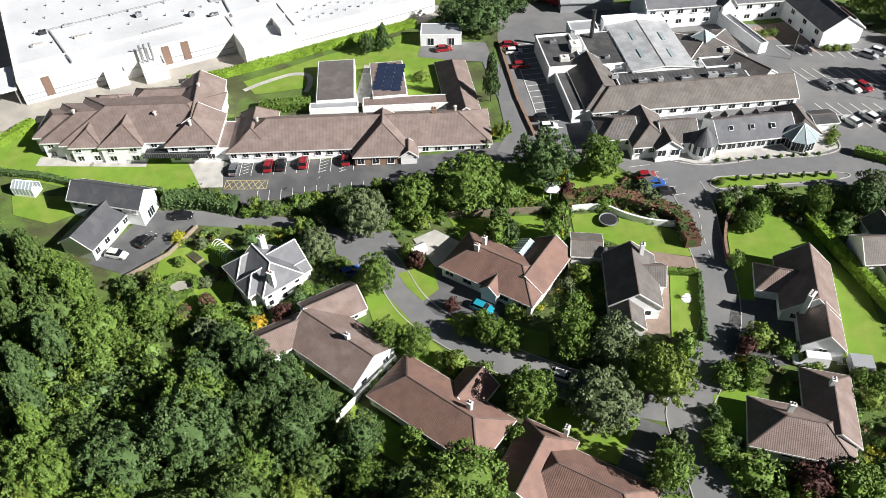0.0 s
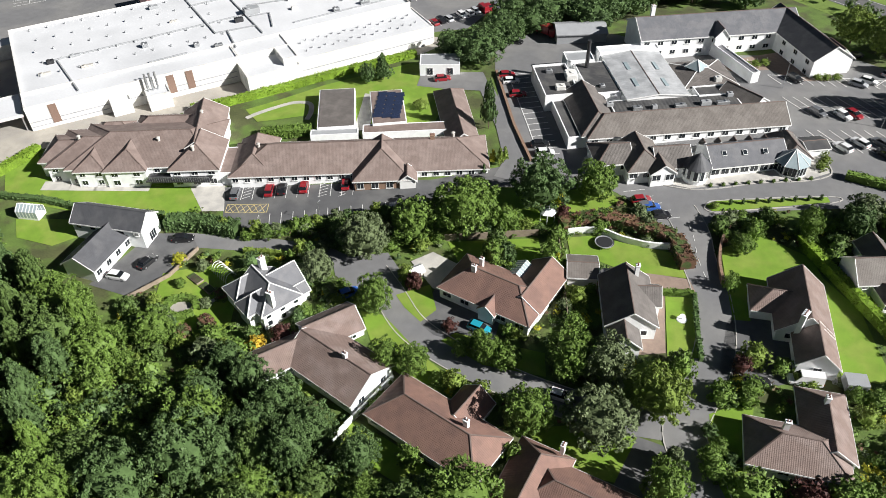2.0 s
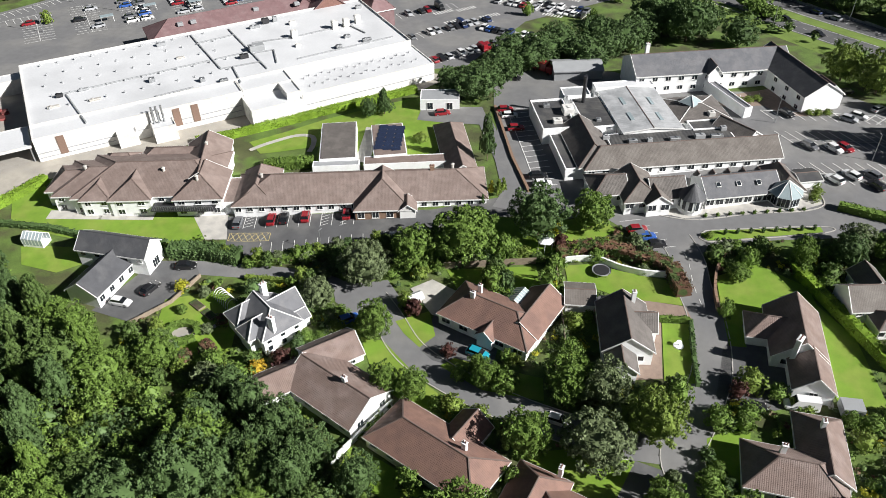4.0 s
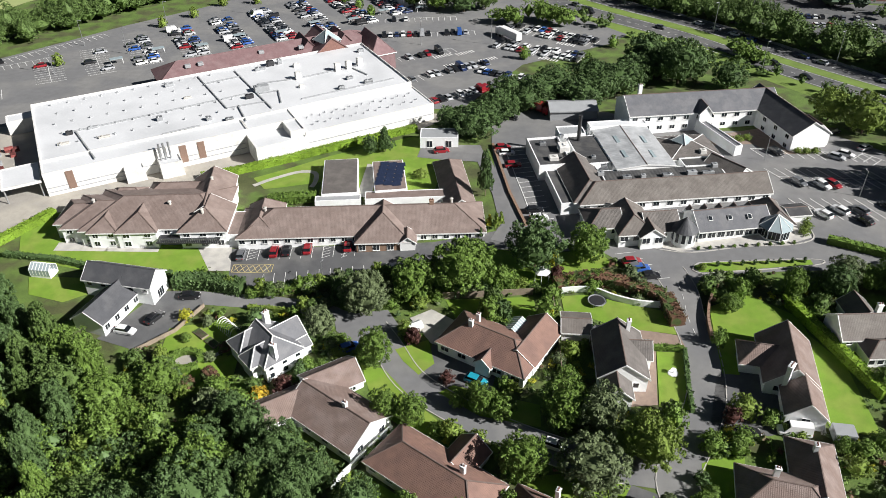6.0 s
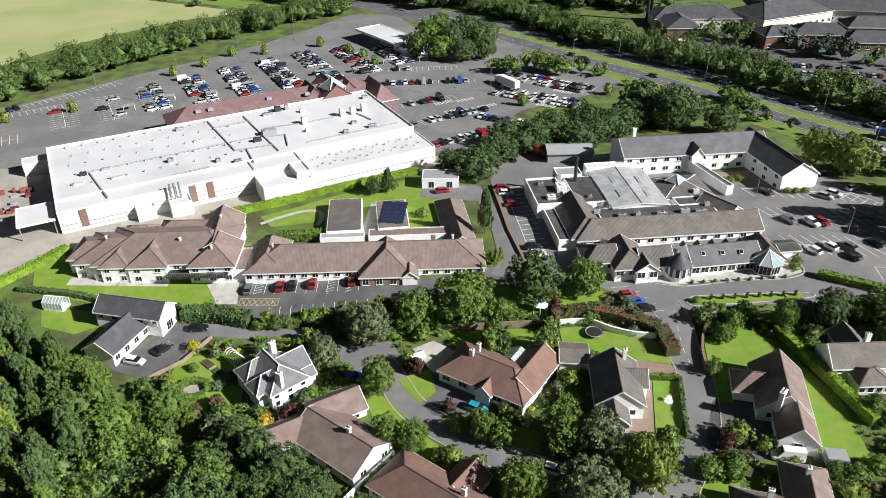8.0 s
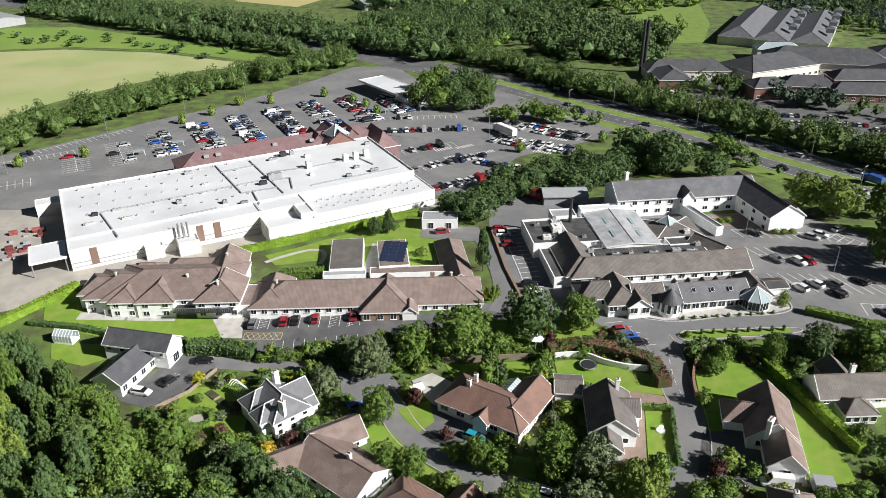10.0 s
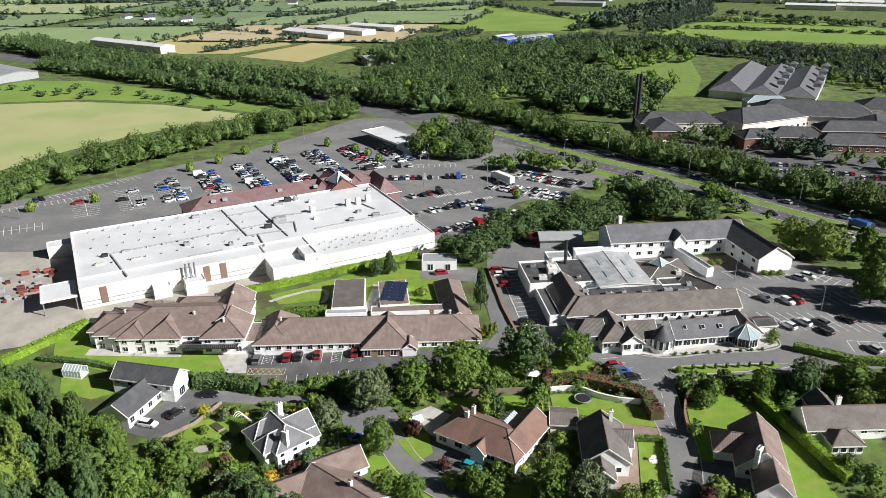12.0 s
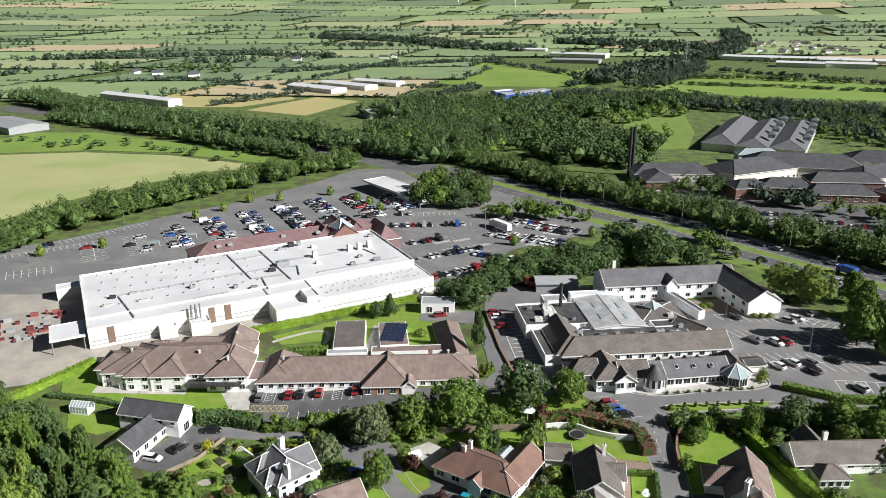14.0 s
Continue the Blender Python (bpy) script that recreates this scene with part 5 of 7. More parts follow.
def plot(name, outline, key, lift, label):
    return drape(name, outline, M[key], lift, label, "field", step=30.0)


plot("crop_field", [(-330, 300), (-300, 424), (-242, 433), (-183, 423), (-109, 389), (-140, 378), (-172, 345), (-190, 318), (-212, 268), (-260, 240)], "crop", 0.1, "pale yellow-green field of ripening crop")
plot("meadow", [(-340, 440), (-317, 506), (-269, 506), (-162, 447), (-100, 405), (-119, 400), (-188, 432), (-242, 440), (-300, 430)], "pasture", 0.08, "green meadow strip with scattered bushes")
plot("stubble_field", [(-420, 815), (-342, 865), (-183, 740), (-160, 690), (-201, 635), (-248, 636), (-346, 735)], "stubble", 0.1, "straw-yellow stubble field with tractor lines")
plot("stubble_field", [(-189, 617), (-142, 703), (-95, 672), (-129, 584)], "stubble", 0.1, "straw-yellow stubble field")
plot("pasture", [(-195, 790), (-97, 1103), (38, 1095), (164, 856), (131, 773), (17, 795), (-60, 840), (-120, 830)], "pasture", 0.1, "dark green pasture")
plot("pasture", [(10, 785), (215, 1040), (315, 1128), (226, 940), (117, 790)], "pasture", 0.14, "bright green pasture")
plot("pasture", [(185, 760), (342, 925), (470, 760), (400, 655), (275, 700)], "pasture", 0.1, "bright green pasture beyond the wood")
plot("hospital_lawn", [(114, 440), (125, 549), (188, 592), (170, 500), (148, 440)], "verge", 0.1, "green lawn beside the hospital")
plot("road_verge", [(30, 322), (58, 290), (88, 262), (108, 230), (125, 200), (112, 196), (95, 228), (66, 266), (44, 288), (26, 310)], "verge", 0.045, "mown green bank beside the main road")
drape("hospital_car_park", [(96, 305), (130, 315), (215, 296), (215, 262), (150, 262), (105, 285)], D, 0.1, "dark asphalt hospital car park", "car park", step=20)
drape("hospital_yard", [(90, 325), (96, 385), (150, 380), (190, 400), (240, 380), (230, 305), (140, 310)], D, 0.08, "dark asphalt service roads round the hospital", "yard", step=20)
for x, y, a, n in ((108, 296, -10, 20), (112, 284, -8, 22), (160, 272, -8, 18)):
    for k in range(n):
        if mrng.random() < 0.7:
            car(mrng.choice(SHADES), x + math.cos(radians(a)) * 2.6 * k, y + math.sin(radians(a)) * 2.6 * k, a + 90, False, group="cars in the hospital car park", label="car parked before the hospital")


def patchwork():
    """Field parcels to the hills, with a hedge line round each."""
    rng = np.random.default_rng(21)
    rows, y = [], 700.0
    while y < 4700:
        step = 150 + (y - 700) * 0.055
        rows.append((y, step))
        y += step
    fv, ff, marks = [], [], []
    for r, (y, step) in enumerate(rows):
        wide = 240 + (y - 700) * 0.07
        n = int((0.72 * y + 500) / wide)
        shift = rng.uniform(0, wide)
        for k in range(-n, n):
            x0, x1 = k * wide + shift + rng.uniform(-0.2, 0.2) * wide, (k + 1) * wide + shift - 8
            if y < 1150 and -230 < x0 < 480:
                continue
            sl = rng.uniform(-0.12, 0.12) * step
            corners = [(x0, y + sl), (x1, y - sl * 0.3), (x1 + 0.15 * wide, y + step - 8), (x0 + 0.15 * wide, y + step - 8 + sl)]
            i = len(fv)
            m = 4
            for b in range(m + 1):
                for a in range(m + 1):
                    u, v = a / m, b / m
                    p = [(1 - u) * (1 - v) * corners[0][q] + u * (1 - v) * corners[1][q] + u * v * corners[2][q] + (1 - u) * v * corners[3][q] for q in (0, 1)]
                    fv.append((p[0], p[1], gz(*p) + 0.5 + y * 0.0012 + 0.3 * (k % 3)))
            for b in range(m):
                for a in range(m):
                    j = i + b * (m + 1) + a
                    ff.append((j, j + 1, j + m + 2, j + m + 1))
            for p, q in ((corners[0], corners[1]), (corners[1], corners[2])):
                ln = math.hypot(q[0] - p[0], q[1] - p[1])
                gap = 8 + y * 0.004
                c = int(ln / gap)
                for s in range(c):
                    if rng.random() < 0.93:
                        marks.append((p[0] + (q[0] - p[0]) * s / c + rng.normal(0, 1.5), p[1] + (q[1] - p[1]) * s / c + rng.normal(0, 1.5), rng.uniform(2.2, 4) + y * 0.0008, rng.uniform(2.0, 4.0) if rng.random() < 0.7 else rng.uniform(6, 11)))
            if rng.random() < 0.4:
                cx, cy = (x0 + x1) / 2, y + step / 2
                for s in range(int(rng.integers(12, 45))):
                    marks.append((cx + rng.normal(0, wide * 0.2), cy + rng.normal(0, 14), rng.uniform(4, 7), rng.uniform(7, 12)))
    tagged(new("far_fields", mesh_of("far_fields", fv, ff, M["field"])), "patchwork of green and straw fields to the hills", "fields", kind="structure")
    return marks


def clumps(name, marks, leaf, label, leaves=26):
    """Far trees and bushes: (x, y, radius, height) each, of ragged leaf sprays round a core, in one mesh."""
    rng = np.random.default_rng(len(marks))
    m = np.array(marks, float)
    n, leaves = len(m), leaves * 2
    base = np.array([gz(x, y) for x, y in m[:, :2]])
    boughs = 7 + leaves // 12
    bd = rng.normal(size=(n, boughs, 3))
    bd /= np.linalg.norm(bd, axis=2)[..., None]
    bd[..., 2] = np.where(bd[..., 2] < -0.25, -bd[..., 2], bd[..., 2])
    bd *= rng.uniform(0.62, 1.1, (n, boughs, 1))
    pick = bd[np.arange(n)[:, None], rng.integers(0, boughs, (n, leaves))]
    d = rng.normal(size=(n, leaves, 3))
    d /= np.linalg.norm(d, axis=2)[..., None]
    d = d + pick * 0.6 + np.array([0, 0, 0.2])
    d /= np.linalg.norm(d, axis=2)[..., None]
    size = np.stack([m[:, 2], m[:, 2], m[:, 3] * 0.45], 1)[:, None, :]
    c = np.concatenate([m[:, :2], (base + m[:, 3] * 0.55)[:, None]], 1)[:, None, :] + (pick + d * 0.3 * rng.uniform(0.5, 1.1, (n, leaves, 1))) * size
    nrm = d + rng.normal(0, 0.4, d.shape)
    nrm /= np.linalg.norm(nrm, axis=2)[..., None]
    a = np.cross(nrm, rng.normal(size=d.shape))
    a /= np.linalg.norm(a, axis=2)[..., None]
    b = np.cross(nrm, a)
    s = (m[:, 2] * 1.5 / math.sqrt(leaves))[:, None, None] * rng.uniform(0.7, 1.3, (n, leaves, 1))
    v = np.stack([c - a * s - nrm * s * 0.3, c + a * s * 0.6 - b * s * 0.8, c + a * s * 0.6 + b * s * 0.8 - nrm * s * 0.3], 2).reshape(-1, 3)
    f = np.arange(len(v)).reshape(-1, 3)
    oct_v = np.array([(1, 0, 0), (0.5, 0.87, 0), (-0.5, 0.87, 0), (-1, 0, 0), (-0.5, -0.87, 0), (0.5, -0.87, 0), (0, 0, 1), (0, 0, -1)]) * 0.72
    cv = (np.concatenate([m[:, :2], (base + m[:, 3] * 0.5)[:, None]], 1)[:, None, :] + oct_v * np.stack([m[:, 2], m[:, 2], m[:, 3] * 0.5], 1)[:, None, :]).reshape(-1, 3)
    of = np.array([(i, (i + 1) % 6, 6) for i in range(6)] + [((i + 1) % 6, i, 7) for i in range(6)])
    cf = (np.arange(n)[:, None, None] * 8 + of + len(v)).reshape(-1, 3)
    return tagged(new(name, mesh_of(name, np.concatenate([v, cv]).tolist(), f.tolist() + cf.tolist(), M[leaf])), label, "trees", kind="stuff")


def belt(points, width, gap, h0, h1, seed, r0=2.6, r1=4.2):
    """Places for trees in a belt along a line."""
    rng = np.random.default_rng(seed)
    out = []
    for (x0, y0), (x1, y1) in zip(points, points[1:]):
        ln = math.hypot(x1 - x0, y1 - y0)
        for _ in range(int(ln * width / gap ** 2)):
            u, s = rng.uniform(), rng.uniform(-0.5, 0.5) * width
            out.append((x0 + (x1 - x0) * u - (y1 - y0) / ln * s, y0 + (y1 - y0) * u + (x1 - x0) / ln * s, rng.uniform(r0, r1), rng.uniform(h0, h1)))
    return out


# Far hedgerows and woods take the leaf colour with haze mixed in.
clumps("hedgerow_trees", patchwork(), "leaf_far_haze", "far hedgerows and copses between fields", 14)
clumps("hedgerow_trees", belt([(-195, 790), (-97, 1103)], 8, 5, 3, 7, 31) + belt([(38, 1095), (164, 856)], 8, 5, 3, 7, 32) + belt([(-240, 930), (60, 1115)], 14, 5, 4, 9, 33) + belt([(120, 780), (330, 1130)], 10, 5, 3, 8, 34) + belt([(-230, 640), (-60, 850)], 8, 5, 3, 7, 35) + belt([(-200, 790), (0, 780)], 8, 5, 2, 5, 36) + belt([(330, 940), (480, 760)], 8, 5, 3, 7, 37) + belt([(-60, 640), (20, 770)], 14, 5, 3, 8, 38) + belt([(-420, 820), (-340, 870), (-180, 745)], 8, 5, 2, 6, 39), "leaf_far_haze", "hedges and trees between the nearer fields", 24)
clumps("tree_belt", belt([(-215, 190), (-186, 222), (-176, 258), (-168, 275), (-155, 294), (-134, 319), (-113, 346), (-86, 372), (-60, 397)], 17, 4.0, 5, 12, 51, 2.8, 5.2), "leaf_belt", "belt of green trees along the car park edge", 170)
clumps("tree_belt", belt([(-225, 200), (-192, 232), (-180, 262), (-160, 292), (-138, 320)], 8, 4.4, 4, 9, 2, 2.6, 4.6), "leaf_belt", "dense belt of green trees round the car park", 130)
clumps("tree_belt", belt([(-430, 690), (-300, 585), (-170, 500), (-98, 466), (-40, 425), (-5, 400)], 30, 5.4, 6, 14, 6, 3.2, 6) + belt([(-330, 560), (-240, 510), (-160, 455), (-90, 412)], 14, 4.2, 7, 11, 7), "leaf_dark", "dark belt of trees along the main road", 80)
clumps("tree_belt", belt([(0, 410), (30, 372), (56, 335), (80, 312), (102, 290), (124, 262), (145, 238), (165, 200), (185, 150), (200, 90)], 18, 4.0, 4.5, 11, 8, 2.6, 5.0) + belt([(176, 250), (196, 200), (214, 140)], 30, 4.4, 7, 11, 14), "leaf_belt", "belt of green trees beyond the main road", 150)
clumps("woodland", belt([(-60, 610), (10, 560), (60, 480), (92, 400)], 80, 6.4, 6, 15, 9, 3.4, 7) + belt([(0, 600), (120, 605)], 74, 6.4, 6, 14, 10, 3.4, 7) + belt([(-50, 520), (30, 440)], 60, 5.2, 8, 12, 18), "leaf_dark", "dark wood beyond the main road", 70)
clumps("woodland", belt([(148, 802), (240, 940), (330, 1060), (447, 1242), (560, 1520), (665, 1882)], 44, 9, 9, 17, 61, 4, 8) + belt([(-330, 1750), (-100, 1560), (35, 1345), (120, 1300)], 60, 11, 9, 16, 62, 5, 9) + belt([(200, 1520), (330, 1400), (450, 1260)], 70, 11, 9, 16, 63, 5, 9) + belt([(-700, 1150), (-520, 1190), (-360, 1240), (-190, 1160)], 26, 9, 6, 13, 64, 4, 7), "leaf_far_haze", "dark lines of trees and copses across the plain", 22)
clumps("woodland", belt([(100, 690), (220, 625), (340, 560), (480, 480)], 50, 6, 7, 11, 11) + belt([(240, 560), (330, 420), (300, 330)], 60, 8, 5, 10, 12) + belt([(190, 760), (300, 940), (330, 1100)], 40, 7, 7, 11, 13) + belt([(140, 320), (165, 300)], 12, 4, 5, 9, 16), "leaf_far_haze", "mixed woodland round the hospital", 60)
clumps("woodland", belt([(90, 610), (150, 615), (210, 650)], 44, 6.4, 6, 14, 41, 3.4, 6.5) + belt([(84, 440), (98, 380)], 34, 5.6, 6, 13, 42, 3.2, 6) + belt([(108, 470), (128, 440)], 20, 6, 5, 10, 43), "leaf_dark", "dark trees round the lawn beside the hospital", 70)
clumps("hedgerow_trees", belt([(215, 880), (330, 850), (430, 800)], 12, 5, 3, 7, 47) + belt([(225, 800), (340, 770), (440, 720)], 8, 4.5, 2, 4, 48) + belt([(420, 1075), (470, 1040), (540, 1000)], 14, 9, 4, 9, 49), "leaf_dark", "dark hedgerow across green fields", 30)
clumps("woodland", belt([(-20, 560), (60, 500), (100, 420)], 70, 14, 6, 13, 71, 3.4, 6.5) + belt([(0, 610), (110, 600)], 60, 15, 6, 12, 72, 3.4, 6) + belt([(-60, 470), (20, 420)], 40, 12, 6, 11, 73, 3, 5) + belt([(120, 680), (330, 570), (470, 490)], 44, 15, 6, 11, 74, 3, 5) + belt([(110, 540), (180, 590)], 30, 9, 5, 10, 75, 3, 5) + belt([(120, 455), (150, 500)], 26, 11, 4, 8, 76, 2.4, 4) + belt([(250, 500), (330, 430)], 70, 13, 4, 9, 77, 2.4, 4.4), "leaf_mid", "lighter green trees among dark woodland", 70)
clumps("tree_group", belt([(272, 570), (305, 520), (322, 470)], 44, 8, 5, 11, 44) + belt([(112, 338), (136, 322)], 12, 4.5, 4, 9, 45) + belt([(168, 292), (192, 270), (218, 246)], 12, 6.5, 4, 8, 46), "leaf_belt", "green trees among the hospital's car parks", 80)
for k, (x, y, r, h) in enumerate(((-19, 309, 5.4, 10), (-9, 304, 5.6, 10), (2, 301, 5.8, 9), (11, 305, 5.4, 10), (-14, 319, 6.0, 13), (-3, 315, 6.4, 12), (8, 317, 6.2, 12), (-9, 330, 6.4, 13), (3, 330, 6.2, 12), (13, 325, 5.2, 10))):
    tree(x, y, r, h, ("leaf_belt", "leaf_mid", "leaf_dark")[k % 3], "round", "tree", "large full-crowned tree beside the petrol station", "petrol station trees")
clumps("tree_group", belt([(16, 288), (24, 280)], 6, 3, 4, 7, 19) + belt([(28, 292), (44, 282)], 7, 3, 6, 9, 20) + belt([(96, 252), (104, 240)], 6, 3, 3, 5, 26), "leaf_mid", "green trees on the car park edge", 90)
clumps("scattered_bushes", belt([(44, 296), (74, 262), (100, 232), (122, 196)], 9, 6, 1.5, 5, 81, 1.4, 2.8), "leaf_belt", "bushes on the bank beside the main road", 50)
clumps("scattered_bushes", belt([(-320, 470), (-200, 450), (-120, 405)], 30, 14, 2, 4, 22, 2, 3.5) + belt([(-500, 980), (-300, 960)], 60, 24, 8, 14, 23, 5, 8), "leaf_dark", "scattered bushes and trees on meadow", 40)


def far_shed(x, y, angle, length, width, h, wall, roof, label, name="warehouse", rise=1.6):
    t = thing(name, x, y, 0, label, name.replace("_", " "))
    wing(t, x, y, angle, length, width, h, rise, roof=roof, wall=wall, trim=roof, ridge=roof, base=-3)
    return t


for x, y, a, ln, w in ((-150, 745, -38, 70, 22), (-120, 770, -38, 70, 20), (-90, 795, -30, 60, 18), (430, 1110, -30, 70, 30), (500, 1080, -25, 120, 36), (560, 1040, -25, 110, 40), (460, 1000, -25, 60, 26), (520, 985, -25, 60, 28), (-305, 670, -32, 105, 16), (190, 1180, -25, 90, 30), (120, 1290, -15, 60, 24)):
    far_shed(x, y, a, ln, w, 6, "clad_white", "membrane", "long white industrial shed with a pale roof")
for x, y, a, ln, w in ((-58, 585, 30, 46, 22), (-345, 525, -35, 60, 30), (60, 690, 22, 46, 14), (170, 1080, -20, 70, 26)):
    far_shed(x, y, a, ln, w, 5, "clad_grey", "clad_grey", "grey industrial shed beside trees")
drape("blue_yard", [(36, 682), (60, 715), (95, 712), (80, 652), (42, 632)], M["blue_car"], 0.3, "bright blue fenced sports yard", "yard", step=20)
stand = thing("grandstand", 62, 690, 0, "open grandstand with a long grey roof and blue walls", "grandstand")
wing(stand, 62, 690, 38, 58, 13, 6.5, 0.8, roof="clad_grey", wall="blue_car", trim="clad_white", ridge="clad_grey", base=-1)
wing(stand, 42, 716, 38, 22, 9, 4.5, 0.6, roof="membrane", wall="blue_car", trim="clad_white", ridge="membrane", base=-1)
vr = random.Random(4)
for k in range(60):
    x, y = 560 + vr.uniform(-110, 110), 1330 + vr.uniform(-130, 170)
    far_shed(x, y, vr.choice((20, 70, -30)), vr.uniform(9, 16), 8, 5, "render_white" if vr.random() < 0.6 else "render_cream", "tile_hotel", "small white house of a far village", "far_house", 2.4)
for x, y in ((-335, 905), (-330, 890), (-385, 915), (-250, 1120), (-120, 1150), (-105, 1165), (-420, 930)):
    far_shed(x, y, vr.uniform(0, 90), 14, 8, 5, "render_white", "slate_dark", "white farmhouse among fields", "farmhouse", 2.6)

hosp = thing("hospital", 185, 400, 0, "large brick hospital with dark slate hipped roofs", "hospital")
for x, y, a, ln, w, e, r in ((188.5, 478, 62, 104, 21, 5, 5), (206, 469, 62, 108, 20, 5, 4), (223.5, 459.5, 62, 104, 21, 5, 4.6), (115, 361, 0, 42, 18, 4.5, 4), (104, 346, 90, 22, 16, 4.5, 3.5), (158, 362, 24, 44, 24, 6, 5), (190, 372, -14, 60, 24, 6, 5.5), (142, 322, 8, 18, 13, 6, 3), (162, 327, -8, 24, 14, 5, 3.5), (196, 338, -4, 36, 14, 5, 3.5), (184, 317, -6, 32, 14, 4, 3.5), (216, 320, 30, 24, 14, 4, 3.5), (222, 352, 20, 40, 20, 5, 4.5), (240, 385, -20, 36, 22, 5, 5)):
    wing(hosp, x, y, a, ln, w, e, r, (w * 0.4, w * 0.4), "slate" if y > 450 else "slate_dark", "red_brick" if y < 350 else "render_cream", openings=(("s", max(3, int(ln / 4)), 1.6, 1.0, 1.4),), ridge="slate_dark")
wing(hosp, 176, 399, -6, 24, 12, 6, 2.6, (5, 5), "glass_roof", "clad_white", ridge="trim_white")
wing(hosp, 209, 377, -30, 12, 9, 6.4, 1.4, (0, 0), "membrane", "clad_white", ridge="trim_white")
wing(hosp, 98, 321, -8, 11, 9, 2.6, 1.2, (0, 0), "render_cream", "render_cream")
for i in range(2):
    for k in range(4):
        x, y = 199 + 18 * i + 11 * k, 437 - 9 * i + 21 * k
        at = on(hosp, x, y, 8.2, 62)
        bm = bmesh.new()
        box(bm, -2.6, -2.2, 0, 2.6, 2.2, 2.2)
        lantern = part("roof_lantern", bm, M["glass_roof"], hosp, "square louvred lantern on the roof", at)
        bm = bmesh.new()
        bmesh.ops.create_cone(bm, cap_ends=True, segments=4, radius1=4.2, radius2=0.2, depth=1.8, matrix=Matrix.Translation((0, 0, 3.1)) @ Matrix.Rotation(radians(45), 4, "Z"))
        part("lantern_roof", bm, M["slate"], lantern)
stack = thing("chimney_stack", 95, 367, 0, "tall dark steel boiler chimney stack", "chimney")
for k, dx in enumerate((-0.9, 0.9)):
    bm = bmesh.new()
    tube(bm, dx, 0, -1, 27, 0.85, 0.8, 12)
    part("flue", bm, M["dark_metal"], stack)
for x, y, h in ((-226, 761, 30), (8, 929, 34), (300, 980, 34), (804, 1504, 36)):
    t = thing("electricity_pylon", x, y, 20, "grey steel lattice electricity pylon", "pylon", "pylons")
    bm = bmesh.new()
    for sx, sy in ((-1, -1), (1, -1), (1, 1), (-1, 1)):
        a, b = Vector((sx * 2.6, sy * 2.6, 0)), Vector((sx * 0.3, sy * 0.3, h))
        d = b - a
        bmesh.ops.create_cone(bm, cap_ends=True, segments=4, radius1=0.2, radius2=0.12, depth=d.length, matrix=Matrix.Translation((a + b) / 2) @ d.to_track_quat("Z", "Y").to_matrix().to_4x4())
    for k in range(6):
        w = 2.6 * (1 - k / 7)
        box(bm, -w, -w, k * h / 7, w, w, k * h / 7 + 0.12)
    part("mast", bm, M["steel"], t)
    for z in (0.72, 0.84, 0.95):
        bm = bmesh.new()
        box(bm, -5 * (1.3 - z * 0.5), -0.15, h * z, 5 * (1.3 - z * 0.5), 0.15, h * z + 0.25)
        part("cross_arm", bm, M["steel"], t)
for x, y in ((-15, 3600), (230, 3300)):
    t = thing("wind_turbine", x, y, 0, "slender white wind turbine far off", "wind turbine", "wind turbines")
    bm = bmesh.new()
    tube(bm, 0, 0, 0, 75, 2.2, 1.4, 8)
    part("tower", bm, M["trim_white"], t)
    for k in range(3):
        bm = bmesh.new()
        box(bm, -0.7, -0.4, 0, 0.7, 0.4, 34)
        part("blade", bm, M["trim_white"], t, at=pose(0, -2, 75) @ pose(0, 0, 0, 0, 20 + 120 * k, 0))

# ---- hotel details ----
turret(hotel, 49.3, 129.2, 2.5, 3.0, 6.0, 20, WALL, "slate_dark", "round white turret with a slate cone")
turret(hotel, 69.6, 131.2, 3.3, 2.8, 5.4, 8, WALL, "glass_roof", "octagonal glazed conservatory", True)
turret(hotel, 58.0, 168.2, 2.6, 4.6, 6.4, 4, WALL, "glass_roof", "white-framed glass pyramid skylight", True)
for x, y in ((55.2, 131.6), (59.6, 132.0), (64.0, 132.5)):
    bm = bmesh.new()
    box(bm, -0.5, -0.6, -0.05, 0.5, 0.6, 0.08, 0.03)
    sk = part("skylight", bm, M["trim_white"], hotel, at=on(hotel, x, y, 4.12, 6) @ pose(0, 0, 0, 29))
    bm = bmesh.new()
    box(bm, -0.4, -0.5, 0.06, 0.4, 0.5, 0.1)
    part("pane", bm, M["pane"], sk)
for k in range(6):
    wing(hotel, 52.5 + 3.4 * k, 137.2 + 0.35 * k, 96, 1.8, 1.6, 2.8, 0.8, roof="tile_hotel", wall=WALL, over=0.2)
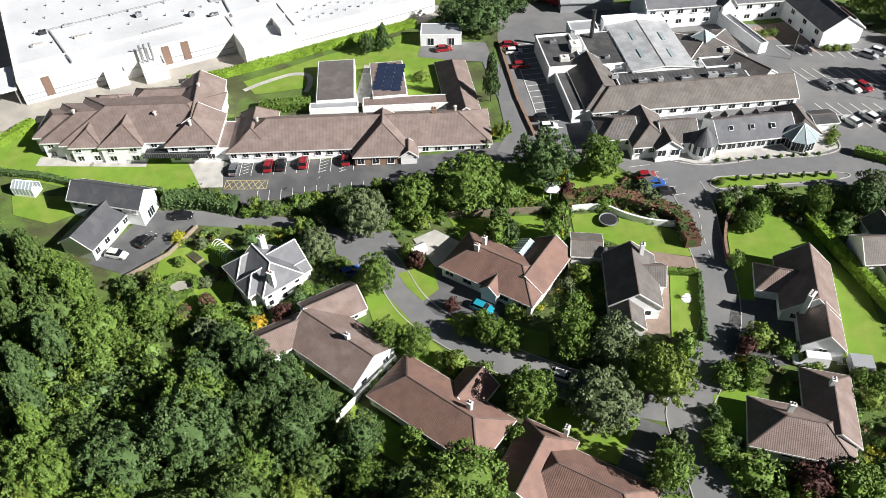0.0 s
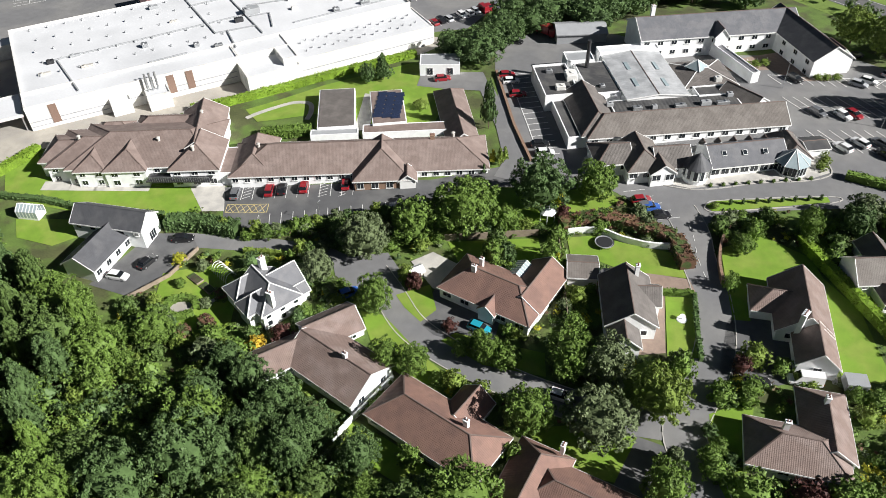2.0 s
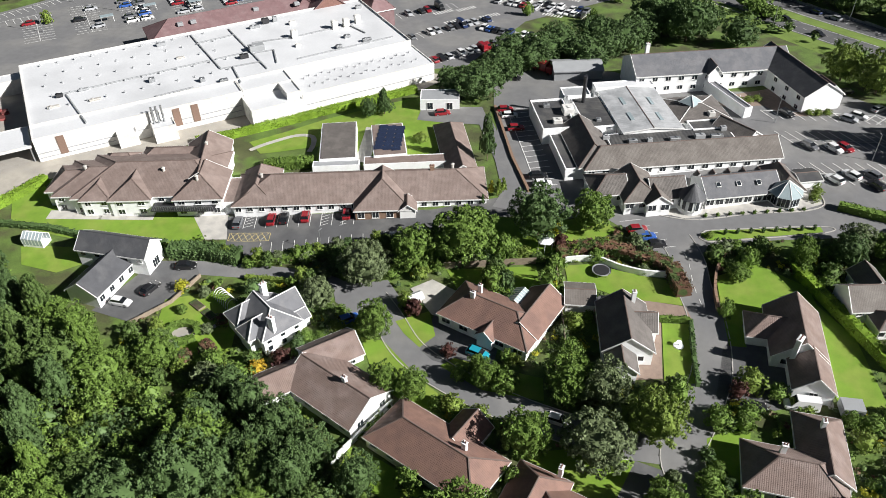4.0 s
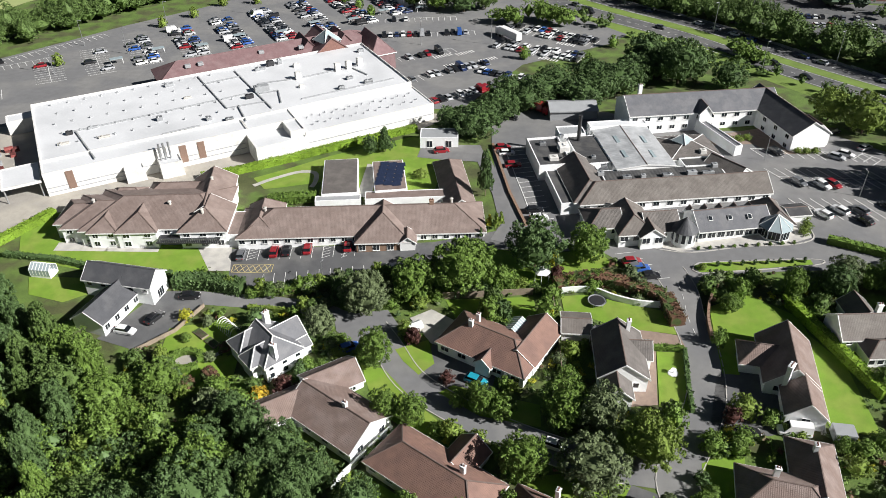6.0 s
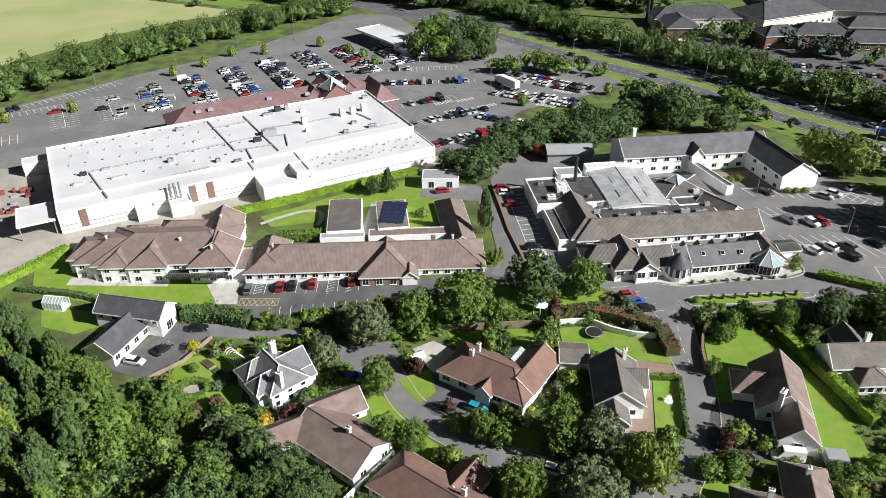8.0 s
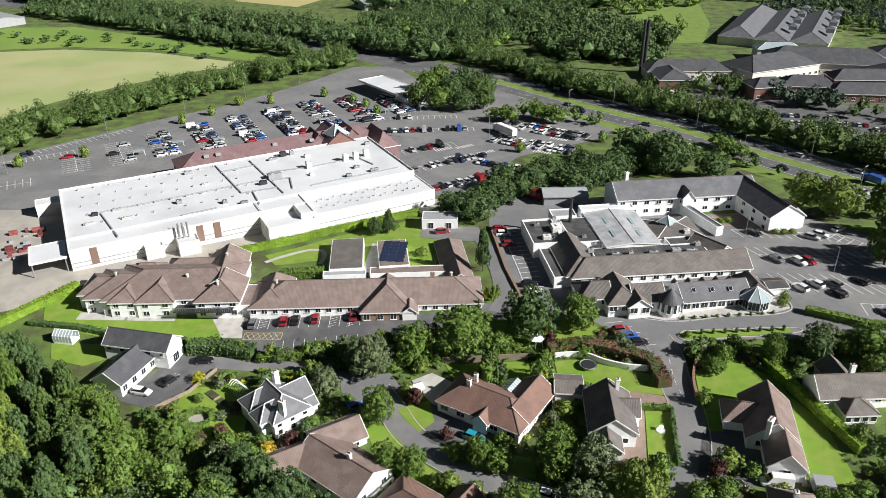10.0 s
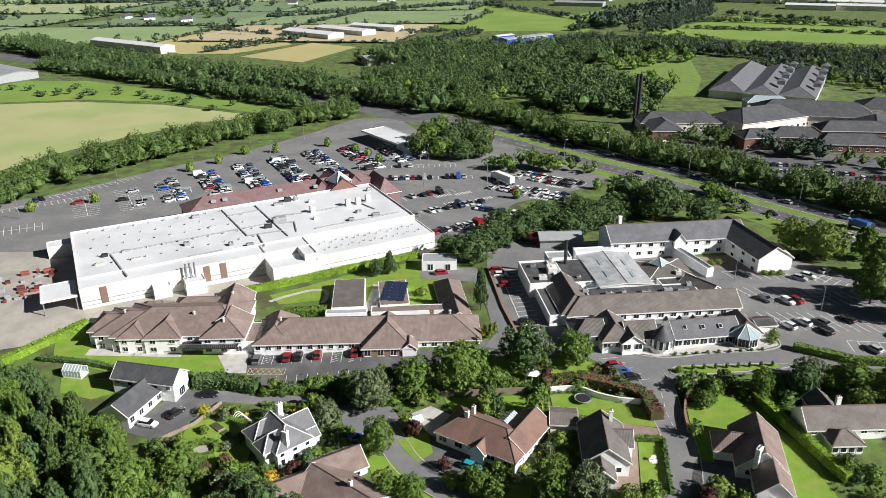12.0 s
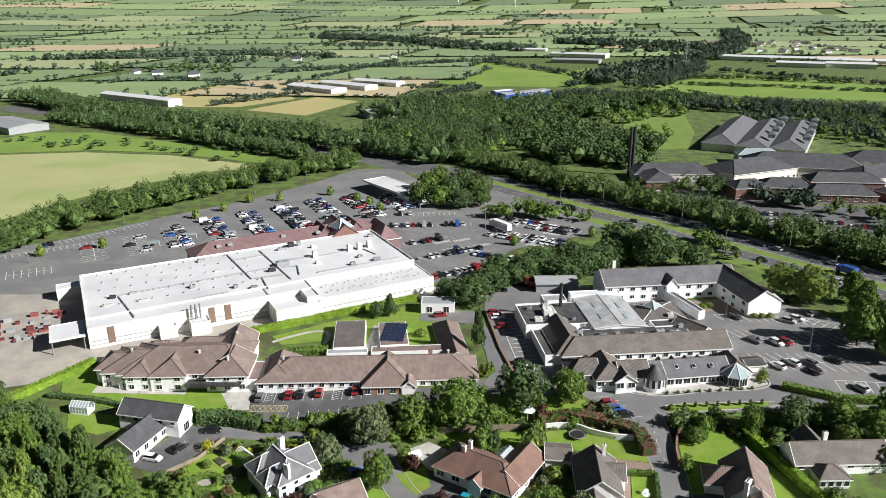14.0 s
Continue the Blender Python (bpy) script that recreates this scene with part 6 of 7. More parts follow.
for x, y, w, d, h, key in ((34.5, 152.0, 1.6, 1.0, 0.9, "clad_grey"), (40.5, 150.4, 2.2, 1.2, 0.8, "steel"), (44.5, 150.8, 1.2, 1.0, 0.9, "clad_grey"), (50.5, 151.4, 2.6, 1.2, 0.8, "steel"), (56.5, 152.4, 2.4, 1.2, 1.0, "clad_grey"), (60.5, 152.6, 3.0, 1.0, 0.8, "steel"), (63.0, 156.2, 1.4, 1.2, 0.9, "clad_grey"), (34.0, 160.5, 1.2, 1.2, 0.8, "steel"), (36.0, 156.0, 1.4, 1.0, 0.7, "steel"), (27.0, 165.0, 2.6, 3.4, 1.6, "clad_white"), (24.0, 160.0, 2.2, 1.8, 1.0, "clad_white"), (22.0, 168.0, 1.6, 1.2, 0.8, "steel"), (62.0, 163.0, 1.6, 1.4, 1.2, "clad_white")):
    bm = bmesh.new()
    box(bm, -w / 2, -d / 2, 0, w / 2, d / 2, h, 0.06)
    tube(bm, w * 0.2, 0, h - 0.05, h + 0.18, min(w, d) * 0.3, None, 10)
    part("roof_unit", bm, M[key], hotel, at=on(hotel, x, y, 3.4, 5.6))
bm = bmesh.new()
tube(bm, 0, 0, 3, 10.5, 0.5, 0.45, 12), tube(bm, 0, 0, 10.4, 10.8, 0.56, 0.56, 12)
part("flue", bm, M["dark_metal"], hotel, "tall black steel flue", on(hotel, 31.5, 170.0, 0))
wing(hotel, 76.2, 137.6, 8, 5.5, 5.0, 2.6, 0.6, roof="flat_roof", wall=WALL, over=0.3)
chimney(bed, 50.5, 188.8, 7.5, 10.3, 1.0, 0.9, 7)
for k in range(9):
    u = 52.0 + k * 2.6
    tree(u, 126.4 + (u - 52) * 0.06, 0.45, 0.8, "leaf_mid", "bush", "shrub", "small round shrub in the terrace border", "terrace shrubs", 700)
for k in range(8):
    tree(54.5 + 2.6 * k, 120.6 + 0.1 * k, 0.4, 1.3, "leaf_dark", "bush", "shrub", "small clipped shrub on the grass island", "island shrubs", 700)
for x, y, r in ((72.5, 174, 1.4), (75.0, 174.6, 1.4), (77.5, 175.2, 1.3), (87.5, 166.6, 1.1), (89.5, 166.4, 1.2), (92, 166.4, 1.1), (51.2, 119.8, 0.9), (76.2, 131.2, 1.3), (77.6, 133.4, 1.3), (78.2, 136.2, 1.2)):
    tree(x, y, r, 1.3, "leaf_light", "bush", "shrub", "yellow-green shrub in a paved bed", "", 700)

# ---- care home details ----
for i in range(3):
    for k in range(6):
        bm = bmesh.new()
        box(bm, -1.05, -0.95, 0, 1.05, 0.95, 0.06, 0.015)
        part("solar_panel", bm, M["solar"], care, at=on(care, -19.4 + 2.15 * i + 0.1 * k, 152.6 + 1.95 * k - 0.25 * i, 3.72, 8) @ pose(0, 0, 0, 0, 0, 0))
for x0, x1, y in ((-67, -53.2, 128.2),):
    bm = bmesh.new()
    box(bm, x0, y, -0.18, x1, y + 3.2, 0.0)
    bal = part("balcony", bm, M["dark_metal"], care, "dark balcony along the upper floor", on(care, 0, 0, 2.5))
    for k in range(29):
        bm = bmesh.new()
        box(bm, -0.02, -0.02, 0, 0.02, 0.02, 1.05)
        part("baluster", bm, M["steel"], bal, at=pose(x0 + (x1 - x0) * k / 28, y + 0.05, 0))
    bm = bmesh.new()
    box(bm, x0, y, 1.02, x1, y + 0.09, 1.1)
    part("handrail", bm, M["steel"], bal)
for x, y, z in ((-84, 138.6, 6.8), (-66, 137.8, 6.8), (-57.5, 134.2, 7.0), (-59.2, 148.5, 7.0), (-44, 137, 5.6), (-1.5, 141, 5.6)):
    bm = bmesh.new()
    tube(bm, 0, 0, -0.6, 0.7, 0.35, 0.35, 10), tube(bm, 0, 0, 0.65, 0.85, 0.5, 0.2, 10)
    part("roof_vent", bm, M["paving"], care, at=on(care, x, y, z))
chimney(care, -6.0, 138.6, 5.2, 7.2, 1.0, 0.8, 3, "brown_brick")
for x in (-88, -82, -76.5, -70.5):
    drape("terrace_strip", [(x - 3.0, 128.6), (x + 3.2, 128.6), (x + 3.2, 131.6), (x - 3.0, 131.6)], PV, 0.12, "pale paved strip along the care home wall", "terrace")
drape("garden_path", along(curved([(-52, 156.5), (-48, 160), (-42, 163.5), (-37.5, 163), (-36.5, 159), (-37, 155.5)]), 1.3), PV, 0.14, "pale winding garden path", "path")
drape("service_court", [(-25, 150), (-21.5, 150), (-20.5, 166), (-24, 167)], PV, 0.13, "paved service court between wings", "yard")
drape("red_car_court", [(-4, 168), (-11, 170), (-10, 177), (6, 176), (8, 166)], A, 0.12, "asphalt court before the outbuilding", "yard")
car("red_car", -4.5, 172.6, 10, label="red car parked before a white outbuilding")
drape("lane_kerb", along([(9.4, 176), (12.6, 150), (15.6, 136.4)], 0.6), M["brown_brick"], 0.15, "low brick kerb beside the parking lane", "kerb", thick=0.5)
drape("hotel_lane", along([(6.6, 168), (10.2, 150), (11.5, 137), (9, 131)], 3.6), A, 0.1, "narrow asphalt lane beside the care home", "road")

# ---- supermarket details ----
def onm(u, v, z, turn=0):
    return on(market, *sm(u, v), z, SMA + turn)


for i in range(11):
    for k in range(5):
        bm = bmesh.new()
        tube(bm, 0, 0, 0, 0.55, 0.24, 0.2, 8)
        part("roof_cowl", bm, M["clad_grey"], market, at=onm(5 + 4.6 * i + 1.2 * (k % 2), 15.5 + 7.2 * k, 6.22))
for i in range(18):
    for k in range(2):
        bm = bmesh.new()
        tube(bm, 0, 0, 0, 0.45, 0.22, 0.18, 8)
        part("roof_cowl", bm, M["clad_grey"], market, at=onm(68 + 1.9 * i, -2.6 + 5.0 * k + 1.1 * (i % 2), 4.92))
for u, v, w, d, h, key in ((61.7, 24.6, 4.4, 2.4, 1.7, "clad_grey"), (57, 21, 2.4, 1.2, 1.2, "dark_metal"), (74.2, 27.8, 1.8, 1.6, 2.2, "clad_white"), (87.3, 28.3, 1.8, 1.6, 2.4, "clad_white"), (91, 28.2, 1.8, 1.6, 2.4, "clad_white"), (95.1, 29, 1.8, 1.6, 2.4, "clad_white"), (83, 14, 1.8, 1.2, 1.0, "steel"), (92, 14.5, 2.8, 1.0, 1.0, "steel"), (88, 20, 2.0, 1.4, 0.8, "steel"), (66, 41, 3.2, 1.2, 0.9, "steel"), (38, 42, 2.6, 1.4, 0.9, "clad_grey"), (8, 21.5, 1.8, 1.2, 0.9, "dark_metal"), (14, 22.4, 2.6, 1.0, 0.6, "clad_grey"), (31, 18.6, 1.6, 1.4, 1.1, "steel"), (6, 16, 3.0, 1.0, 0.5, "paving"), (16, 15, 3.0, 1.0, 0.5, "paving"), (43, 12, 1.4, 1.4, 1.0, "steel"), (48, 9, 2.2, 1.2, 0.8, "steel"), (73, 21, 1.6, 1.2, 0.8, "clad_white"), (77, 38, 2.0, 1.2, 1.0, "clad_white"), (100, 40, 2.0, 1.2, 1.0, "steel"), (70, 43, 2.2, 1.4, 1.6, "dark_metal"), (73, 43, 1.4, 1.2, 1.6, "steel"), (41, 30, 2.4, 0.8, 0.5, "paving")):
    bm = bmesh.new()
    box(bm, -w / 2, -d / 2, 0.15, w / 2, d / 2, h, 0.07)
    box(bm, -w / 2 + 0.1, -d / 2 + 0.1, 0, w / 2 - 0.1, d / 2 - 0.1, 0.2)
    tube(bm, -w * 0.2, 0, h - 0.02, h + 0.2, d * 0.3, None, 12)
    part("roof_plant", bm, M[key], market, at=onm(u, v, 6.22))
for u0, v0, u1, v1 in ((58.6, 43.8, 60.5, 10.6), (8.0, 22.6, 48, 24.0), (47.3, 45, 49.2, 17), (49.2, 17, 60, 16), (51.8, 6, 52.5, 17), (12.3, 3, 9.6, 22), (60.5, 24.5, 49.6, 24), (62, 30, 74, 28), (64, 13, 66, 22), (66, 22, 60.6, 22.6), (74, 28, 96, 28.8), (92, 28, 94, 20), (70, 12.6, 100, 13.4), (47.5, 38, 58.8, 38.6), (30, 9, 40, 9.4)):
    bm = bmesh.new()
    ln = math.hypot(u1 - u0, v1 - v0)
    box(bm, 0, -0.2, 0.1, ln, 0.2, 0.34, 0.04)
    part("roof_duct", bm, M["clad_grey"], market, at=onm(u0, v0, 6.22, math.degrees(math.atan2(v1 - v0, u1 - u0))))
for u in (5.6, 33.2, 37.9):
    bm = bmesh.new()
    box(bm, -0.9, -0.12, 0, 0.9, 0.05, 4.8)
    part("tall_panel", bm, M["door_brown"], market, at=onm(u, 0.78, 1.0))
for u, v, ln, w, h in ((20.4, -0.4, 4.8, 3.0, 3.2), (29.2, -1.2, 5.6, 5.0, 3.6), (57.2, -3.6, 14, 9.0, 4.4), (62.4, -2.6, 4.0, 7.4, 6.0)):
    flat_block(market, *sm(u, v), SMA, ln, w, h, "clad_white", "membrane", 0.3, -3)
for u in (27.4, 28.5, 29.8):
    bm = bmesh.new()
    tube(bm, 0, 0, 3.5, 8.2, 0.28, 0.28, 10)
    part("flue", bm, M["steel"], market, at=onm(u, -0.4, 0))
for u0, u1, z, v in ((0, 17.6, 1.0, 0.8), (0, 26, 2.2, 0.8), (32.4, 49.6, 1.0, 0.8), (32.4, 49.6, 2.4, 0.8), (65, 103.2, 1.8, -6.4)):
    bm = bmesh.new()
    box(bm, u0, -0.1, z, u1, 0.02, z + 0.18)
    part("wall_band", bm, M["clad_grey"], market, at=onm(0, v, 0))
flat_block(market, *sm(-5.4, 7), SMA, 9, 11, 4.4, "clad_white", "membrane", 0.2, 3.9)
for u, v in ((-9.4, 2), (-1.4, 2), (-9.4, 12), (-1.4, 12)):
    bm = bmesh.new()
    tube(bm, 0, 0, -3, 4.0, 0.18, 0.18, 8)
    part("canopy_post", bm, M["steel"], market, at=onm(u, v, 0))
flat_block(market, *sm(-4, 46), SMA, 7, 5, 4.0, "clad_white", "membrane", 0.2, -3)
flat_block(market, *sm(1.5, 24), SMA, 2.6, 46, 3.0, "clad_white", "membrane", 0.2, -3)
turret(market, *sm(92.5, 51), 4.6, 8.4, 12.0, 4, "roof_plum", "glass_roof", "white-framed glass pyramid over the entrance", True)
for u in (86, 99):
    wing(market, *sm(u, 56), SMA + 90, 10, 7.0, 5.6, 3.6, roof="roof_plum", wall="roof_plum", trim="roof_plum", ridge="roof_plum", base=2)
for k, (u, v) in enumerate(((46, 52.5), (50, 52.5), (70, 53), (83, 51), (80, 55))):
    bm = bmesh.new()
    box(bm, -0.9, -0.7, 0, 0.9, 0.7, 1.0, 0.1)
    part("roof_hood", bm, M["clad_grey"], market, at=onm(u, v, 7.0))
wing(market, *sm(108, 47), SMA + 90, 16, 9, 4.6, 4.2, (4.5, 0), "roof_plum", "roof_plum", base=-3, trim="trim_white", ridge="roof_plum")
for k in range(9):
    t = thing("trolley_bay", *sm(28 + 15 * k, 92 + 4 * (k % 2)), SMA, "small white trolley shelter", "trolley bay", "trolley bays")
    bm = bmesh.new()
    box(bm, -2.2, -1.2, 2.0, 2.2, 1.2, 2.12, 0.03)
    part("roof", bm, M["glass_roof"], t)
    for sx in (-2, 2):
        for sy in (-1, 1):
            bm = bmesh.new()
            tube(bm, sx, sy, 0, 2.0, 0.06, None, 6)
            part("post", bm, M["trim_white"], t)
M["crate"] = mat("crate", (0.2, 0.055, 0.05), 0.6, vary=0.3, bump=0.0, per_object=0.5)
yr = random.Random(6)
for k in range(34):
    u, v = yr.uniform(-30, -6), yr.uniform(15, 34)
    w, d, h = yr.uniform(0.8, 2.4), yr.uniform(0.8, 1.6), yr.uniform(0.6, 1.8)
    t = thing("crate_stack", *sm(u, v), SMA + yr.uniform(-6, 6), "stack of crates and roll cages in the service yard", "crates", "yard crates")
    for i in range(2):
        bm = bmesh.new()
        box(bm, -w / 2, -d / 2, i * h / 2, w / 2, d / 2, (i + 1) * h / 2 - 0.05, 0.04)
        part("crate", bm, M["crate" if k % 2 else "clad_grey"], t)
lorry = thing("lorry", 18.5, 268, 125, "white articulated lorry standing in the car park", "lorry")
bm = bmesh.new()
box(bm, -6.5, -1.25, 1.1, 4.2, 1.25, 3.9, 0.06)
part("trailer", bm, M["trim_white"], lorry)
bm = bmesh.new()
box(bm, 4.5, -1.2, 0.6, 6.6, 1.2, 3.2, 0.15)
part("cab", bm, M["white_car"], lorry)
for px in (-5.5, -4.3, 3.4, 5.6):
    for sy in (-1, 1):
        part("wheel", CAR_MESH["wheel"], None, lorry, at=pose(px, sy * 1.1, 0.5) @ Matrix.Scale(1.55, 4))
for x, y, a, key, lab in ((23.6, 197.6, -40, "red_car", "red box lorry parked behind the hotel"), (134, 206, 118, "blue_car", "blue tanker lorry on the main road")):
    t = thing("lorry", x, y, a, lab, "lorry")
    bm = bmesh.new()
    box(bm, -3, -1.2, 0.9, 2.0, 1.2, 3.2, 0.1)
    part("load_box", bm, M[key], t)
    bm = bmesh.new()
    box(bm, 2.1, -1.1, 0.5, 3.9, 1.1, 2.6, 0.15)
    part("cab", bm, M[key], t)
    for px in (-2, 2.9):
        for sy in (-1, 1):
            part("wheel", CAR_MESH["wheel"], None, t, at=pose(px, sy * 1.05, 0.45) @ Matrix.Scale(1.4, 4))
car("white_car", 30.6, 192.6, 5, True, True, label="white panel van parked behind the hotel")

# ---- garden things ----
def wall_line(name, points, width, height, key, label, step=2.5):
    bm = bmesh.new()
    for (x0, y0), (x1, y1) in zip(points, points[1:]):
        n = max(1, int(math.hypot(x1 - x0, y1 - y0) / step))
        for k in range(n):
            ax, ay, bx, by = x0 + (x1 - x0) * k / n, y0 + (y1 - y0) * k / n, x0 + (x1 - x0) * (k + 1) / n, y0 + (y1 - y0) * (k + 1) / n
            mx, my, ln = (ax + bx) / 2, (ay + by) / 2, math.hypot(bx - ax, by - ay)
            bmesh.ops.create_cube(bm, size=1, matrix=Matrix.LocRotScale((mx, my, gz(mx, my) + height / 2 - 0.3), Euler((0, 0, math.atan2(by - ay, bx - ax))), (ln + 0.06, width, height + 0.6)))
    me = bpy.data.meshes.new(name)
    bm.to_mesh(me), bm.free()
    me.materials.append(M[key])
    return tagged(new(name, me), label, name.replace("_", " "), kind="structure")


wall_line("garden_wall", [(-11.0, 79.4), (-19.8, 68.0)], 0.35, 1.3, "render_white", "long white garden wall between bungalows")
wall_line("garden_wall", curved([(21.2, 113.2), (27.1, 113.4), (31.5, 110.8), (36, 109), (40.6, 108.4)]), 0.4, 1.4, "render_white", "curved white garden wall below a hedge")
wall_line("fence", [(-3, 112.2), (6, 112.6), (15.4, 113.0)], 0.12, 1.6, "timber", "weathered timber fence behind a lawn")
wall_line("fence", [(18.6, 84), (19.0, 96), (19.2, 111)], 0.12, 1.7, "timber", "timber fence between two gardens")
wall_line("garden_wall", curved([(47.6, 99), (48.2, 104), (50.0, 109.5), (52.5, 113.5)]), 0.5, 1.2, "brown_brick", "curved dark stone wall at the estate entrance")
wall_line("garden_wall", [(-52, 111), (-55.6, 103.6), (-61.8, 97.9)], 0.25, 0.9, "timber", "low fence along the house yard")
def beside(points, off):
    out = []
    for a, b in zip(points, points[1:]):
        d = Vector((b[0] - a[0], b[1] - a[1])).normalized()
        out.append((a[0] - d.y * off, a[1] + d.x * off))
    return out


wall_line("kerb", beside(R1[4:], 3.3), 0.16, 0.13, "paving", "pale concrete kerb along the estate road", 4)
wall_line("kerb", beside(R1[4:], -3.3), 0.16, 0.13, "paving", "pale concrete kerb along the estate road", 4)
wall_line("kerb", beside(R2[4:], 2.9), 0.16, 0.13, "paving", "pale concrete kerb along the side road", 4)
wall_line("kerb", beside(R2[4:], -2.9), 0.16, 0.13, "paving", "pale concrete kerb along the side road", 4)
wall_line("kerb", [(-51.3, 130.6), (-24, 131.9)], 0.2, 0.16, "paving", "pale kerb before the care home", 4)
wall_line("kerb", curved([(27.1, 136.2), (32.6, 132.0), (47.7, 125.6), (61.8, 127.0), (72.2, 127.3), (77.6, 129.3), (78.0, 134.0)]), 0.25, 0.16, "paving", "pale kerb round the hotel terrace", 4)
wall_line("kerb", curved([(49.2, 119.6), (50.4, 121.4), (54, 121.9), (74.4, 122.2), (74.5, 120.2), (53.9, 118.5), (50.4, 118.5), (49.2, 119.6)]), 0.2, 0.16, "paving", "pale kerb round the grass island", 4)
wall_line("guard_rail", beside(MAIN[28:], 13.2), 0.15, 0.7, "steel", "grey steel guard rail along the main road", 6)
ring = [(-51.2 + 2.9 * math.cos(k * 0.5236), 95.6 + 2.3 * math.sin(k * 0.5236)) for k in range(12)]
hedge("hedge", ring, 1.3, 1.2, "leaf_mid", "ring of low hedge round a small pond")
drape("pond_edge", [(-51.2 + 2.2 * math.cos(k * 0.5236), 95.6 + 1.7 * math.sin(k * 0.5236)) for k in range(12)], M["concrete"], 0.14, "pale stone surround of a small pond", "pond")
for x, y in ((-50.5, 103.0), (-47.6, 100.6)):
    bedb = thing("raised_bed", x, y, -40, "timber-edged raised vegetable bed on a lawn", "raised bed")
    bm = bmesh.new()
    box(bm, -1.6, -0.8, -0.2, 1.6, 0.8, 0.35, 0.04)
    part("frame", bm, M["timber"], bedb)
    bm = bmesh.new()
    box(bm, -1.5, -0.7, 0.2, 1.5, 0.7, 0.4)
    part("soil", bm, M["soil"], bedb)
drape("garden_path", along(curved([(-46.5, 97), (-43.5, 99.5), (-41.5, 100)]), 0.9), PV, 0.15, "short pale garden path", "path")
for x, y in ((-160, 231), (-141, 242), (-118, 284), (-109, 296), (-101, 311), (-87, 314), (-64, 325), (-49, 314), (-42, 306), (-36, 296), (44, 238), (56, 258), (23, 246)):
    tree(x, y, 1.8, 4.2, "leaf_light" if x < -80 else "leaf_mid", "bush", "tree", "small young tree in the car park", "car park trees", 600)
tramp = thing("trampoline", 27.9, 110.0, 0, "round black garden trampoline on a lawn", "trampoline")
bm = bmesh.new()
tube(bm, 0, 0, 0.72, 0.78, 1.55, None, 28)
part("mat", bm, M["dark_metal"], tramp)
bm = bmesh.new()
bmesh.ops.create_cone(bm, cap_ends=False, segments=28, radius1=1.85, radius2=1.85, depth=0.14, matrix=Matrix.Translation((0, 0, 0.75)))
bmesh.ops.create_circle(bm, segments=28, radius=1.85, matrix=Matrix.Translation((0, 0, 0.7)), cap_ends=True)
part("rim", bm, M["clad_grey"], tramp)
for k in range(6):
    bm = bmesh.new()
    tube(bm, 1.75 * math.cos(k * 1.047), 1.75 * math.sin(k * 1.047), 0, 0.72, 0.04, None, 6)
    part("leg", bm, M["steel"], tramp)
fount = thing("bird_bath", 38.7, 91.0, 0, "white stone bird bath on a round base", "bird bath")
bm = bmesh.new()
tube(bm, 0, 0, 0.05, 0.2, 0.95, 0.85, 16), tube(bm, 0, 0, 0.2, 0.85, 0.16, 0.12, 10), tube(bm, 0, 0, 0.85, 1.0, 0.3, 0.5, 14)
part("bowl", bm, M["render_white"], fount)
poly = thing("polytunnel", -45.2, 104.3, -43, "white-ribbed garden polytunnel beside a hedge", "polytunnel")
for k in range(8):
    bm = bmesh.new()
    for i in range(10):
        a, b = math.pi * i / 10, math.pi * (i + 1) / 10
        p, q = Vector((0, 1.3 * math.cos(a), 1.9 * math.sin(a))), Vector((0, 1.3 * math.cos(b), 1.9 * math.sin(b)))
        d = q - p
        bmesh.ops.create_cone(bm, cap_ends=True, segments=5, radius1=0.07, radius2=0.07, depth=d.length, matrix=Matrix.Translation((p + q) / 2) @ d.to_track_quat("Z", "Y").to_matrix().to_4x4())
    part("hoop", bm, M["trim_white"], poly, at=pose(-2.4 + 0.68 * k, 0, 0))
for name, x, y, a, ln, w, lab in (("greenhouse", -89.3, 120.6, -8, 4.6, 2.8, "small white-framed garden greenhouse"), ("conservatory", 11.3, 101.6, 58, 4.2, 3.6, "white glazed conservatory behind a bungalow")):
    t = thing(name, x, y, a, lab, name)
    bm = bmesh.new()
    box(bm, -ln / 2, -w / 2, -0.5, ln / 2, w / 2, 0.5)
    part("base_wall", bm, M["render_white"], t)
    for sgn in (-1, 1):
        bm = bmesh.new()
        slab(bm, [(-ln / 2, sgn * w / 2, 2.0), (ln / 2, sgn * w / 2, 2.0), (ln / 2, 0, 3.0), (-ln / 2, 0, 3.0)], 0.05)
        part("roof_glass", bm, M["glass_roof"], t)
        bm = bmesh.new()
        box(bm, -ln / 2, sgn * w / 2 - 0.03, 0.5, ln / 2, sgn * w / 2 + 0.03, 2.0)
        part("side_glass", bm, M["glass_roof"], t)
        for k in range(7):
            px = -ln / 2 + ln * k / 6
            bm = bmesh.new()
            slab(bm, [(px - 0.06, sgn * (w / 2 + 0.05), 2.05), (px + 0.06, sgn * (w / 2 + 0.05), 2.05), (px + 0.06, 0, 3.08), (px - 0.06, 0, 3.08)], 0.08)
            box(bm, px - 0.05, sgn * w / 2 - 0.06, 0.5, px + 0.05, sgn * w / 2 + 0.06, 2.02)
            part("glazing_bar", bm, M["trim_white"], t)
drape("pale_patio", [(-9.4, 106.6), (-5.2, 109.0), (1.0, 104.6), (-3.0, 98.6), (-5.0, 99.5)], M["paving"], 0.16, "pale pink paved patio beside a bungalow", "patio")
summer = thing("summer_house", -8.2, 102.6, 30, "small cream summer house with a white roof", "summer house")
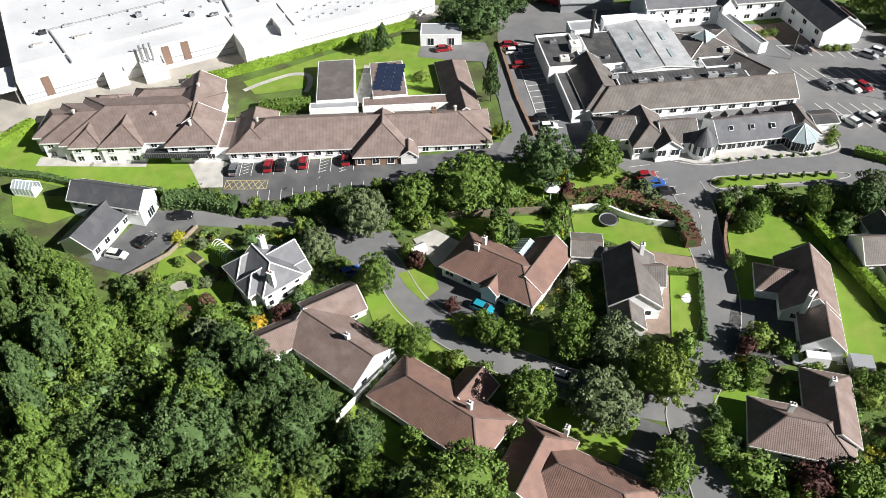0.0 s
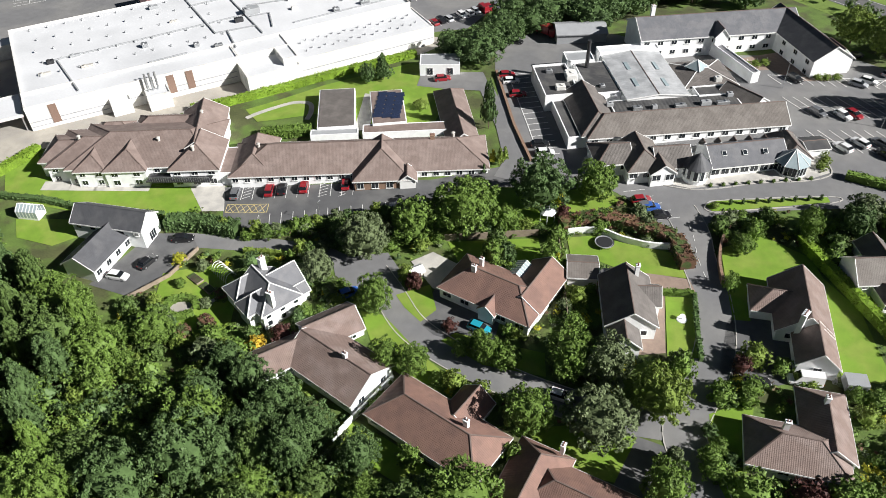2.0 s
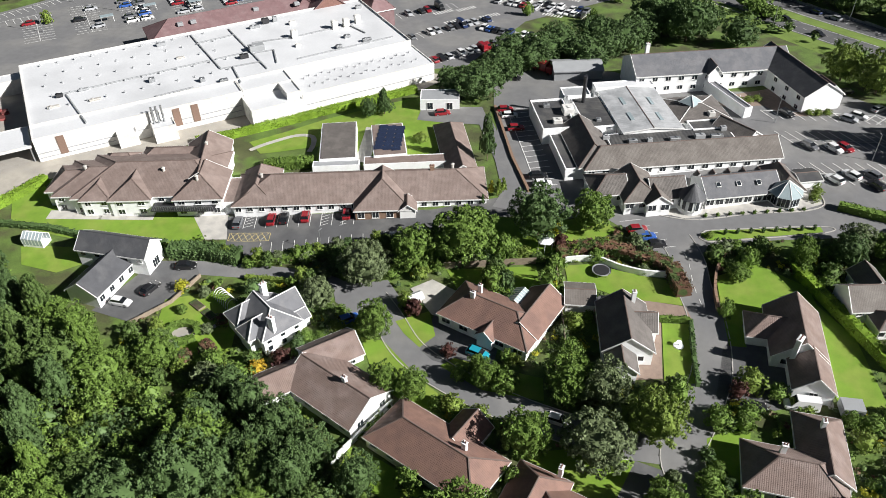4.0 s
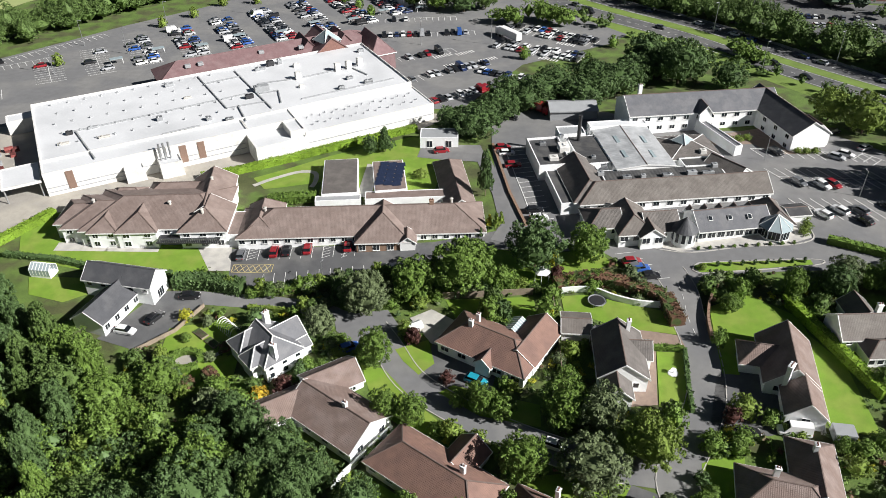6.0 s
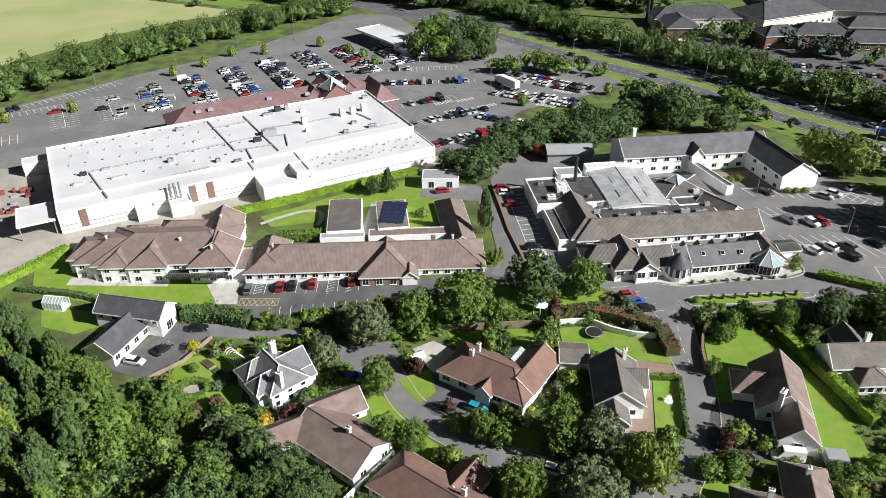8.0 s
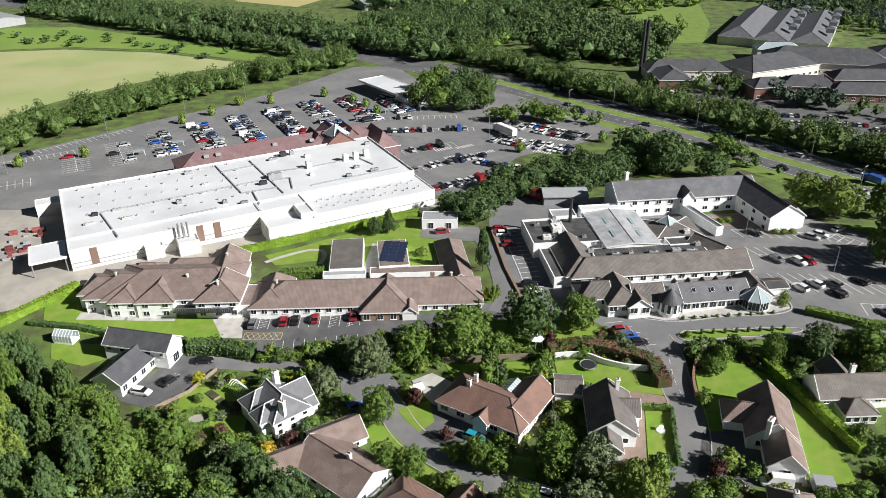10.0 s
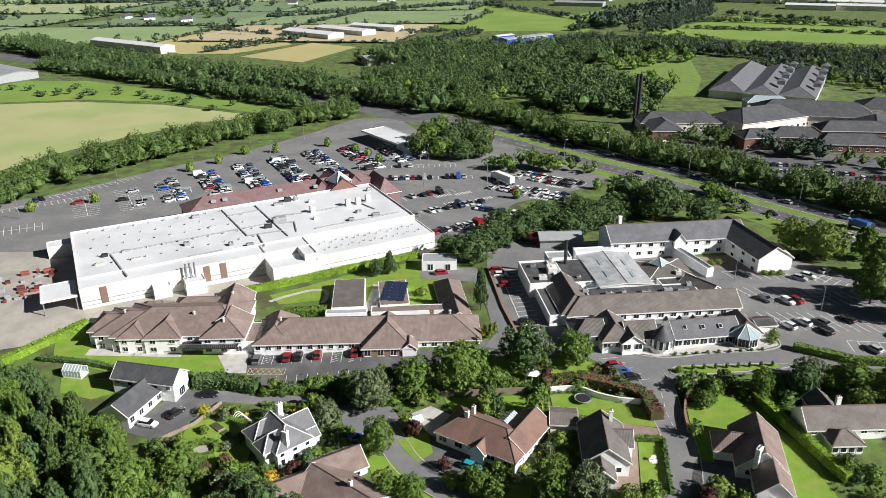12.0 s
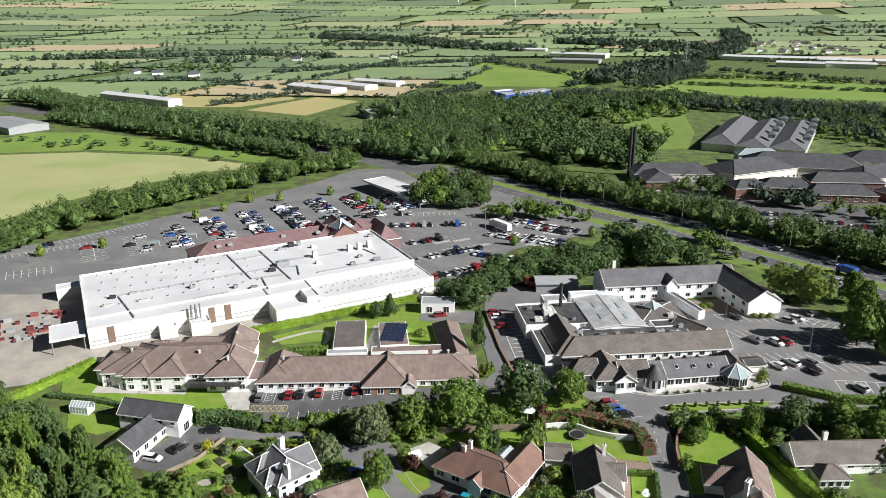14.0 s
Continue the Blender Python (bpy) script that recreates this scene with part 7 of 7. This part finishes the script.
wing(summer, -8.2, 102.6, 30, 2.8, 2.2, 1.9, 0.5, roof="membrane", wall="render_cream", over=0.2, base=-0.5, trim="trim_white", ridge="trim_white")
gaz = thing("gazebo", 17.6, 117.6, 20, "white garden gazebo with a pale roof", "gazebo")
bm = bmesh.new()
bmesh.ops.create_cone(bm, cap_ends=True, segments=6, radius1=1.9, radius2=0.1, depth=1.0, matrix=Matrix.Translation((0, 0, 2.7)))
part("roof", bm, M["render_white"], gaz)
for k in range(6):
    bm = bmesh.new()
    tube(bm, 1.6 * math.cos(k * 1.047), 1.6 * math.sin(k * 1.047), 0, 2.25, 0.07, None, 6)
    part("post", bm, M["trim_white"], gaz)
trailer = thing("box_trailer", 62.4, 76.4, -8, "pale grey flat-topped trailer beside a hedge", "trailer")
bm = bmesh.new()
box(bm, -1.7, -1.3, 0.5, 1.7, 1.3, 2.2, 0.05)
part("box_body", bm, M["clad_grey"], trailer)
for sy in (-1, 1):
    part("wheel", CAR_MESH["wheel"], None, trailer, at=pose(0, sy * 1.35, 0.32))
drape("lawn_path", along([(59.9, 77.0), (61.0, 82), (61.8, 86)], 0.9), PV, 0.13, "pale paved path beside a bungalow", "path")

# ---- hedges and shrubs ----
hedge("hedge", [(-43.6, 114.6), (-36, 115.6), (-28, 117), (-14.6, 119.4), (-8, 121.8)], 2.4, 1.6, "leaf_mid", "mixed green hedge below the care home car park", 0.28)
hedge("hedge", [(-60, 117.6), (-52, 117.4), (-45, 115.6)], 3.4, 2.6, "leaf_dark", "tall dark hedge behind a house", 0.28)
hedge("hedge", [(-101, 126.6), (-88.2, 125.0), (-80, 122.6), (-61.5, 120.6)], 1.3, 1.2, "leaf_dark", "low dark hedge below the care home lawn")
hedge("hedge", [(42.0, 96.5), (40.6, 88), (39.9, 82)], 0.7, 1.1, "leaf_dark", "row of small clipped hedge plants")
hedge("hedge", [(36.6, 97.0), (41.8, 96.6)], 1.0, 1.1, "leaf_mid", "low hedge round a lawn")
hedge("hedge", [(-42.6, 110.4), (-32, 108.8)], 1.1, 1.0, "leaf_light", "low clipped hedge along the lane")
hedge("hedge", [(-46.5, 148.6), (-34.8, 149.6)], 3.0, 2.0, "leaf_mid", "broad hedge in the care home courtyard", 0.28)
hedge("hedge", [(80, 128), (92, 121.6), (110, 121)], 2.0, 1.6, "leaf_mid", "mixed hedge beside the hotel road")
for x, y, r, h, leaf, lab in ((-44.5, 145.2, 1.7, 2.2, "leaf_yellow", "bright yellow rounded shrub in a courtyard"), (7.2, 136.0, 0.9, 3.6, "leaf_yellow", "golden upright conifer beside a lane"), (8.8, 135.4, 1.1, 4.2, "leaf_light", "bright green upright conifer"), (9.9, 136.8, 1.0, 3.6, "leaf_light", "bright green upright conifer"), (5.2, 132.6, 0.6, 2.6, "leaf_dark", "small dark upright conifer"), (-54.6, 107.4, 1.5, 2.0, "leaf_yellow", "bright yellow rounded shrub beside a yard"), (-35.1, 85.9, 1.7, 3.0, "leaf_gold", "golden-yellow shrub by a bungalow"), (-31.0, 88.0, 2.1, 3.4, "leaf_purple", "dark purple-leaved tree by a villa"), (-1.8, 89.8, 1.4, 2.4, "leaf_purple", "round dark red shrub on a lawn"), (45.8, 80.0, 1.6, 3.0, "leaf_purple", "dark red maple beside the road"), (48.2, 81.7, 2.5, 3.6, "leaf_light", "yellow-green spreading shrub beside a drive"), (45.2, 77.9, 1.2, 0.9, "leaf_yellow", "low bright yellow shrub"), (20.4, 121.4, 1.4, 4.6, "leaf_yellow", "golden conifer among trees"), (20.6, 117.6, 1.6, 3.4, "leaf_purple", "purple-leaved shrub among trees"), (48.4, 56.6, 3.0, 4.6, "leaf_purple", "dark purple-leaved tree by a bungalow"), (18.2, 104.4, 1.0, 3.4, "leaf_yellow", "golden upright conifer beside a fence"), (-28.5, 68.5, 1.4, 1.8, "leaf_yellow", "bright yellow shrub on the wood's edge"), (-9.6, 159.3, 1.9, 2.0, "leaf_light", "pale green rounded shrub in a courtyard")):
    tree(x, y, r, h, leaf, "tall" if h > r * 3 else "bush", "shrub", lab, "", 600)

group_of([(9.6, 116.5, 2.4, 4), (6.5, 105.9, 2.5, 5), (17.4, 105.5, 2.4, 4.5), (0.1, 84.5, 1.3, 3), (35.7, 79.3, 2.1, 5), (52.1, 79.8, 1.6, 2.6), (41.3, 74.3, 2.1, 3), (45, 73.7, 1.5, 3), (37.1, 63.8, 1.8, 3), (37.1, 61.5, 2, 3.2), (41.5, 58.1, 3.1, 4), (54.3, 56.9, 2.8, 4.6), (-37.8, 83.2, 3, 4.4), (-42.7, 87.3, 2.6, 3.6), (-7.5, 64.4, 1.9, 3), (8, 64.5, 1.6, 3), (-3.6, 78.8, 1.2, 2), (48.6, 98.1, 1.4, 3.4), (55.8, 110.8, 1.8, 4)], "leaf_mid", "bush", "shrub", "dense green garden shrub", 600)


for x, y, r, h, leaf, shape, lab in ((-27.0, 104.6, 2.6, 4.2, "leaf_grey", "bush", "weeping grey-green tree beside the turning head"), (-48.7, 88.9, 1.4, 3.0, "leaf_rust", "round", "thin reddish young tree on a lawn"), (-43.2, 83.6, 3.0, 4.6, "leaf_grey", "bush", "olive-green spreading shrub at the garden's end"), (-39.4, 84.2, 2.4, 3.8, "leaf_light", "bush", "bright green shrub at the garden's end"), (-45.4, 91.4, 1.7, 2.6, "leaf_rust", "bush", "reddish-brown shrub on a lawn"), (-43.6, 88.6, 1.4, 1.8, "leaf_dark", "bush", "dark rounded shrub in a bed"), (-46.8, 96.4, 1.3, 1.5, "leaf_grey", "bush", "clipped round grey-green shrub"), (-44.4, 98.6, 1.5, 1.8, "leaf_rust", "bush", "mixed flowering shrub in a bed"), (-8.4, 100.2, 1.7, 3.0, "leaf_purple", "bush", "grey-purple shrub beside a patio"), (-10.0, 102.2, 1.6, 2.8, "leaf_light", "bush", "light green shrub beside a patio"), (7.2, 108.8, 2.2, 4.8, "leaf_belt", "round", "dark green tree on a back lawn"), (9.0, 105.9, 1.8, 4.0, "leaf_dark", "round", "dark green tree on a back lawn"), (3.1, 86.2, 1.6, 3.2, "leaf_mid", "round", "small green tree beside a drive"), (7.8, 82.0, 2.3, 4.4, "leaf_mid", "round", "green tree beside the side road"), (35.8, 80.6, 1.9, 3.6, "leaf_grey", "round", "grey-green tree beside the road"), (38.0, 68.4, 1.3, 2.0, "leaf_dark", "bush", "dark clipped shrub beside the road"), (38.8, 65.6, 1.5, 2.2, "leaf_mid", "bush", "green shrub beside the road"), (39.6, 63.0, 1.5, 2.2, "leaf_dark", "bush", "dark clipped shrub beside the road"), (41.5, 76.7, 1.1, 1.8, "leaf_mid", "bush", "green shrub at a drive's mouth"), (42.8, 73.9, 1.2, 1.8, "leaf_dark", "bush", "green shrub at a drive's mouth"), (31.0, 62.6, 2.3, 5.0, "leaf_grey", "tall", "olive-green upright tree at the road corner"), (-49.6, 105.6, 1.2, 2.2, "leaf_grey", "bush", "silvery shrub beside a fence"), (-53.0, 101.4, 1.1, 1.4, "leaf_mid", "bush", "green shrub along a fence")):
    tree(x, y, r, h, leaf, shape, "shrub" if shape == "bush" else "tree", lab, "", 1600 if r > 1.6 else 900)
for (x0, y0), (x1, y1), n in (((-57.5, 97.5), (-47.0, 84.5), 9), ((-44, 114.2), (-10, 120.6), 17), ((-5.5, 113.4), (17, 114.6), 9), ((-34, 108.2), (-24, 111.0), 5)):
    for k in range(n):
        u = (k + 0.5) / n
        tree(x0 + (x1 - x0) * u, y0 + (y1 - y0) * u + 0.5 * math.sin(k * 2.1), 1.2 + 0.5 * ((k * 7) % 5) / 4, 1.8 + 1.6 * ((k * 3) % 4) / 3, ("leaf_mid", "leaf_light", "leaf_belt", "leaf_grey", "leaf_dark", "leaf_yellow" if k % 3 == 0 else "leaf_mid")[k % 6], "bush", "shrub", "mixed garden shrub in a boundary bed", "boundary shrubs", 900)


def inside(x, y, outline):
    hit = False
    for (x0, y0), (x1, y1) in zip(outline, outline[1:] + outline[:1]):
        if (y0 > y) != (y1 > y) and x < (x1 - x0) * (y - y0) / (y1 - y0) + x0:
            hit = not hit
    return hit


def free(x, y, room):
    for bx, by, a, hl, hw in TAKEN:
        dx, dy = x - bx, y - by
        u, v = dx * math.cos(a) + dy * math.sin(a), -dx * math.sin(a) + dy * math.cos(a)
        if abs(u) < hl + room and abs(v) < hw + room:
            return False
    return not any(inside(x + ox * room, y + oy * room, o) for o in PLOTS for ox, oy in ((0, 0), (1, 0), (-1, 0), (0, 1), (0, -1)))


grng = random.Random(12)
made, tries, beds = 0, 0, {}
while tries < 9000:
    tries += 1
    x, y = grng.uniform(-62, 78), grng.uniform(50, 128)
    r = grng.choice((0.4, 0.5, 0.7, 0.9, 1.2, 1.6, 2.0))
    if y < np.interp(x, [e[0] for e in EDGE], [e[1] for e in EDGE]) or not free(x, y, r * 0.8):
        continue
    leaf = grng.choice(("leaf_mid", "leaf_mid", "leaf_dark", "leaf_light", "leaf_grey", "leaf_belt", "leaf_mid", "leaf_light", "leaf_yellow" if r < 1 else "leaf_mid", "leaf_rust" if r < 1 else "leaf_belt"))
    if r > 1 and made < 190:
        made += 1
        tree(x, y, r, r * grng.uniform(1.0, 1.9), leaf, "bush", "shrub", "leafy garden shrub in a bed", "garden shrubs", 600)
    elif r < 1:
        beds.setdefault(leaf, []).append((x, y, r, r * grng.uniform(1.0, 1.8)))
for leaf, marks in beds.items():
    clumps("low_planting", marks[:260], leaf, "low shrubs and flowers in garden beds", 40)
floor = []
while len(floor) < 420:
    x, y = grng.uniform(-125, 4), grng.uniform(43, 122)
    if y < np.interp(x, [e[0] for e in EDGE], [e[1] for e in EDGE]) + 2 and x > -66 - (y - 50) * 0.8:
        floor.append((x, y, grng.uniform(1.4, 2.8), grng.uniform(2.5, 6.0)))
clumps("undergrowth", floor[:260], "leaf_mid", "dense green undergrowth between woodland trees", 110)
clumps("undergrowth", floor[260:], "leaf_dark", "dark green undergrowth between woodland trees", 110)
